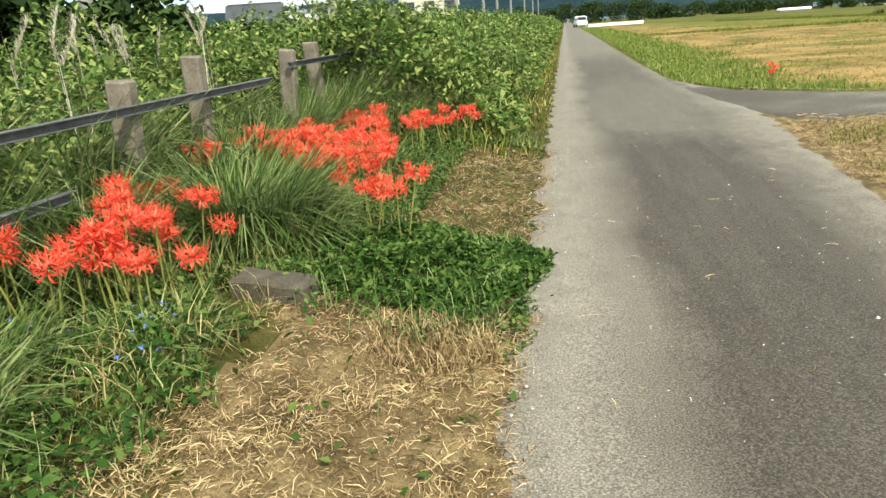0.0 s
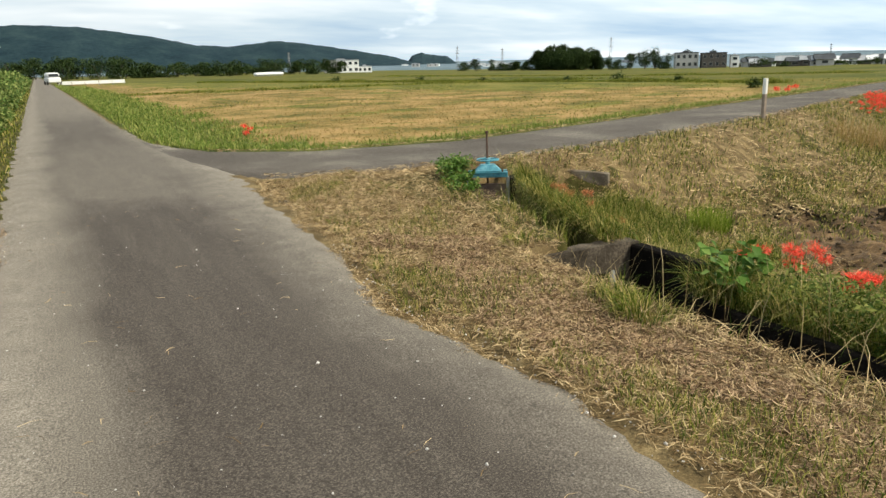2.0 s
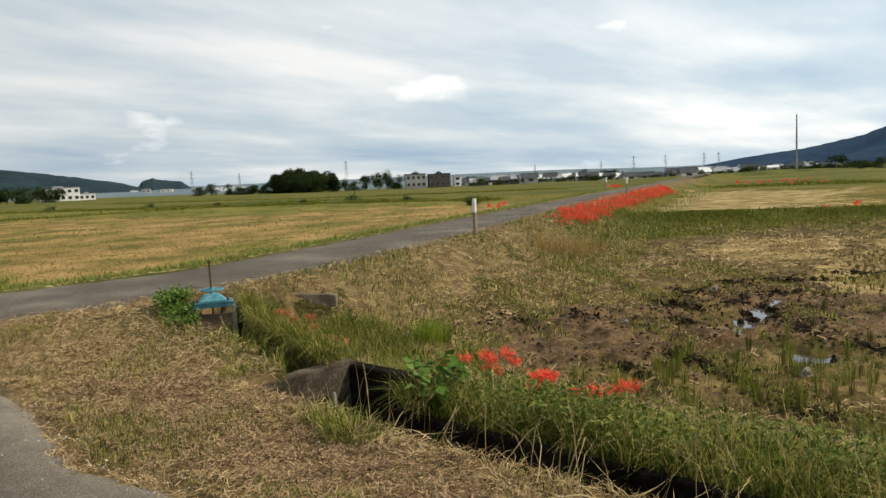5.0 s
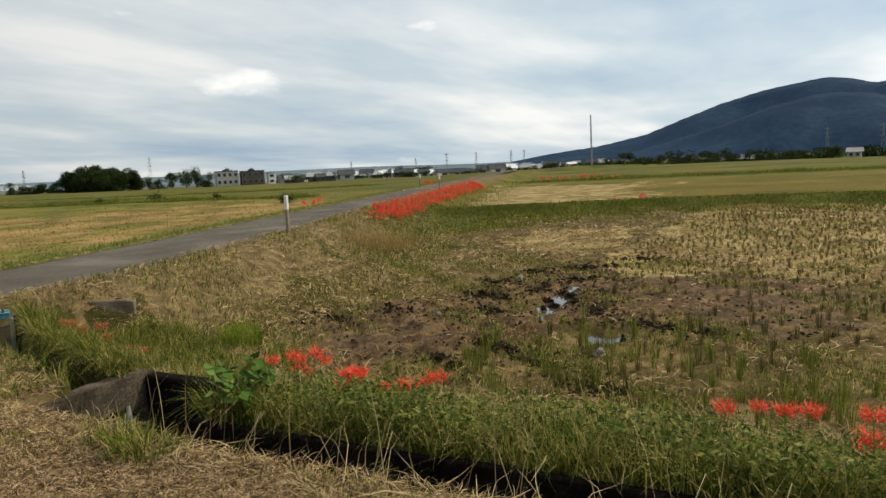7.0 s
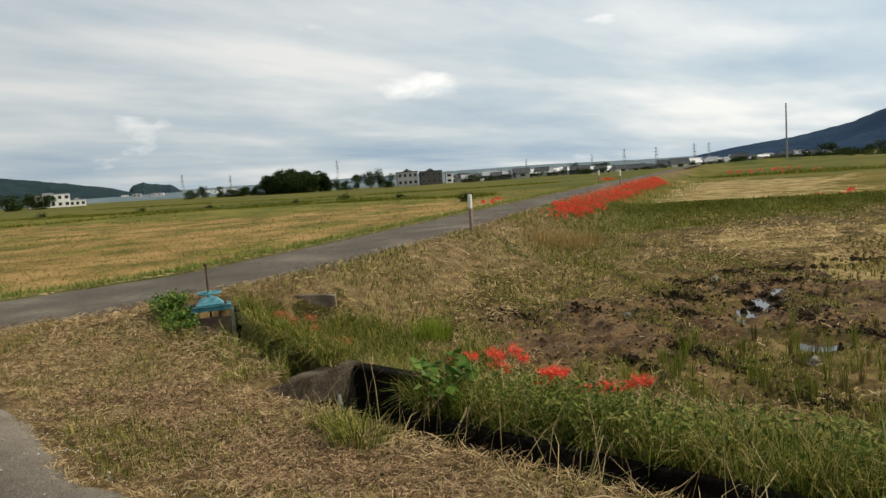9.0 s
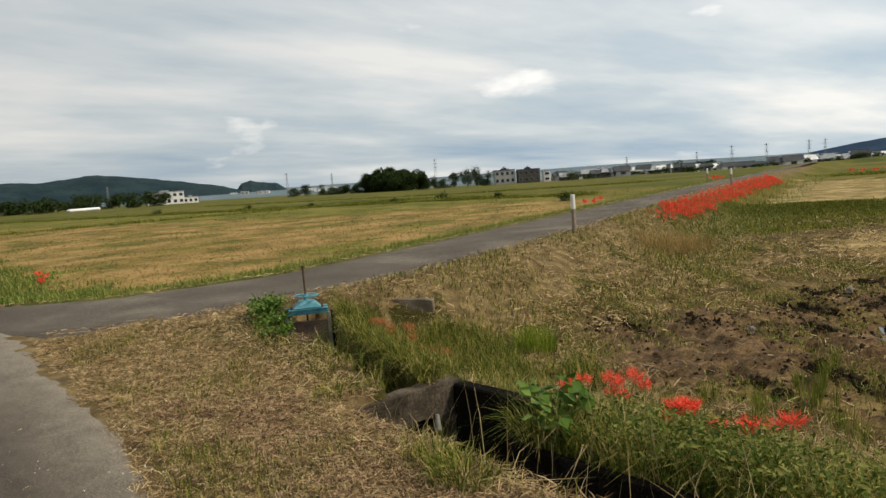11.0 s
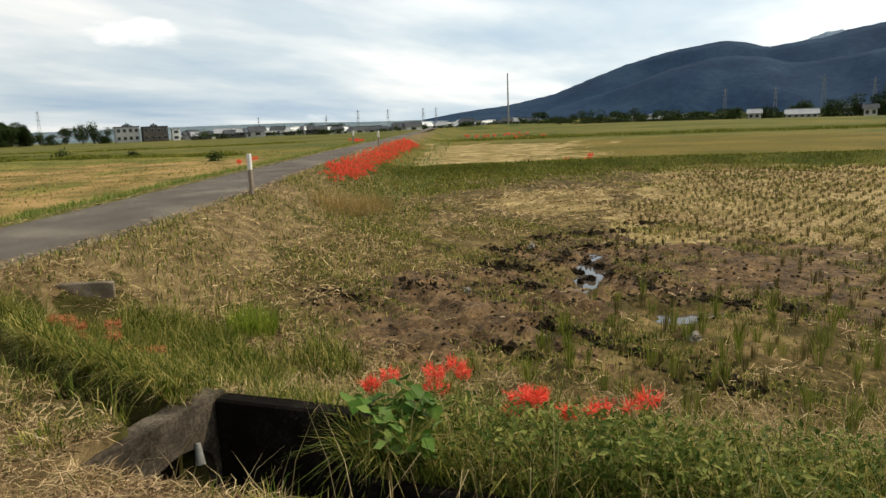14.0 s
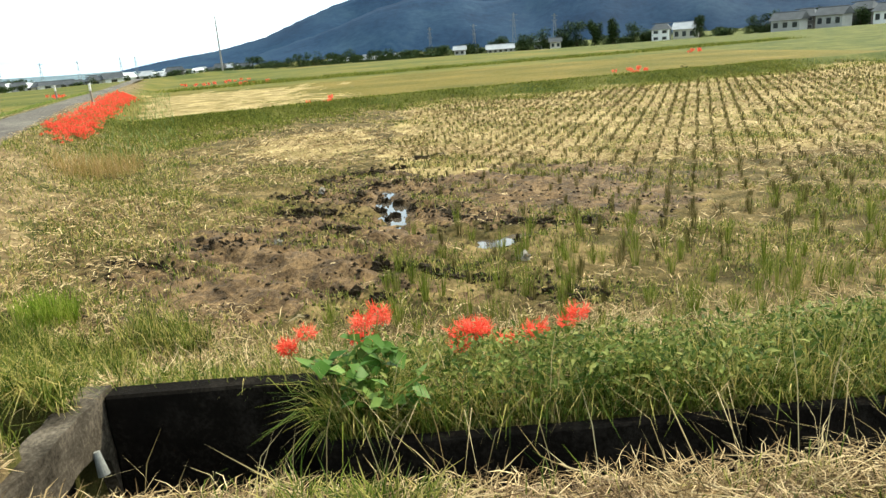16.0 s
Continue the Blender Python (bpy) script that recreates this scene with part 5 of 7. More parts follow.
local("spindle", rod_bm((0, 0.08, 0.3), (-0.01, 0.08, 1.5), 0.015), M["rust"], sl, "rusty upright threaded spindle")
local("cap", rod_bm((-0.01, 0.08, 1.49), (-0.01, 0.08, 1.53), 0.026), M["rust"], sl)
tagged(sl, "small irrigation sluice gate with blue handwheel and spindle", "sluice gate")

basin = empty("sluice_basin", 7.25, 9.95, -0.5, -26)
local("back_wall", box_bm(-0.62, 0.6, -0.02, 0.12, -0.6, 0.36, 0.015, cuts=3, rough=0.012), M["shade_concrete"], basin)
b = box_bm(0, 0.8, -0.06, 0.06, -0.6, 0.34, 0.015, cuts=3, rough=0.012, seed=8)
for v in b.verts:
    v.co.z -= max(0, v.co.z + 0.2) * 0.12 * v.co.x
    v.co = Matrix.Rotation(radians(-24), 3, "Z") @ v.co + Vector((0.58, -0.03, 0))
local("wing_wall", b, material("pale_concrete", [(0.34, (0.07, 0.055, 0.038)), (0.5, (0.14, 0.112, 0.08)), (0.66, (0.24, 0.2, 0.15))], 5, fine=60, bump=0.5), basin, "pale weathered concrete wing wall")
tagged(basin, "low concrete basin walls sunk into the bank", "concrete wall")

# marker posts at the side lane
M["post_white"] = material("post_white", [(0.3, (0.5, 0.49, 0.45)), (0.7, (0.75, 0.74, 0.7))], 8, fine=50, rough=0.6)
M["post_brown"] = material("post_brown", [(0.3, (0.16, 0.12, 0.09)), (0.7, (0.3, 0.25, 0.2))], 8, fine=50)


def marker_post(x, y, h):
    z = float(height(x, y))
    e = empty("marker_post", x, y, z)
    split = h * 0.62
    local("shaft", box_bm(-0.045, 0.045, -0.045, 0.045, -0.2, split, 0.01), M["post_brown"], e, "stained greyish brown lower shaft")
    b = box_bm(-0.046, 0.046, -0.046, 0.046, split, h, 0.012)
    local("head", b, M["post_white"], e, "white painted head")
    return tagged(e, "slim square marker post with white head", "marker post", "marker posts by the lane")


marker_post(15.86, 12.25, 0.98)
marker_post(40.5, 20.6, 0.95)
marker_post(47.0, 25.6, 0.9)

# ---------- fence beside the flowers ----------
M["old_post"] = material("old_post", [(0.3, (0.07, 0.058, 0.044)), (0.5, (0.16, 0.135, 0.105)), (0.7, (0.27, 0.235, 0.19))], 5, fine=50, bump=0.6)
M["dull_steel"] = material("dull_steel", [(0.3, (0.07, 0.07, 0.068)), (0.7, (0.19, 0.185, 0.18))], 7, rough=0.65, metal=0.3, fine=60)
fence = empty("rail_fence", -3.0, 6.0, 0.1)
for y, h, tilt in ((2.95, 1.22, 0), (4.85, 1.25, 2), (6.05, 1.36, -1), (8.05, 1.33, 3), (9.25, 1.38, -3), (11.2, 1.3, 1), (13.1, 1.3, -2), (15.0, 1.3, 2)):
    b = box_bm(-0.085, 0.085, -0.07, 0.07, -0.3, h, 0.02, cuts=2, rough=0.01, seed=y)
    for v in b.verts:
        v.co = Matrix.Rotation(radians(tilt), 3, "Y") @ v.co + Vector((-0.06, y - 6.0, 0))
    local("post", b, M["old_post"], fence, "weathered grey concrete fence post")
for z0, ya, yb in ((1.0, -0.5, 7.3), (0.58, -0.5, 4.0), (1.12, 7.9, 11.2), (1.1, 11.2, 15.0)):
    b = box_bm(0.05, 0.062, ya - 6, yb - 6, z0 + 0.01, z0 + 0.075, 0.002)
    box_bm(0.062, 0.11, ya - 6, yb - 6, z0 + 0.066, z0 + 0.075, 0.002, b)
    box_bm(0.062, 0.10, ya - 6, yb - 6, z0 + 0.01, z0 + 0.018, 0.002, b)
    local("rail", b, M["dull_steel"], fence, "dull galvanised steel rail")
tagged(fence, "old rail fence with concrete posts overgrown by grass", "fence")

blk = part("concrete_block", box_bm(-0.24, 0.24, -0.1, 0.1, -0.05, 0.17, 0.02, cuts=3, rough=0.015), material("block_stone", [(0.3, (0.04, 0.034, 0.026)), (0.7, (0.14, 0.12, 0.09))], 9, fine=70, bump=0.6))
blk.matrix_world = pose(-1.6, 3.72, float(height(-1.6, 3.72)) - 0.05, 2, 4, -8)
tagged(blk, "weathered grey stone block half hidden in weeds", "stone block")

# ---------- red spider lilies ----------


def bloom_soup(seed, detail=True):
    r = np.random.default_rng(seed)
    V, Q = [], []

    def ribbon(pts, w, side):
        o = sum(len(v) for v in V)
        pts = np.array(pts)
        k = len(pts)
        ww = w * np.array([0.5, 1.0, 0.9, 0.5, 0.1])[:k] if k > 3 else w * np.array([0.8, 1.0, 0.3])
        V.append(np.concatenate([pts - side * ww[:, None] / 2, pts + side * ww[:, None] / 2]))
        for i in range(k - 1):
            Q.append([o + i, o + i + 1, o + k + i + 1, o + k + i])
    up = np.array([0, 0, 1.0])
    nf = 6 if detail else 4
    for f in range(nf):
        a = f / nf * 2 * np.pi + r.normal(0, 0.2)
        out = np.array([np.cos(a), np.sin(a), 0])
        c = out * 0.028 + up * 0.012
        for p_ in range(6 if detail else 4):
            b = p_ / (6 if detail else 4) * 2 * np.pi + r.normal(0, 0.25)
            e1 = np.cross(out, up)
            e2 = up
            dirn = out * 0.45 + (e1 * np.cos(b) + e2 * np.sin(b)) * 0.9
            dirn /= np.linalg.norm(dirn)
            side = np.cross(dirn, out)
            side /= np.linalg.norm(side) + 1e-6
            L_ = r.uniform(0.045, 0.062)
            pts = [c, c + dirn * L_ * 0.4 + out * 0.018, c + dirn * L_ * 0.8 + out * 0.014, c + dirn * L_ * 1.05 - out * 0.008, c + dirn * L_ * 0.95 - out * 0.022]
            ribbon(pts, 0.0085 if detail else 0.02, side)
        for p_ in range(7 if detail else 2):
            s = r.normal(0, 0.35)
            dirn = out * 1.0 + np.cross(out, up) * s + up * r.uniform(0.0, 0.5)
            dirn /= np.linalg.norm(dirn)
            L_ = r.uniform(0.07, 0.1)
            pts = [c, c + dirn * L_ * 0.6 + up * 0.004, c + dirn * L_ * 0.9 + up * 0.034]
            ribbon(pts, 0.0036 if detail else 0.006, np.cross(dirn, up))
    return np.concatenate(V), np.array(Q)


BLOOMS = []
for s_ in range(4):
    v, q = bloom_soup(40 + s_)
    ob = soup("bloom", v, q, mat=M["petal"])
    BLOOMS.append(ob.data)
    bpy.data.objects.remove(ob)
stem_me = []
for h in (0.36, 0.44, 0.52):
    bm = bmesh.new()
    for i in range(3):
        rod_bm((0.01 * math.sin(i * 1.3), 0.008 * i, h * i / 3 - 0.03 * (i == 0)), (0.01 * math.sin(i * 1.3 + 1.3), 0.008 * (i + 1), h * (i + 1) / 3), 0.0055, bm, 6)
    me = bpy.data.meshes.new("stem")
    bm.to_mesh(me)
    bm.free()
    me.materials.append(M["stem"])
    stem_me.append((h, me))


FADED = []
for s_ in range(2):
    v, q = bloom_soup(60 + s_)
    ob = soup("bloom", v, q, mat=material("petal_faded", [(0.2, (0.3, 0.09, 0.04)), (0.5, (0.45, 0.16, 0.07)), (0.85, (0.5, 0.26, 0.12))], 8, fine=60, island=0.5, bump=0.0, transmit=0.2))
    FADED.append(ob.data)
    bpy.data.objects.remove(ob)


def lily(x, y, label, group, rnd, scale=1.0, sink=0.0, faded=False):
    e = empty("spider_lily", x, y, float(height(x, y)) - sink, rnd.uniform(0, 360))
    e.rotation_euler.x, e.rotation_euler.y = rnd.gauss(0, 0.10), rnd.gauss(0, 0.10)
    e.scale = [scale * rnd.uniform(0.9, 1.1)] * 3
    h, me = rnd.choice(stem_me)
    st = new("stem", me)
    st.parent = e
    bl = new("bloom", rnd.choice(FADED if faded else BLOOMS))
    bl.parent = e
    bl.location = (0.01 * math.sin(3.9), 0.024, h)
    bl.scale = [rnd.uniform(1.0, 1.2), rnd.uniform(1.0, 1.2), rnd.uniform(0.95, 1.15)]
    return tagged(e, label, "flower", group)


r3 = random.Random(8)
# clusters beside the lane: centre, spread, how many
for cx_, cy_, sx, sy, cnt in ((-2.2, 3.35, 0.13, 0.1, 13), (-2.62, 3.05, 0.12, 0.08, 6), (-2.55, 4.1, 0.1, 0.14, 7), (-2.9, 4.45, 0.12, 0.14, 7), (-2.95, 5.5, 0.14, 0.14, 8), (-2.95, 5.75, 0.1, 0.15, 3), (-2.08, 3.98, 0.05, 0.05, 3), (-2.24, 3.82, 0.03, 0.03, 1), (-1.75, 3.3, 0.03, 0.03, 1),
                              (-2.45, 6.3, 0.3, 0.3, 26), (-2.05, 6.0, 0.25, 0.25, 22), (-1.75, 5.45, 0.14, 0.14, 8), (-2.5, 7.1, 0.3, 0.3, 14), (-2.3, 8.2, 0.3, 0.3, 12), (-1.45, 5.85, 0.1, 0.12, 6), (-1.2, 4.75, 0.09, 0.12, 5), (-1.5, 8.2, 0.12, 0.2, 8), (-1.22, 8.6, 0.1, 0.12, 6), (-1.7, 6.8, 0.2, 0.25, 8)):
    for i in range(cnt):
        lily(cx_ + r3.gauss(0, sx), cy_ + r3.gauss(0, sy), "red spider lily on a pale green stem among weeds", "red spider lilies beside the fence", r3, 1.0)
for cx_, cy_, sx, sy, cnt in ((5.42, 4.0, 0.03, 0.03, 3), (5.42, 3.6, 0.05, 0.05, 5), (5.56, 3.47, 0.01, 0.01, 1), (5.26, 2.86, 0.06, 0.05, 5), (5.33, 2.72, 0.02, 0.02, 2), (5.36, 2.55, 0.02, 0.02, 2), (5.4, 2.36, 0.03, 0.03, 2), (5.3, -0.35, 0.12, 0.22, 9)):
    for i in range(cnt):
        lily(cx_ + r3.gauss(0, sx), cy_ + r3.gauss(0, sy), "red spider lily blooming on the grassy channel bank", "red spider lilies on the bank", r3, 0.78, 0.06 if cy_ < 3.2 else 0.03)
for cx_, cy_, cnt in ((6.02, 7.3, 6), (6.22, 6.86, 5)):
    for i in range(cnt):
        lily(cx_ + r3.gauss(0, 0.12), cy_ + r3.gauss(0, 0.1), "faded red spider lily half hidden in grass", "fading spider lilies by the sluice", r3, 0.8, faded=True)


def lily_mass(spots, seed):
    """Crowds of far blooms on stems, joined."""
    r = np.random.default_rng(seed)
    bv, bq = bloom_soup(seed, False)
    V, Q, o = [], [], 0
    for x, y, s in spots:
        z = float(height(x, y)) + r.uniform(0.08, 0.3)
        a = r.uniform(0, 6.28)
        R = np.array([[np.cos(a), -np.sin(a), 0], [np.sin(a), np.cos(a), 0], [0, 0, 1]])
        V.append(bv @ R.T * s + np.array([x, y, z]))
        Q.append(bq + o)
        o += len(bv)
    return np.concatenate(V), np.concatenate(Q)


r = np.random.default_rng(3)
spots = []
for i in range(1700):
    x = 23.8 + 30 * r.uniform(0, 1) ** 1.4
    off = 0.7 + r.uniform(0, 0.95) + 0.1 * math.sin(x * 2.3) + r.normal(0, 0.12)
    spots.append((x, near_edge(x) - off - 0.012 * (x - 21), r.uniform(0.35, 0.62) + x / 150))
for i in range(60):
    x = 23.2 + r.normal(0, 0.8)
    spots.append((x, near_edge(x) - 1.15 + r.normal(0, 0.2), 0.75))
for i in range(24):
    x = r.uniform(74, 96)
    spots.append((x, near_edge(x) - 6 - r.uniform(0, 10), 2.6))
for cx_, cy_, n_, sp in ((31.0, 22.8, 6, 0.4), (62, 32.5, 10, 0.9), (37.5, 8.0, 7, 0.7), (43, -8.5, 8, 1.0), (70, -22, 6, 1.5), (5.2, 20.5, 4, 0.25)):
    for i in range(n_):
        spots.append((cx_ + r.normal(0, sp), cy_ + r.normal(0, sp * 0.5), 1.2 + cx_ / 50))
v, q = lily_mass(spots, 77)
tagged(soup("spider_lily_row", v, q, mat=M["petal"]), "long crowded band of red spider lilies by the lane", "flowers", kind="stuff")
sp_ = np.array([(a, b) for a, b, c in spots])
P = np.stack([sp_[:, 0], sp_[:, 1], height(sp_[:, 0], sp_[:, 1])], -1)
stuff("spider_lily_stems", [blades(P, 0.3, 0.008 + 0.0003 * P[:, 0], 0.05)], M["stem"], "pale green stems of the far spider lilies", "flowers")

# ---------- field beyond the side lane ----------
M["field_straw"] = material("field_straw", [(0.25, (0.1, 0.092, 0.018)), (0.47, (0.225, 0.153, 0.055)), (0.7, (0.41, 0.28, 0.125))], 0.12, fine=2.5, island=0.35, bump=0.0, transmit=0.1)
u, v = np.meshgrid(np.arange(3, 60, 0.30), np.arange(15, 64, 0.22))
x, y = u.ravel() + rng.normal(0, 0.03, u.size), v.ravel() + rng.normal(0, 0.03, u.size)
x, y = x * 0.955 - y * 0.06 + 1.0, y + 0.29 * x * 0.955
k = (y > far_edge(x) + 2.0) & (x > 4.6) & (x < np.interp(y, [24, 28, 31, 34, 36, 40, 55, 90], [40, 36, 34, 32, 27, 23, 21, 11]) + 3) & (y < 80)
k &= rng.uniform(0, 1, x.size) < np.clip(24 / np.hypot(x, y), 0.15, 1) * np.clip(0.4 + 0.6 * lump(x, y, 0.22, 2.0), 0.03, 1)
x, y = x[k], y[k]
d = np.hypot(x, y)
stuff("field_stubble", [clumps(x, y, 5, rng.uniform(0.035, 0.08, len(x)), 0.014, (0.2, 1.0))], M["field_straw"], "dry golden stubble over the harvested field", "stubble")
p = scatter(110000, 3.5, 56, 15, 90, lambda x, y: (y > far_edge(x) + 1.2) & (rng.uniform(0, 1, x.shape) < np.clip(18 / np.hypot(x, y), 0.05, 1) * np.clip(0.15 + 1.1 * lump(x, y, 0.25, 5.0), 0, 1)))
d = np.hypot(p[:, 0], p[:, 1])
stuff("field_weeds", [blades(p, rng.uniform(0.03, 0.1, len(p)), 0.01 + 0.0006 * d, rng.uniform(0.3, 1, len(p)))], M["grass"], "yellow-green weeds spreading over the stubble field", "weeds")


def ridge_weeds(points, n_, wide, h, w):
    t = rng.uniform(0, len(points) - 1.001, n_)
    i = t.astype(int)
    P0 = np.array(points, float)
    q = P0[i] * (1 - (t - i))[:, None] + P0[i + 1] * (t - i)[:, None]
    x, y = q[:, 0] + rng.normal(0, wide, n_), q[:, 1] + rng.normal(0, wide, n_)
    hh = rng.uniform(0.5, 1.1, n_) * h * (1 + 0.5 * lump(x, y, 0.5, 1.0))
    d = np.hypot(x, y)
    return blades(np.stack([x, y, height(x, y)], -1), hh, w * d / 30, rng.uniform(0.4, 1.0, n_))


W = [ridge_weeds(((36.5, -14), (35.6, -6.2), (33.3, 6.0), (31.0, 10.5), (29.3, 13.8)), 52000, 0.85, 0.11, 0.011),
     ridge_weeds(((95, -40), (88, -20), (80, 8), (74, 27)), 26000, 1.6, 0.4, 0.014),
     ridge_weeds(((39.5, 30), (39.5, 45), (37, 58), (34.5, 72), (31.5, 84), (22, 115)), 40000, 0.55, 0.34, 0.012),
     ridge_weeds(((6, 62), (26, 60), (50, 58)), 4000, 0.8, 0.3, 0.02),
     ridge_weeds(((70, 44), (64, 70), (58, 130)), 12000, 1.0, 0.3, 0.012)]
stuff("levee_weeds", W, M["bank_green"], "rough green weeds along the low field levees", "grass")
L = []
for x, y, h in ((40.2, 44.9, 0.75), (38.8, 49.5, 0.5), (35.2, 69, 0.7), (31.5, 84, 0.8), (36.5, 59, 0.5), (39.5, 38, 0.45), (38, -9.5, 0.5), (34.2, 27.4, 0.6)):
    n_ = 260
    q = rng.normal(0, 0.33, (n_, 3)) * np.array([h, h, h * 0.8])
    L.append(leaves(np.array([x, y, float(height(x, y)) + h * 0.3]) + q, 0.1 + 0.1 * h, 0.8))
stuff("levee_bushes", L, M["tree"], "small dark green shrubs on the field levees", "bushes")

# ---------- distant trees ----------


def tree(x, y, h, w, seed, label, dense=1.0, trunk=0.25, group="", fold=5):
    r = np.random.default_rng(seed)
    z = float(height(x, y))
    e = empty("tree", x, y, z)
    bm = rod_bm((0, 0, -0.3), (0.1, 0.05, h * trunk * 1.4), h * 0.03, segs=8, r2=h * 0.02)
    for i in range(4):
        a = i * 1.7 + r.uniform(0, 1)
        rod_bm((0.1, 0.05, h * trunk), (math.cos(a) * w * 0.25, math.sin(a) * w * 0.25, h * 0.6), h * 0.012, bm, 6, h * 0.005)
    local("trunk", bm, M["bark"], e)
    n_ = int(2600 * dense)
    blobs = [(r.normal(0, w * 0.17), r.normal(0, w * 0.17), h * r.uniform(trunk + 0.06, 0.78), r.uniform(0.2, 0.32)) for _ in range(fold + 4)]
    P = []
    for bx, by, bz, br in blobs:
        q = r.normal(0, 1, (n_ // len(blobs), 3))
        q /= np.linalg.norm(q, axis=1)[:, None]
        q *= r.uniform(0.45, 1.03, (len(q), 1))
        P.append(np.array([bx, by, bz]) + q * np.array([w * br, w * br, h * br * 0.8]))
    P = np.concatenate(P)
    V, a, b = leaves(P, r.uniform(0.5, 1.1, len(P)) * max(w, h) * 0.06, 0.8, rng=r, aspect=0.8)
    soup("crown", V, None, np.concatenate([a, b]), M["tree"], parent=e)
    return tagged(e, label, "tree", group)


def polar(az, d):
    a = radians(az)
    return d * math.sin(a), d * math.cos(a)


# the round grove
for i, (az, d, h, w) in enumerate(((35.7, 300, 6.4, 7), (36.0, 300, 8.6, 8.5), (36.8, 298, 10.0, 9), (37.5, 300, 10.6, 10), (38.2, 299, 10.2, 10), (38.9, 301, 9.9, 9), (39.6, 299, 8.4, 8), (37.2, 292, 8.6, 9), (38.5, 292, 8.6, 9), (36.4, 294, 7.4, 8), (37.85, 290, 9.6, 10), (39.2, 294, 7.6, 8), (40.1, 297, 6.4, 6))):
    tree(*polar(az, d), h, w, 100 + i, "dark broadleaf tree in a dense round grove", 3.0, 0.0, "trees of the round grove")
for i, (az, d, h, w) in enumerate(((40.9, 300, 5.2, 6), (41.6, 305, 4.2, 6), (42.4, 300, 6.6, 6), (43.5, 300, 7.8, 7), (44.2, 302, 8.6, 8), (45.0, 303, 6.6, 6), (46.4, 330, 8.3, 5), (48.3, 330, 8.0, 4.5), (50.6, 330, 4.6, 7), (34.9, 300, 4.6, 7), (34.0, 303, 3.8, 7), (33.2, 305, 3.4, 8), (32.3, 302, 5.0, 5), (31.0, 306, 5.2, 5.5), (30.2, 304, 3.8, 6),
                                   (59.3, 430, 7.5, 8), (61.0, 440, 6.5, 14), (61.8, 440, 6.5, 12), (57.0, 520, 6, 8))):
    tree(*polar(az, d), h, w, 140 + i, "dark green farm tree beside distant houses", 0.9, 0.03, "farm trees on the plain")
r4 = random.Random(21)
for i in range(40):
    az = -3.5 + i * 0.62
    d = r4.uniform(255, 300)
    tree(*polar(az + r4.uniform(-0.2, 0.2), d), r4.uniform(4.2, 6.4) + (1.5 if az < 6 else 0), r4.uniform(7, 11), 200 + i, "dark tree in the belt below the hills", 0.6, 0.0, "tree belt below the hills", 3)
for i, (az, d, h, w) in enumerate(((86.0, 290, 4.5, 7), (94.5, 270, 5, 6), (95.2, 268, 6.5, 6), (97.0, 272, 7, 8), (98.4, 265, 8.5, 8), (99.5, 262, 9.5, 9), (100.6, 262, 9, 9), (101.9, 262, 9.8, 4.5), (103.2, 262, 9.8, 4.5), (104.6, 260, 7.5, 8), (105.8, 262, 6, 8), (109.2, 255, 7.5, 5), (112.9, 240, 6.2, 6), (113.6, 240, 6.8, 6), (116.4, 260, 8, 6), (90.5, 300, 5, 6), (88.5, 300, 4, 8), (80.5, 330, 4, 8), (78, 350, 4, 9), (119.2, 250, 7, 6), (76.0, 350, 3.5, 7), (84.0, 310, 4, 8))):
    tree(*polar(az, d), h, w, 300 + i, "dark garden tree by the village houses", 0.9, 0.02, "village trees")

for i in range(52):
    tree(*polar(76.5 + i * 0.92 + r4.uniform(-0.4, 0.4), r4.uniform(276, 306)), r4.uniform(3.0, 6.2), r4.uniform(6, 11), 700 + i, "broad dark tree behind the village houses", 0.5, 0.0, "village trees", 4)

# ---------- distant houses ----------
M["wall_white"] = material("wall_white", [(0.3, (0.62, 0.62, 0.6)), (0.7, (0.78, 0.78, 0.76))], 0.4, fine=4, bump=0.1)
M["wall_beige"] = material("wall_beige", [(0.3, (0.42, 0.4, 0.33)), (0.7, (0.56, 0.53, 0.45))], 0.4, fine=4, bump=0.1)
M["wall_grey"] = material("wall_grey", [(0.3, (0.26, 0.26, 0.25)), (0.7, (0.4, 0.4, 0.38))], 0.4, fine=4, bump=0.1)
M["wall_dark"] = material("wall_dark", [(0.3, (0.05, 0.045, 0.04)), (0.7, (0.11, 0.1, 0.09))], 0.4, fine=4, bump=0.1)
M["roof_dark"] = material("roof_dark", [(0.3, (0.035, 0.038, 0.042)), (0.7, (0.09, 0.095, 0.1))], 0.5, fine=6, rough=0.5)
M["roof_pale"] = material("roof_pale", [(0.3, (0.22, 0.23, 0.24)), (0.7, (0.38, 0.39, 0.4))], 0.5, fine=6, rough=0.45)
M["glass"] = material("glass", [(0.3, (0.015, 0.018, 0.02)), (0.7, (0.035, 0.04, 0.045))], 1, fine=5, rough=0.12, bump=0.0, spec=0.6)


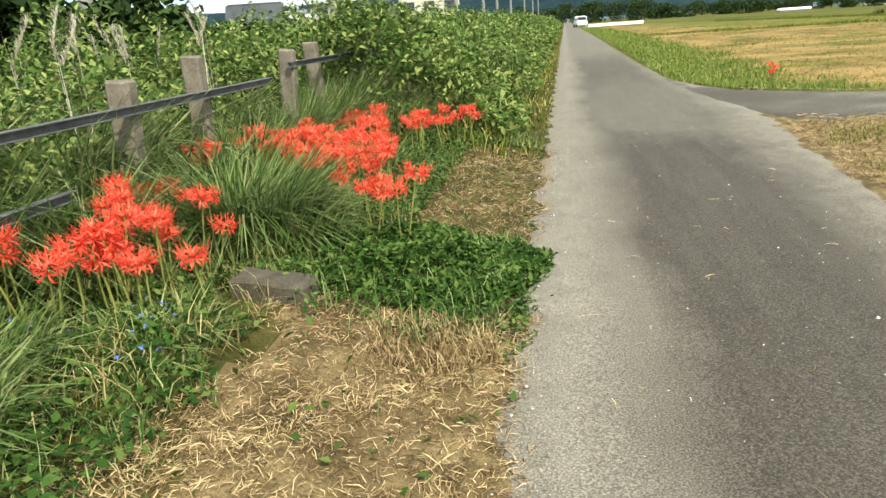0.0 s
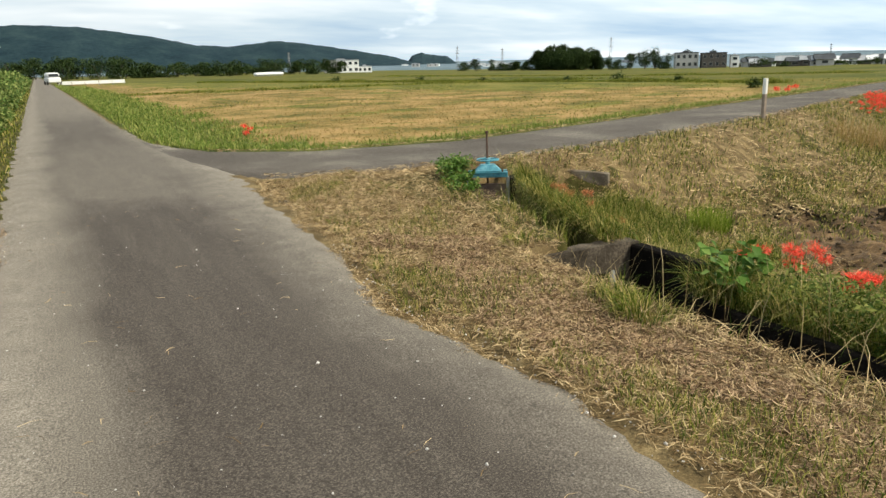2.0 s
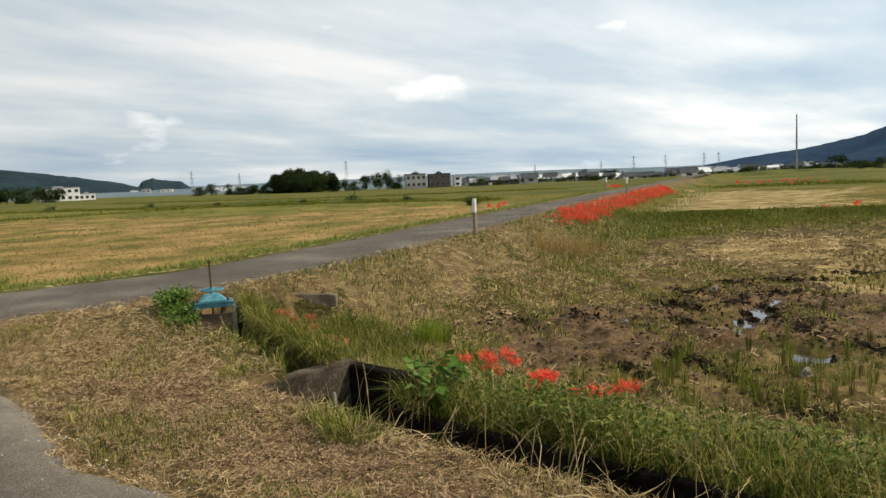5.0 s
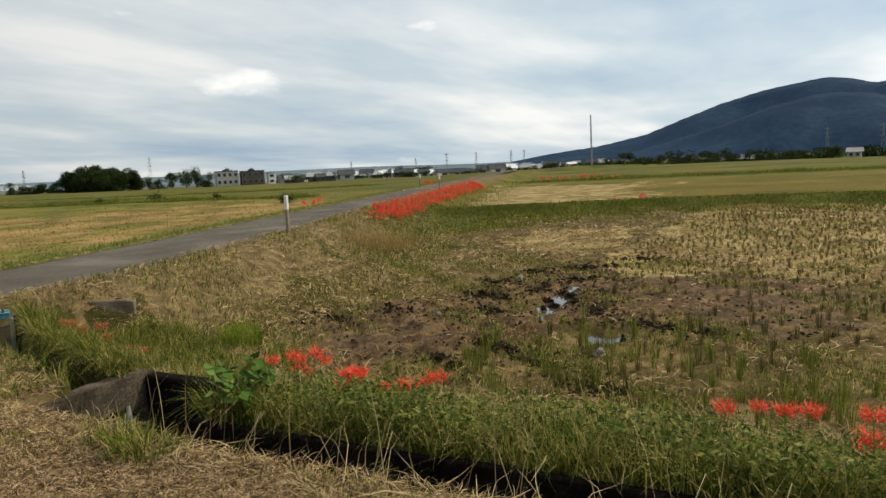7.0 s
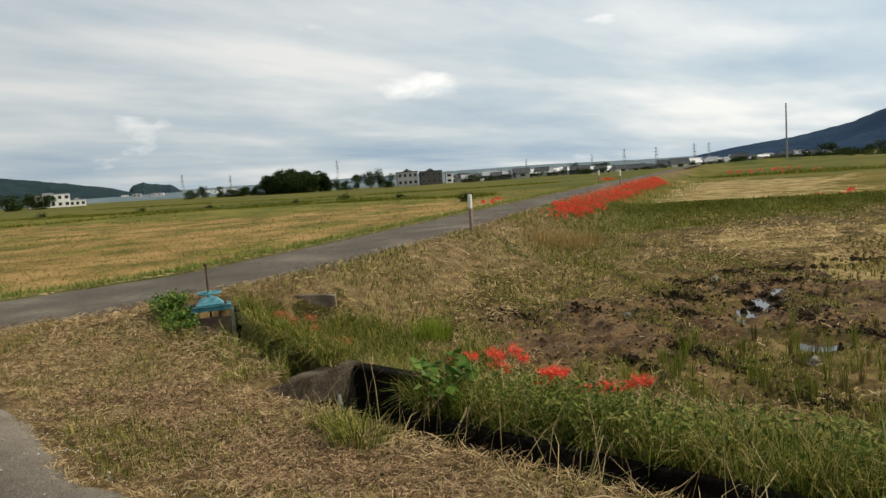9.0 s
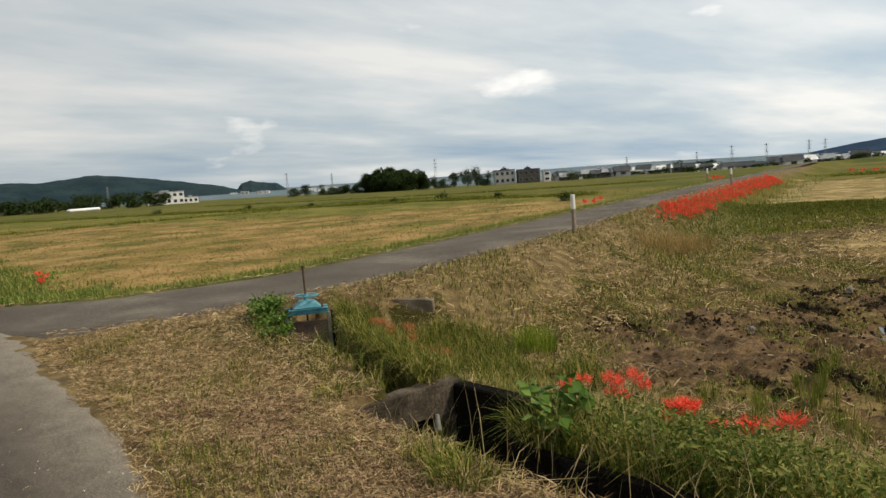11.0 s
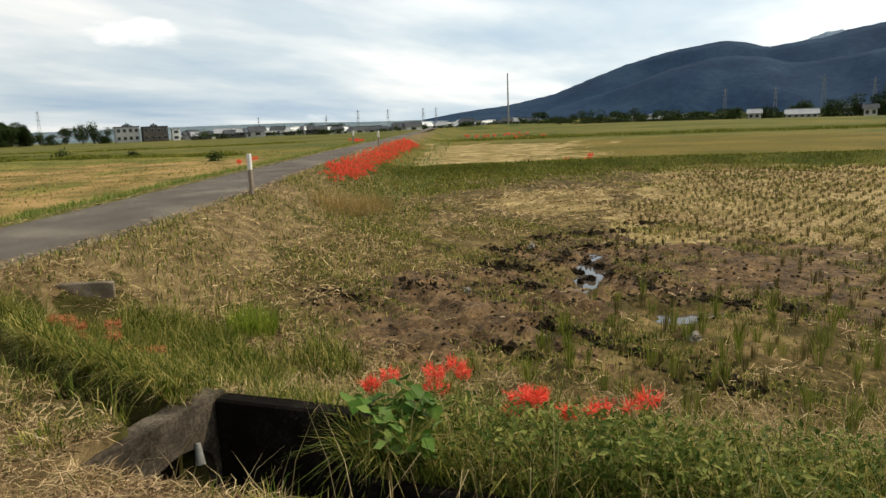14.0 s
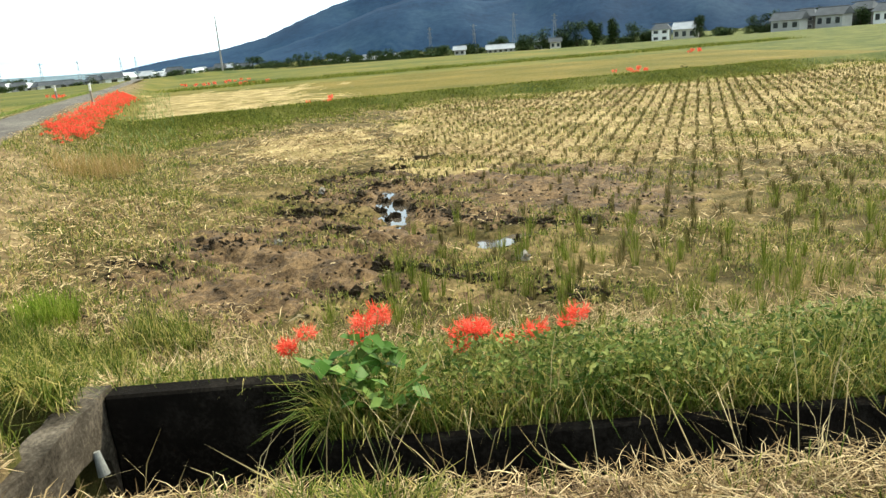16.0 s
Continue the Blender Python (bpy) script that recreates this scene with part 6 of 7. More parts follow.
def house(x, y, turn, w, d, h, wall, roof, label, kind="gable", cols=3, floors=2, group="", rise=0.28, name="house", sink=0.0):
    """Walls, roof, and each window with frame and pane, on the long and short sides."""
    e = empty(name, x, y, float(height(x, y)) - 0.05 - sink, turn)
    local("wall", box_bm(-w / 2, w / 2, -d / 2, d / 2, -0.4, h, 0.03), M[wall], e)
    bm = bmesh.new()
    if kind == "flat":
        box_bm(-w / 2 - 0.15, w / 2 + 0.15, -d / 2 - 0.15, d / 2 + 0.15, h, h + 0.35, 0.03, bm)
        box_bm(-w * 0.15, w * 0.1, -d * 0.2, d * 0.2, h + 0.35, h + 0.9, 0.03, bm)
    else:
        o, k = 0.55, d * rise + 0.3
        vs = [bm.verts.new(c) for c in ((-w / 2 - o, -d / 2 - o, h - 0.1), (w / 2 + o, -d / 2 - o, h - 0.1), (w / 2 + o, d / 2 + o, h - 0.1), (-w / 2 - o, d / 2 + o, h - 0.1),
                                        (-w / 2 - o + (d * 0.3 if kind == "hip" else 0), 0, h + k), (w / 2 + o - (d * 0.3 if kind == "hip" else 0), 0, h + k))]
        for f in ((0, 1, 5, 4), (2, 3, 4, 5), (1, 2, 5), (3, 0, 4), (3, 2, 1, 0)):
            bm.faces.new([vs[i] for i in f])
        rod_bm((-w / 2 - o * 0.6, 0, h + k), (w / 2 + o * 0.6, 0, h + k), 0.12, bm, 6)
    local("roof", bm, M[roof], e)
    fh = h / floors
    for f in range(floors):
        for sgn in (-1, 1):
            for c in range(cols):
                cx_ = -w / 2 + w * (c + 0.5) / cols
                z0 = f * fh + fh * 0.36
                ww = min(1.7, w / cols * 0.5)
                fr = box_bm(cx_ - ww / 2 - 0.06, cx_ + ww / 2 + 0.06, sgn * (d / 2 + 0.02) - 0.04, sgn * (d / 2 + 0.02) + 0.04, z0 - 0.06, z0 + fh * 0.42 + 0.06, 0)
                wn = local("window", fr, M["wall_grey"], e)
                pn = box_bm(cx_ - ww / 2, cx_ + ww / 2, sgn * (d / 2 + 0.07) - 0.012, sgn * (d / 2 + 0.07) + 0.012, z0, z0 + fh * 0.42, 0)
                local("pane", pn, M["glass"], wn)
    return tagged(e, label, "building" if name != "house" else "house", group)


# the pair on the plain, the white factory, blocks behind the thicket
house(*polar(46.35, 315), -46 + 6, 8.6, 7, 5.9, "wall_grey", "roof_dark", "grey two-storey flat-roofed house on the plain", "flat", 4)
house(*polar(48.2, 315), -48 + 6, 9.2, 7, 5.6, "wall_dark", "roof_dark", "dark two-storey house with a broad flat roof", "flat", 4)
house(*polar(49.6, 318), -48 + 6, 3.0, 4, 4.4, "wall_white", "roof_pale", "small white annex house beside dark house", "flat", 1)
house(*polar(20.9, 330), -21, 14.5, 9, 5.2, "wall_white", "roof_pale", "white factory building with flat roof", "flat", 6, 2, name="factory_building", sink=0.2)
house(*polar(22.6, 332), -21, 6, 6, 2.6, "wall_white", "roof_pale", "low white factory annex beside the trees", "flat", 3, 1, name="factory_building", sink=0.2)
house(*polar(65.0, 440), -62, 11.5, 8, 3.6, "wall_white", "roof_pale", "long low white shed on the plain", "flat", 4, 1, name="shed_building")
house(*polar(-10.0, 112), 12, 8.4, 9, 5.9, "wall_beige", "roof_pale", "beige flat-roofed apartment block behind the thicket", "flat", 3, 2, name="apartment_building")
house(*polar(-17.2, 75), 20, 3.4, 6, 4.6, "wall_beige", "roof_pale", "beige house with a shallow gable roof", "gable", 2)
house(*polar(-14.0, 72), 20, 2.6, 5, 2.6, "wall_white", "roof_dark", "small white house with dark gabled roof", "gable", 1, 1)
house(*polar(-19.7, 90), 20, 3.2, 6, 4.2, "wall_white", "roof_pale", "small white flat-roofed house behind thicket", "flat", 2)
house(*polar(-22.6, 85), 20, 5.0, 6, 3.4, "wall_grey", "roof_dark", "grey house with dark gabled roof", "gable", 2, 1)
# village below the mountain
for az, d, t, w, dp, h, wl, rf, kd, cl, fl in ((91.9, 268, -5, 5.6, 5, 3.4, "wall_grey", "roof_pale", "gable", 2, 1), (94.9, 262, 4, 13.5, 6, 2.4, "wall_grey", "roof_pale", "gable", 5, 1), (97.9, 290, 2, 6, 6, 5.4, "wall_grey", "roof_pale", "flat", 3, 2), (99.0, 255, 0, 5.2, 5, 3.8, "wall_beige", "roof_dark", "gable", 2, 1),
                                               (106.6, 260, -10, 6, 6, 4.4, "wall_white", "roof_dark", "hip", 2, 2), (108.3, 262, -12, 8, 7, 4.0, "wall_beige", "roof_pale", "gable", 3, 1), (114.9, 235, -20, 8.5, 7, 3.6, "wall_grey", "roof_dark", "gable", 3, 1), (116.0, 250, -20, 7, 7, 4.6, "wall_dark", "roof_dark", "hip", 3, 2), (117.6, 240, -24, 8, 7, 4.2, "wall_grey", "roof_dark", "gable", 3, 1),
                                               (119.4, 255, -28, 8, 7, 5.4, "wall_dark", "roof_dark", "hip", 3, 2), (121.0, 240, -30, 8, 7, 4.0, "wall_white", "roof_dark", "gable", 3, 1), (87.6, 300, 0, 7, 5, 2.8, "wall_white", "roof_pale", "gable", 3, 1), (85.0, 320, 5, 6, 5, 2.8, "wall_white", "roof_pale", "gable", 3, 1), (82.5, 340, 8, 6, 5, 2.8, "wall_grey", "roof_pale", "gable", 2, 1), (89.5, 300, 0, 5, 5, 2.6, "wall_beige", "roof_pale", "flat", 2, 1)):
    k_ = 0.66 if az < 104 else 0.9
    house(*polar(az, d), -az + t, w * k_, dp * k_, h * k_, wl, rf, "%s village house with %s roof below mountain" % ({"wall_white": "white", "wall_grey": "grey", "wall_beige": "beige", "wall_dark": "dark timber"}[wl], {"gable": "a gabled", "hip": "a hipped", "flat": "a flat"}[kd]), kd, cl, fl, "village houses below the mountain")
for i in range(5):
    house(*polar(83.2 + i * 0.95, 620 + 20 * (i % 2)), -85, 9.5, 8, 2.4 + (i % 3) * 0.5, "wall_white", "roof_pale", "long white works building below the mountain", "flat", 4, 1, "works buildings below the mountain", name="works_building", sink=-3.5)
# the town on the plain
r5 = random.Random(33)
for i in range(140):
    az = 50.3 + 26.0 * (i / 140) + r5.uniform(-0.15, 0.15)
    d = r5.choice((262, 285, 305, 330, 360, 400, 450))
    wl = r5.choice(("wall_white", "wall_dark", "wall_grey", "wall_beige", "wall_grey", "wall_dark"))
    rf = r5.choice(("roof_dark", "roof_dark", "roof_pale", "roof_dark", "wall_white"))
    kd = r5.choice(("gable", "gable", "hip"))
    house(*polar(az, d), -az + r5.uniform(-25, 25), r5.uniform(2.2, 5.5), r5.uniform(2.4, 4.5), r5.uniform(1.1, 2.2), wl, rf,
          "small %s town house with %s roof" % ({"wall_white": "white", "wall_grey": "grey", "wall_beige": "beige", "wall_dark": "dark"}[wl], "dark" if rf == "roof_dark" else "pale"), kd, 1, 1, "town houses on the plain")
for i in range(80):
    tree(*polar(50.5 + i * 0.5 + r5.uniform(-0.4, 0.4), r5.choice((255, 270, 295, 320))), r5.uniform(1.4, 3.6), r5.uniform(3, 8), 600 + i, "low dark tree among the town houses", 0.3, 0.0, "trees among the town houses", 3)
for i in range(46):
    az = 23.0 + 47.0 * r5.random()
    d = r5.uniform(800, 1700)
    house(*polar(az, d), -az + r5.uniform(-25, 25), r5.uniform(8, 20), r5.uniform(8, 14), r5.uniform(2.5, 5), r5.choice(("wall_white", "wall_grey", "wall_white")), "roof_pale", "pale distant town building on the plain", "flat", 2, 1, "far town buildings", name="town_building")

# ---------- poles, masts, wires ----------
M["pole"] = material("pole", [(0.3, (0.17, 0.16, 0.15)), (0.7, (0.3, 0.29, 0.27))], 3, fine=20)
M["wire"] = material("wire", [(0.3, (0.03, 0.03, 0.03)), (0.7, (0.05, 0.05, 0.05))], 3, fine=20, bump=0.0)


def utility_pole(x, y, h, label, group, r=0.17, arms=1, turn=0):
    e = empty("utility_pole", x, y, float(height(x, y)), turn)
    local("shaft", rod_bm((0, 0, -0.5), (0, 0, h), r, segs=12, r2=r * 0.6), M["pole"], e)
    for i in range(arms):
        local("crossarm", box_bm(-0.9, 0.9, -0.06, 0.06, h - 0.7 - i * 1.1, h - 0.58 - i * 1.1, 0), M["pole"], e)
        for xx in (-0.8, 0.8):
            local("insulator", rod_bm((xx, 0, h - 0.58 - i * 1.1), (xx, 0, h - 0.36 - i * 1.1), 0.06, segs=8), M["wall_white"], e)
    return tagged(e, label, "utility pole", group)


utility_pole(*polar(74.2, 206), 13.6, "tall slim concrete utility pole standing in fields", "", 0.26, 0)
RAIL = ((-7.9, 50, 9.5), (-5.9, 68, 7.5), (-4.9, 82, 7.5), (-3.9, 100, 9.4), (-2.9, 130, 9.6), (-2.3, 165, 9.5), (-1.9, 200, 9.5), (-16.9, 32, 8.5), (-33.5, 17, 8.5))
for az, d, h in RAIL:
    utility_pole(*polar(az, d), h, "concrete railway catenary pole behind the thicket", "railway poles", 0.16, 2, 0)
bm = bmesh.new()
line = [polar(a, d) + (h - 0.6,) for a, d, h in sorted(RAIL, key=lambda q: q[1])]
for (x0, y0, z0), (x1, y1, z1) in zip(line[:-1], line[1:]):
    for dz in (0.0, -1.1):
        p0 = None
        for i in range(7):
            t = i / 6
            q = Vector((x0 + (x1 - x0) * t + 0.8, y0 + (y1 - y0) * t, z0 + (z1 - z0) * t + dz - 0.5 * math.sin(t * math.pi)))
            if p0 is not None:
                rod_bm(p0, q, 0.018, bm, 5)
            p0 = q
tagged(part("overhead_wires", bm, M["wire"]), "thin dark overhead railway wires between poles", "wires")


def pylon(az, d, h):
    x, y = polar(az, d)
    e = empty("lattice_mast", x, y, float(height(x, y)), -az)
    b = h * 0.07
    for sx in (-1, 1):
        for sy in (-1, 1):
            local("leg", rod_bm((sx * b, sy * b, 0), (sx * b * 0.12, sy * b * 0.12, h), 0.15, segs=5), M["pole"], e)
    for k in range(3):
        z = h * (0.68 + 0.13 * k)
        local("arm", box_bm(-h * 0.09, h * 0.09, -0.2, 0.2, z - 0.15, z + 0.15, 0), M["pole"], e)
    for k in range(5):
        f0, f1 = k / 5, (k + 1) / 5
        w0, w1 = b * (1 - 0.88 * f0), b * (1 - 0.88 * f1)
        bm = rod_bm((-w0, -w0, h * f0), (w1, -w1, h * f1), 0.12, segs=4)
        rod_bm((w0, -w0, h * f0), (-w1, -w1, h * f1), 0.12, bm, 4)
        local("brace", bm, M["pole"], e)
    return tagged(e, "grey steel lattice power mast on plain", "power mast", "power masts on the plain")


for az, d, el in ((41.0, 900, 1.3), (29.6, 800, 1.0), (33.0, 700, 0.75), (63.0, 800, 0.62), (65.3, 900, 0.6), (68.0, 850, 0.62), (69.0, 1000, 0.6), (55.6, 900, 0.35), (60.6, 900, 0.35), (96.5, 900, 1.7), (99.5, 900, 1.4), (93.5, 900, 1.1), (90.2, 900, 1.1), (17.0, 900, 0.9)):
    z0 = float(height(*polar(az, d)))
    pylon(az, d, d * math.tan(radians(el)) + 1.65 - z0)

# white van and low white barrier where the lane meets the far road
x, y = polar(3.4, 128)
bar = empty("low_barrier", x, y, float(height(x, y)) - 0.05)
for i in range(5):
    local("panel", box_bm(-4.4 + i * 1.9, -2.55 + i * 1.9, -0.06, 0.06, 0.25, 0.75, 0.02), M["wall_white"], bar)
    local("post", box_bm(-4.4 + i * 1.9, -4.28 + i * 1.9, 0.06, 0.16, 0, 0.8, 0), M["pole"], bar)
tagged(bar, "long low white barrier at the lane's end", "barrier")
x, y = polar(1.15, 126)
van = empty("white_van", x, y, float(height(x, y)), 8)
bm = box_bm(-0.85, 0.85, -1.9, 1.9, 0.3, 1.05, 0.12)
box_bm(-0.78, 0.78, -1.5, 1.5, 1.05, 1.75, 0.2, bm)
body = local("body", bm, M["wall_white"], van)
for yy in (-1.53, 1.5):
    local("windscreen", box_bm(-0.65, 0.65, yy, yy + 0.03, 1.15, 1.6, 0.01), M["glass"], van)
for xx in (-0.86, 0.86):
    for yy in (-1.2, 1.2):
        local("wheel", rod_bm((xx - 0.08, yy, 0.3), (xx + 0.08, yy, 0.3), 0.3, segs=14), M["wire"], van)
tagged(van, "small white van parked at the lane's end", "van")
x, y = polar(15.5, 230)
gh = empty("vinyl_tunnel", x, y, float(height(x, y)), 0)
local("cover", box_bm(-4.2, 4.2, -1.5, 1.5, 0, 1.0, 0.4), M["wall_white"], gh)
tagged(gh, "low white vinyl tunnel at the field's edge", "greenhouse")

# ---------- growth round the inlet ----------
M["broad_leaf"] = material("broad_leaf", [(0.2, (0.035, 0.085, 0.01)), (0.5, (0.08, 0.15, 0.025)), (0.8, (0.18, 0.25, 0.06))], 6, fine=40, island=0.6, bump=0.1, transmit=0.25, rough=0.4)


def leafy_plant(x, y, n_, size, tall, spread, label, seed):
    """Stems that fan out from one foot, each with broad pointed leaves."""
    r = np.random.default_rng(seed)
    e = empty("leafy_plant", x, y, float(height(x, y)))
    bm = bmesh.new()
    tips = []
    for i in range(9):
        a, l = r.uniform(0, 6.28), r.uniform(0.5, 1.0)
        mid = Vector((math.cos(a) * spread * 0.4 * l, math.sin(a) * spread * 0.4 * l, tall * 0.6 * l))
        tip = Vector((math.cos(a) * spread * l, math.sin(a) * spread * l, tall * l * r.uniform(0.75, 1.05)))
        rod_bm((0, 0, -0.03), mid, 0.005, bm, 5)
        rod_bm(mid, tip, 0.004, bm, 5)
        tips += [(mid, tip)] * 1
    local("stalk", bm, M["stem"], e)
    P = []
    for i in range(n_):
        m_, t_ = tips[r.integers(len(tips))]
        P.append(np.array(m_.lerp(t_, r.uniform(-0.2, 1.0))) + r.normal(0, 0.025, 3))
    V, a, b = leaves(np.array(P), r.uniform(0.6, 1.1, n_) * size, 0.5, rng=r, aspect=0.85)
    soup("foliage", V, None, np.concatenate([a, b]), M["broad_leaf"], parent=e)
    return tagged(e, label, "plant")


leafy_plant(4.68, 3.54, 95, 0.12, 0.44, 0.27, "broad-leaved green weed sprouting over the drain", 1)
leafy_plant(4.5, 3.4, 60, 0.095, 0.34, 0.24, "broad-leaved green weed beside the channel wall", 2)
for k, (x, y, h, sp) in enumerate(((5.5, 9.3, 0.34, 0.3), (5.3, 8.95, 0.36, 0.28), (5.15, 8.6, 0.32, 0.3), (5.0, 8.2, 0.26, 0.26), (5.65, 9.65, 0.22, 0.26), (4.85, 7.8, 0.18, 0.24), (5.3, 8.7, 0.42, 0.2))):
    leafy_plant(x, y, 380, 0.05, h, sp, "dense green leafy weed beside the sluice gate", 10 + k)
p = scatter(3000, 4.5, 6.0, 7.2, 9.7, lambda x, y: (x < ditch_middle(y) - 0.44) & (x > ditch_middle(y) - 0.85 + 0.2 * lump(x, y, 2, 1)))
p[:, 2] = np.maximum(p[:, 2], -0.25)
SG = [blades(p, rng.uniform(0.06, 0.22, len(p)), 0.006, rng.uniform(0.3, 1.0, len(p)))]
# long grass that hangs over the gully from its far side
p = scatter(9000, 4.6, 6.9, 5.25, 8.9, lambda x, y: (x > ditch_middle(y) + np.where(y > 7.3, 0.46, 0.14)) & (x < ditch_middle(y) + 0.8))
p[:, 2] = np.maximum(p[:, 2], -0.32 + 0.1 * lump(p[:, 0], p[:, 1], 3, 1))
SG.append(blades(p, rng.uniform(0.25, 0.6, len(p)), 0.006, rng.uniform(0.4, 1.0, len(p)), az=rng.normal(np.pi * 1.05, 0.9, len(p))))
p = scatter(900, 4.0, 5.4, 5.15, 7.2, lambda x, y: (np.abs(x - ditch_middle(y)) < 0.3))
p[:, 2] = np.maximum(p[:, 2], -0.5)
SG.append(blades(p, rng.uniform(0.15, 0.36, len(p)), 0.006, rng.uniform(0.4, 0.95, len(p))))
stuff("gully_grass", SG, M["grass"], "long grass hanging over the gully by the sluice", "grass")
# dead stalks fallen across the channel
n_ = 110
x = np.where(rng.uniform(0, 1, n_) < 0.5, rng.uniform(3.55, 3.72, n_), rng.uniform(4.38, 4.6, n_))
y = np.where(rng.uniform(0, 1, n_) < 0.7, rng.uniform(0.2, 3.6, n_), rng.uniform(-4, 0.2, n_))
a = np.where(x < 4, rng.normal(0, 0.9, n_), rng.normal(np.pi, 0.9, n_))
D = [blades(np.stack([x, y, height(x, y)], -1), rng.uniform(0.25, 0.8, n_), 0.0034, rng.uniform(0.3, 0.85, n_), az=a)]
n_ = 42
x, y = rng.uniform(4.36, 4.5, n_), rng.uniform(-3.5, 3.5, n_)
D.append(blades(np.stack([x, y, 0 * x - 0.08], -1), rng.uniform(0.25, 0.6, n_), 0.004, rng.uniform(0.9, 1.2, n_), az=rng.normal(np.pi, 0.9, n_)))
n_ = 60
x, y = rng.uniform(3.55, 3.72, n_), rng.uniform(-3.5, 3.6, n_)
D.append(lying(np.stack([x, y, 0 * x + 0.03], -1), rng.uniform(0.3, 0.75, n_), 0.0045, slope=0.12))
n_ = 26
x, y = rng.uniform(3.6, 3.85, n_), rng.uniform(3.5, 4.6, n_)
D.append(blades(np.stack([x, y, 0 * x], -1), rng.uniform(0.15, 0.4, n_), 0.003, rng.uniform(0.3, 0.8, n_)))
n_ = 900
x, y = rng.uniform(4.5, 7.0, n_), rng.uniform(-5, 4.8, n_)
k = off_ditch(x, y, 0.1) & ~in_ditch(x, y)
x, y = x[k], y[k]
D.append(blades(np.stack([x, y, height(x, y)], -1), rng.uniform(0.25, 0.45, len(x)), 0.004, rng.uniform(0.3, 0.9, len(x))))
stuff("dead_stalks", D, material("dead_stalk", [(0.2, (0.2, 0.14, 0.06)), (0.8, (0.5, 0.4, 0.22))], 3, fine=30, island=0.6, bump=0.0, transmit=0.2), "bleached dead grass stalks and seed heads", "grass")

for i, (x, y, h, w) in enumerate(((-9.5, 9.0, 3.6, 5.0), (-12.0, 13.5, 4.2, 6.0), (-8.5, 13.0, 2.6, 4.5), (-12.5, 21.0, 4.0, 6.5), (-8.0, 18.5, 2.2, 4.0), (-16.0, 17.0, 5.0, 7.0), (-9.0, 5.6, 3.0, 4.0))):
    tree(x, y, h, w, 500 + i, "dark overgrown shrub behind the fence", 2.2, 0.0, "shrubs behind the fence", 6)

# dry tuft, little blue flowers and pebbles of the verge
n_ = 1400
a, q = rng.uniform(0, 2 * np.pi, n_), np.sqrt(rng.uniform(0, 1, n_)) * 0.34
x, y = -0.62 + np.cos(a) * q, 3.3 + np.sin(a) * q * 0.7
stuff("dry_tuft", [blades(np.stack([x, y, height(x, y)], -1), rng.uniform(0.06, 0.2, n_), 0.004, rng.uniform(0.4, 1.0, n_))], M["straw"], "withered brown grass tuft on the verge", "grass")
p = scatter(5200, -3.2, -1.5, 2.2, 6.2, lambda x, y: rng.uniform(0, 1, x.shape) < np.clip(0.35 + 0.7 * lump(x, y, 2.1, 3), 0.05, 1))
stuff("withered_grass", [blades(p, rng.uniform(0.12, 0.42, len(p)), 0.005, rng.uniform(0.4, 1.0, len(p)))], material("withered", [(0.2, (0.18, 0.14, 0.05)), (0.5, (0.38, 0.3, 0.12)), (0.8, (0.62, 0.52, 0.26))], 3, fine=30, island=0.6, bump=0.0, transmit=0.25), "withered yellow grass among the verge weeds", "grass")
M["blue_petal"] = material("blue_petal", [(0.3, (0.08, 0.12, 0.45)), (0.7, (0.2, 0.26, 0.65))], 20, fine=60, bump=0.0, transmit=0.2)
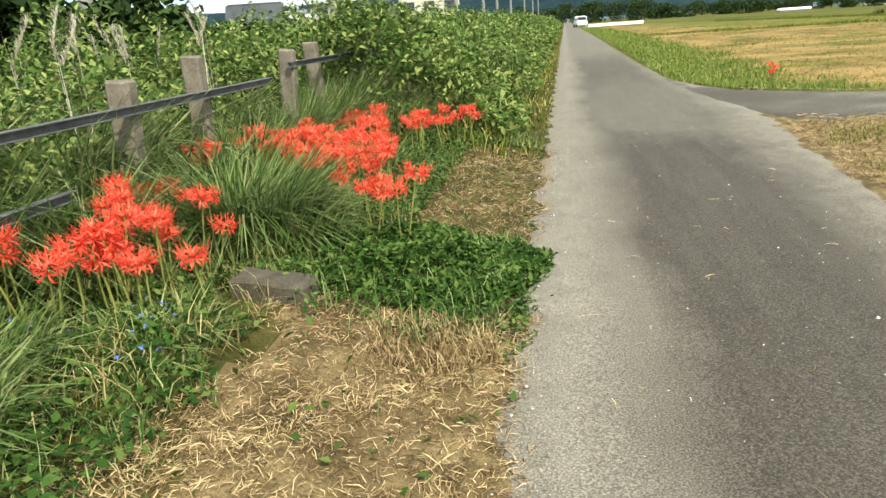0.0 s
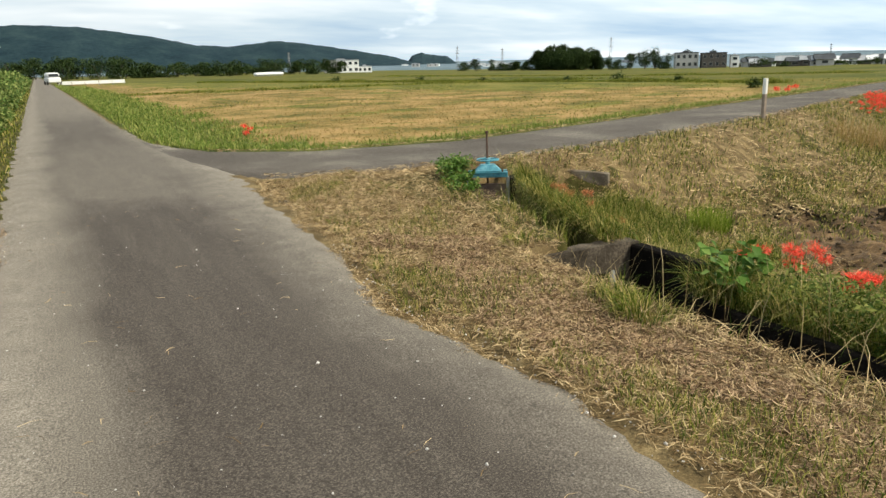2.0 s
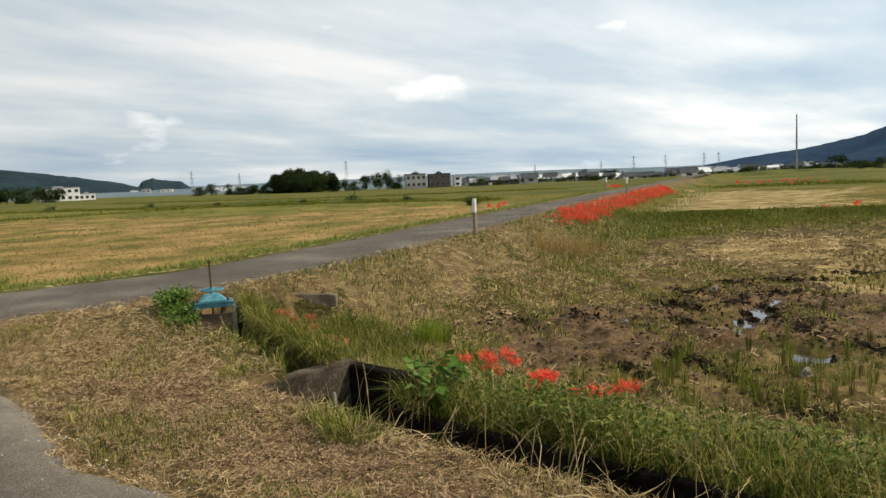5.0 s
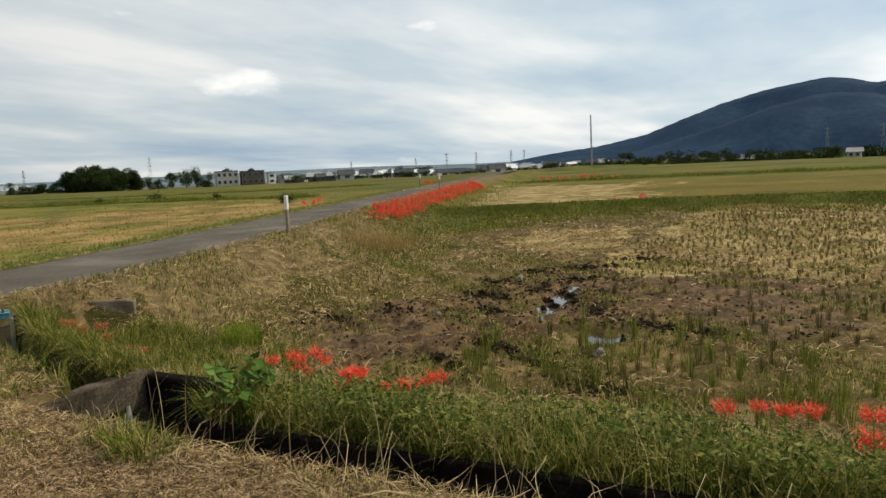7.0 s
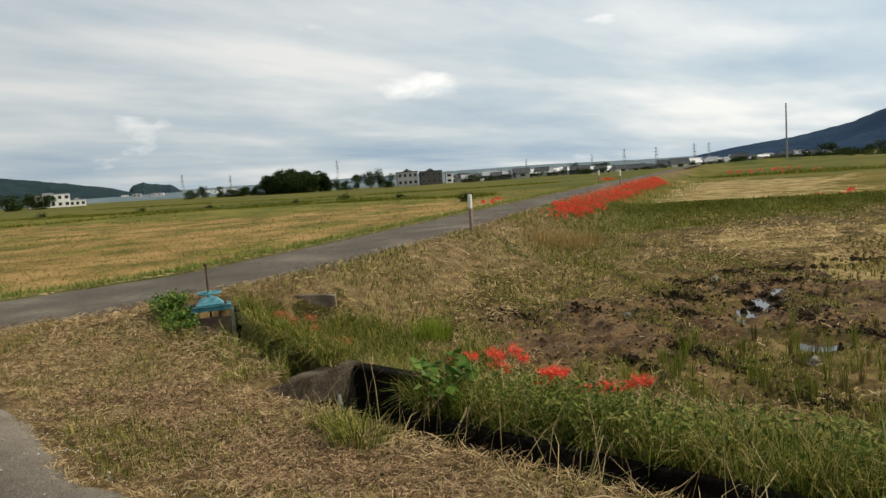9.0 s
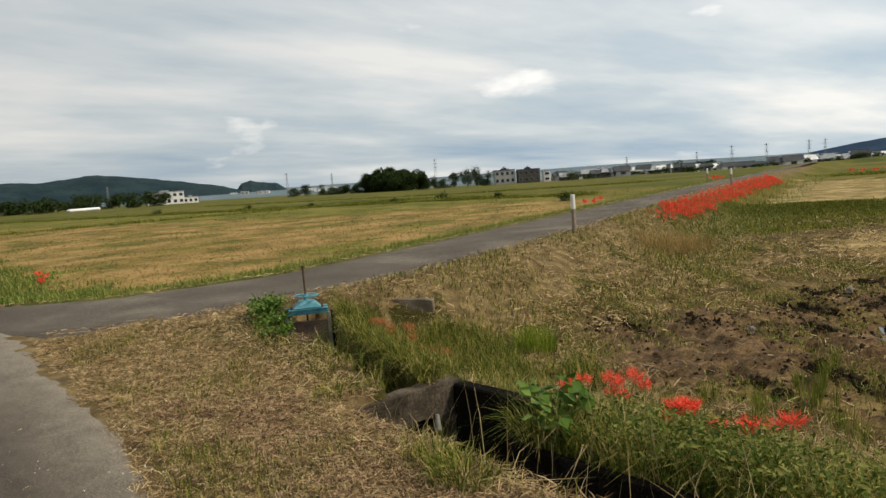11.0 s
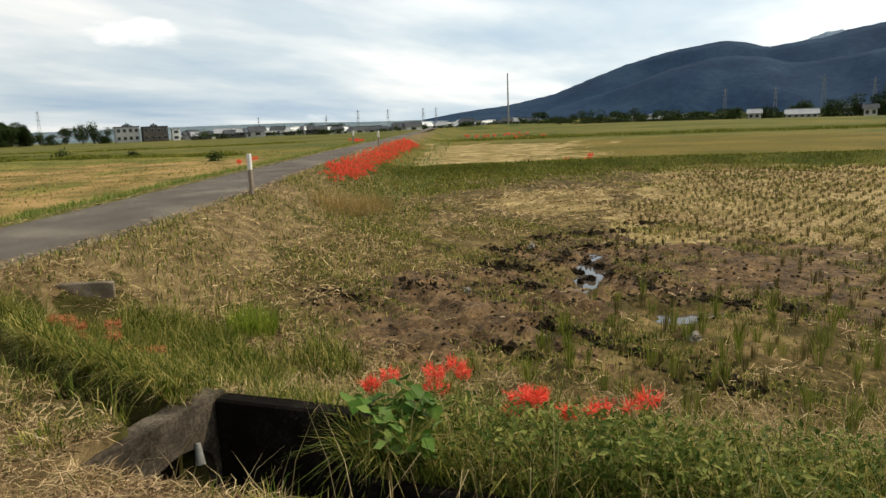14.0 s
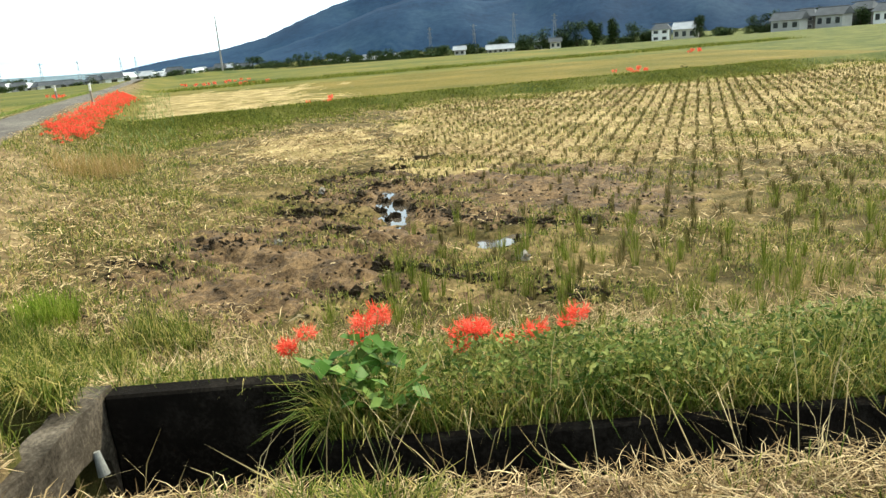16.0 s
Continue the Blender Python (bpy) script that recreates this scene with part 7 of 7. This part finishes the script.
for cx_, cy_, cnt in ((-1.95, 3.1, 9), (-2.35, 2.75, 8), (-1.75, 2.7, 6), (-2.6, 2.9, 5)):
    for i in range(cnt):
        x, y = cx_ + r3.gauss(0, 0.12), cy_ + r3.gauss(0, 0.1)
        v, fa, fb = leaves(np.repeat([[0.0, 0.0, 0.0]], 4, 0), 0.016, 0.4, rng=np.random.default_rng(i), aspect=0.9)
        ob = soup("dayflower", v, None, np.concatenate([fa, fb]), M["blue_petal"])
        ob.matrix_world = pose(x, y, float(height(x, y)) + r3.uniform(0.12, 0.18))
        tagged(ob, "tiny blue dayflower among the weeds", "flower", "blue dayflowers on the verge")
n_ = 1100
r = np.random.default_rng(15)
y = r.uniform(0.5, 9.5, n_)
edge_ = np.interp(y, [0, 2.7, 3.9, 4.5, 5.0, 6.5, 8.6, 11.2], [2.45, 2.56, 2.4, 2.26, 2.4, 2.66, 2.85, 3.05])
x = np.where(r.uniform(0, 1, n_) < 0.55, edge_ + r.normal(0.03, 0.09, n_), np.where(r.uniform(0, 1, n_) < 0.5, ROAD_L + r.normal(0, 0.1, n_), r.uniform(0, 2.3, n_)))
o = np.array([[1, 0, 0], [-1, 0, 0], [0, 1, 0], [0, -1, 0], [0, 0, 1], [0, 0, -0.4]], float)
f = np.array([[0, 2, 4], [2, 1, 4], [1, 3, 4], [3, 0, 4], [2, 0, 5], [1, 2, 5], [3, 1, 5], [0, 3, 5]])
V = o[None] * (0.0025 + 0.008 * r.uniform(0, 1, (n_, 1, 1)) ** 3) * r.uniform(0.6, 1.4, (n_, 6, 1)) + np.stack([x, y, 0.022 - 0.02 * (np.abs(x - 1.1) > 1.2)], -1)[:, None, :]
tagged(soup("pebbles", V.reshape(-1, 3), None, (f[None] + (np.arange(n_) * 6)[:, None, None]).reshape(-1, 3), material("pebble", [(0.3, (0.25, 0.23, 0.2)), (0.7, (0.6, 0.57, 0.52))], 30, fine=80, island=0.6)), "pale pebbles and grit loose on the lane", "pebbles", kind="stuff")
